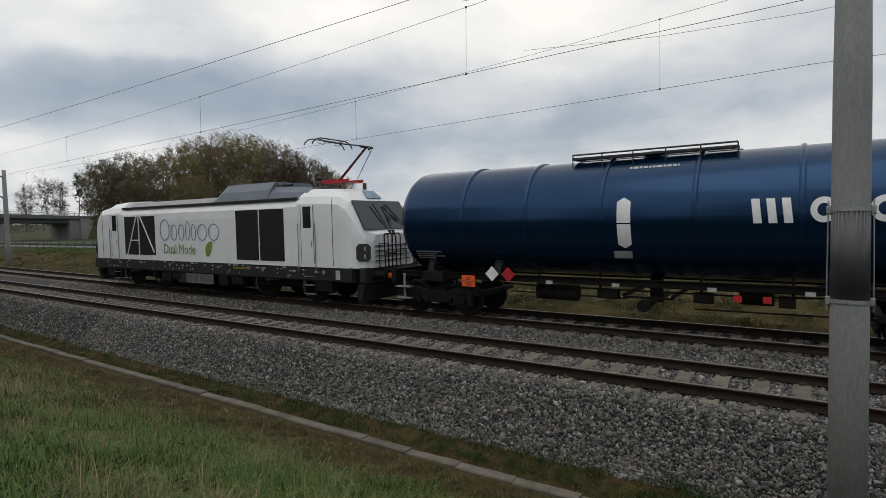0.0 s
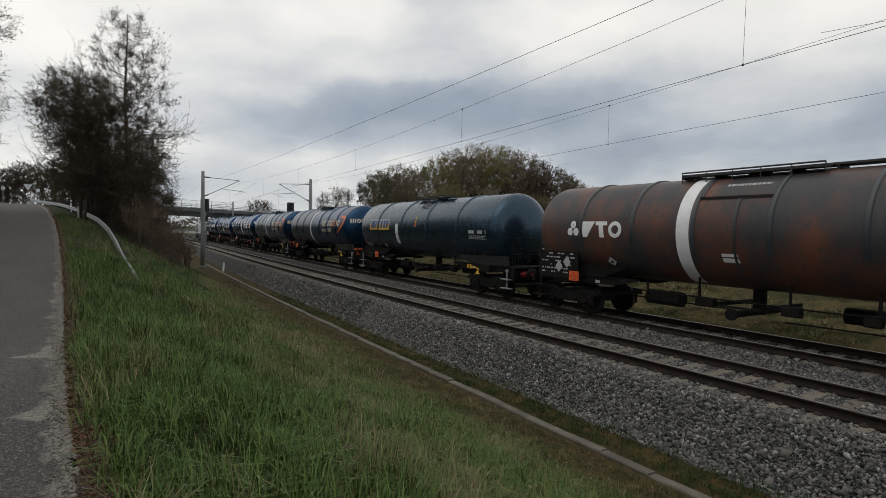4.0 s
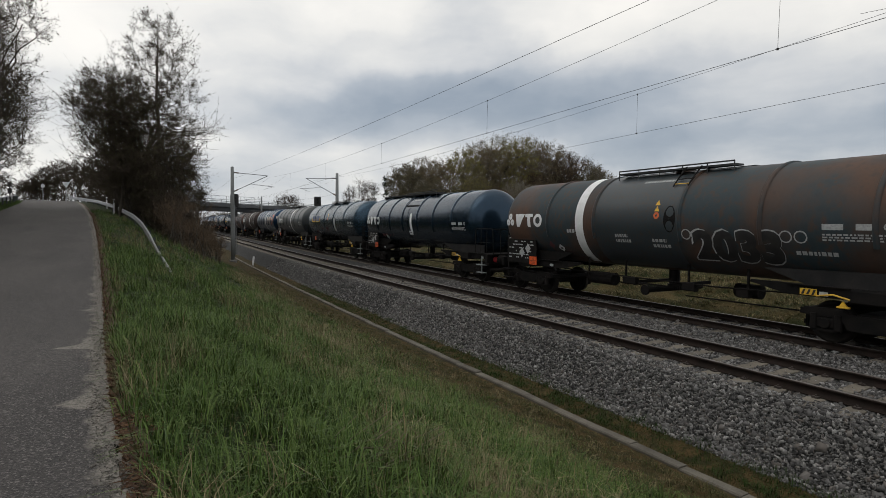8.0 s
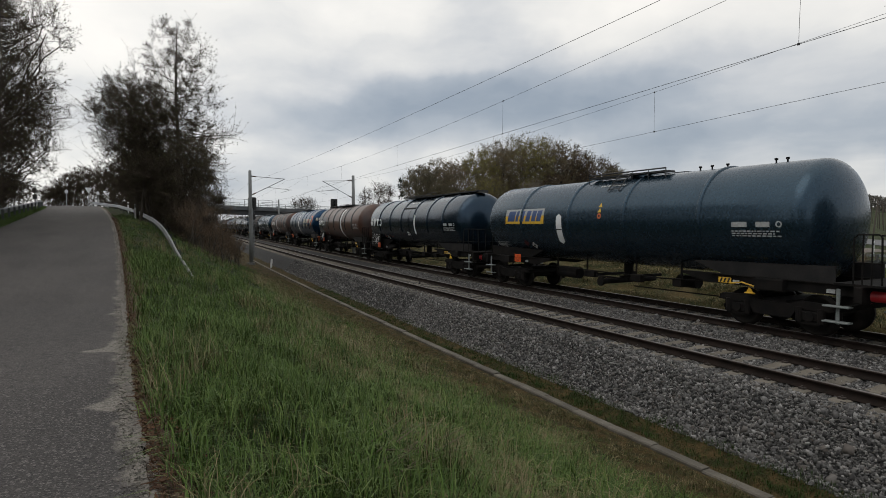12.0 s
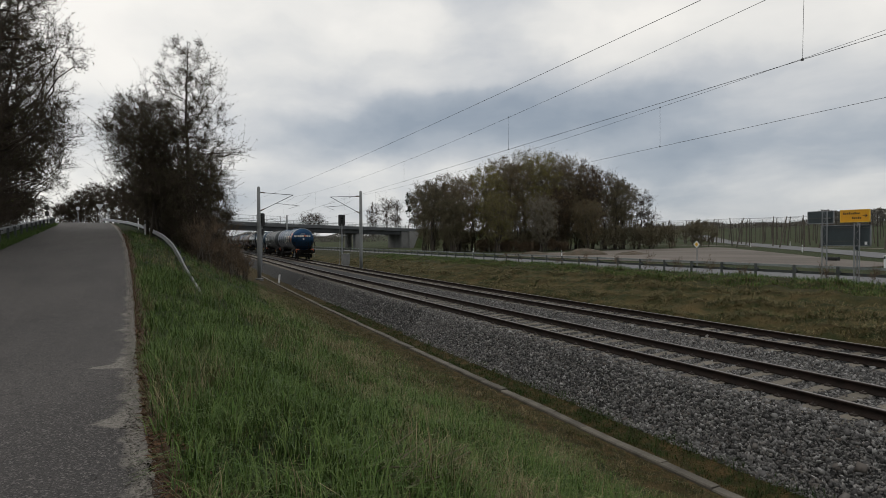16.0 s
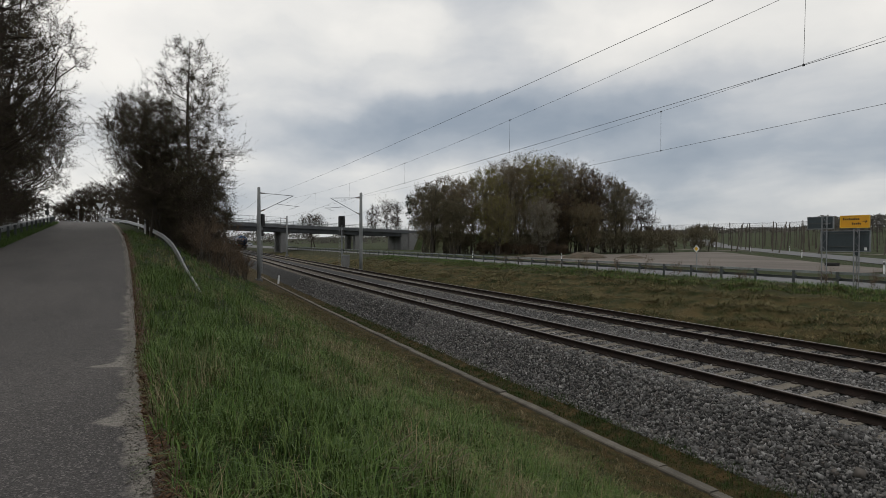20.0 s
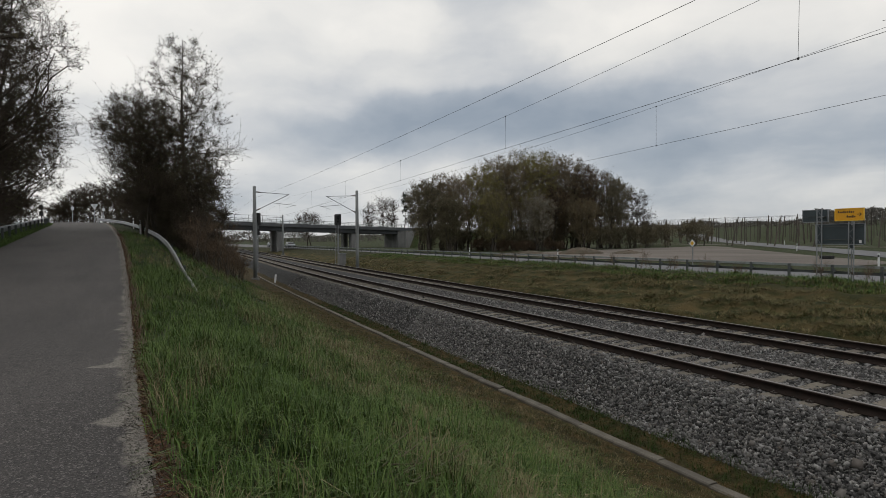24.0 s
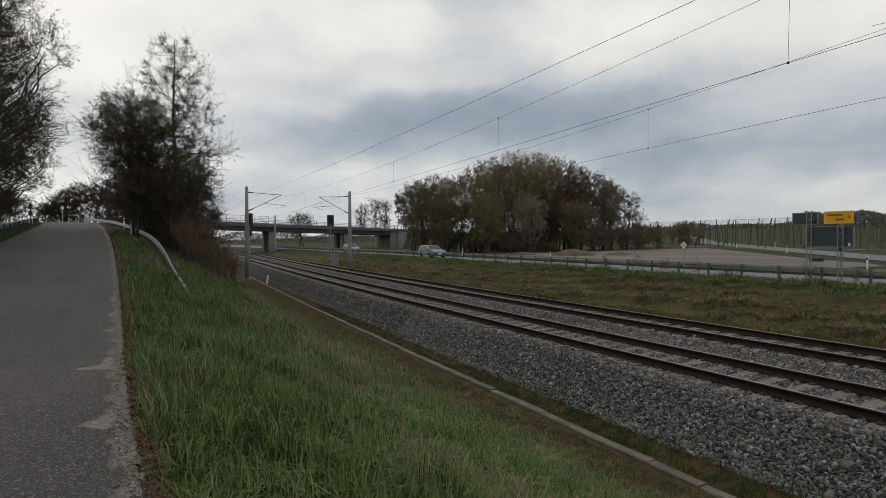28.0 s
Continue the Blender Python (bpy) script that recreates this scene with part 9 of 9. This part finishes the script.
    for y in (4.9, -4.9):
        b = part("bogie", Form().box(-1.02, y, 0.66, 0.16, 3.9, 0.26, bevel=0.05).box(1.02, y, 0.66, 0.16, 3.9, 0.26, bevel=0.05).box(0, y, 0.62, 2.0, 0.7, 0.3), "frame", e, "dark powered bogie")
        for dy in (-1.3, 1.3):
            for s in (-1, 1):
                part("wheel", shared("loco_wheel", lambda: Form().lathe([(-0.07, 0.0), (-0.07, 0.5), (-0.05, 0.62), (0.055, 0.62), (0.055, 0.65), (0.075, 0.65), (0.075, 0.3), (0.06, 0.0)], 28, "x").mesh("wheel", True)), "wheel", b, at=pose(s * 0.75, y + dy, 0.62, 0, 0, 180 if s > 0 else 0))
                part("axle_box", Form().box(s * 1.10, y + dy, 0.62, 0.16, 0.5, 0.36, bevel=0.06), "frame", b)
                part("spring", Form().rod((s * 1.08, y + dy + 0.45, 0.5), (s * 1.08, y + dy + 0.45, 0.95), 0.1, n=10).rod((s * 1.08, y + dy - 0.45, 0.5), (s * 1.08, y + dy - 0.45, 0.95), 0.1, n=10), "frame", b)
        part("damper", Form().rod((-1.2, y - 0.9, 0.9), (-1.2, y + 0.9, 0.72), 0.05, n=8), "galv", b)
    rng = random.Random(6)
    for s in (-1, 1):
        for y in (-2.6, -1.7, 1.6, 2.4, -7.3, 7.3):
            w = rng.uniform(0.45, 0.8)
            part("equipment_box", Form().box(s * 1.32, y, 0.66 + rng.uniform(-0.05, 0.05), 0.22, w, rng.uniform(0.3, 0.5), bevel=0.03), "frame", e)
        for y in (-6.2, -3.6, 3.6, 6.2):
            part("sand_pipe", Form().tube([(s * 1.3, y, 0.8), (s * 1.25, y + 0.1, 0.5), (s * 0.95, y + 0.25, 0.2)], 0.03, 6), "galv", e)
    part("belly", Form().box(0, 0, 0.62, 2.3, 5.0, 0.6, bevel=0.1), "frame", e)
    return e


SPEED = 25.1
# each wagon: style, and how far the front of its tank trails the zero mark at 0 s
TRAIN = [("navy_first", -10.4), ("navy", 4.85), ("navy", 20.95), ("banded", 36.8), ("banded", 52.8), ("millet", 69.05), ("rusty", 85.3), ("umber", 101.4), ("banded_late", 117.65), ("slate", 133.5), ("millet_late", 149.75), ("dark", 165.75),
         ("graffiti", 182.1), ("dark_long", 198.05), ("rusty", 214.4), ("banded", 230.9), ("brown", 247.3), ("dark_late", 263.5), ("millet", 279.85), ("slate_late", 296.2), ("banded_late", 313.2)]
LOCO_AT = 20.61
protos, train = {}, []
for style, s in TRAIN:
    if style not in protos:
        protos[style] = tank_wagon(style)
        ob = protos[style]
    else:
        ob = copy_thing(protos[style], pose(4, 0, 0))
    train.append((ob, -s - TANK_L / 2))
train.append((locomotive(), LOCO_AT))


def on_line(y):
    """The pose of a vehicle on the far track at y."""
    x = 4.0 + float(track_bend(y))
    ahead = 4.0 + float(track_bend(y + 5.2))
    behind = 4.0 + float(track_bend(y - 5.2))
    return pose((ahead + behind) / 2, y, 0, 0, 0, -math.degrees(math.atan2(ahead - behind, 10.4)))


def motions():
    for ob, y0 in train:
        times = [0.0] + [t for t in np.arange(0.5, 28.0, 0.5) if -15 < y0 + SPEED * t < 140] + [28.0]
        walk(ob, [(float(t), on_line(y0 + SPEED * t)) for t in times])
    for ob, rows in cars:
        walk(ob, rows)


def car(mat, label):
    """An estate car, nose towards +y."""
    c = thing("car", label, "car", "cars on the main road")
    side = [(-2.15, 0.35), (-2.2, 0.75), (-2.05, 0.92), (-1.75, 1.42), (-1.2, 1.50), (0.25, 1.47), (1.0, 0.98), (1.95, 0.86), (2.2, 0.62), (2.2, 0.35)]
    k = len(side)
    pts = [(sx * w * (0.80 if z > 1.2 else 0.97 if z > 0.9 else 1.0), y, z) for sx in (-1, 1) for w in (0.88,) for y, z in side]
    body = part("body", Form().add(pts, [(i, (i + 1) % k, (i + 1) % k + k, i + k) for i in range(k)] + [tuple(range(k)), tuple(reversed(range(k, 2 * k)))]), mat, c)
    for s in (-1, 1):
        g = [(-1.72, 1.02), (-1.55, 1.36), (-0.1, 1.40), (0.72, 1.02)]
        part("side_window", Form().add([(s * (0.875 if z < 1.1 else 0.735), y, z) for y, z in g], [(0, 1, 2, 3)]), "glass", body)
        part("headlight", Form().box(s * 0.64, 2.16, 0.68, 0.32, 0.10, 0.14, bevel=0.03), "grey_text", body)
        part("rear_light", Form().box(s * 0.70, -2.17, 0.80, 0.22, 0.08, 0.2, bevel=0.03), "red", body)
        part("mirror", Form().box(s * 0.98, 0.62, 1.02, 0.18, 0.1, 0.12, bevel=0.03), mat, body)
    part("windscreen", Form().add([(-0.76, 0.98, 1.005), (0.76, 0.98, 1.005), (0.64, 0.30, 1.455), (-0.64, 0.30, 1.455)], [(0, 1, 2, 3)]), "glass", body)
    part("rear_window", Form().add([(-0.76, -2.02, 1.0), (0.76, -2.02, 1.0), (0.64, -1.78, 1.39), (-0.64, -1.78, 1.39)], [(3, 2, 1, 0)]), "glass", body)
    part("bumper", Form().box(0, 2.17, 0.46, 1.66, 0.12, 0.2, bevel=0.04), "black", body)
    part("number_plate", Form().box(0, 2.235, 0.46, 0.5, 0.01, 0.11), "white", body)
    for s in (-1, 1):
        for y in (-1.32, 1.38):
            w = part("wheel", Form().lathe([(-0.1, 0.0), (-0.1, 0.2), (-0.1, 0.31), (0.1, 0.31), (0.1, 0.0)], 20, "x", (s * 0.80, y, 0.31)), "rubber", c)
            part("rim", Form().lathe([(-0.012, 0.0), (-0.012, 0.19), (0.012, 0.19), (0.012, 0.0)], 16, "x", (s * 0.905, y, 0.31)), "galv", w)
    return c


def drive(ob, y_end, speed):
    rows = []
    for t in (0.0, 10.0, 20.0, 28.0):
        y = y_end + speed * (28.0 - t)
        rows.append((t, pose(20.0, y, 0.475, 0, 0, 180)))
    return ob, rows


cars = [drive(car("silver", "silver estate car driving along the main road"), 61.0, 22.0), drive(car("silver", "pale silver car following along the main road"), 92.3, 21.3)]
motions()
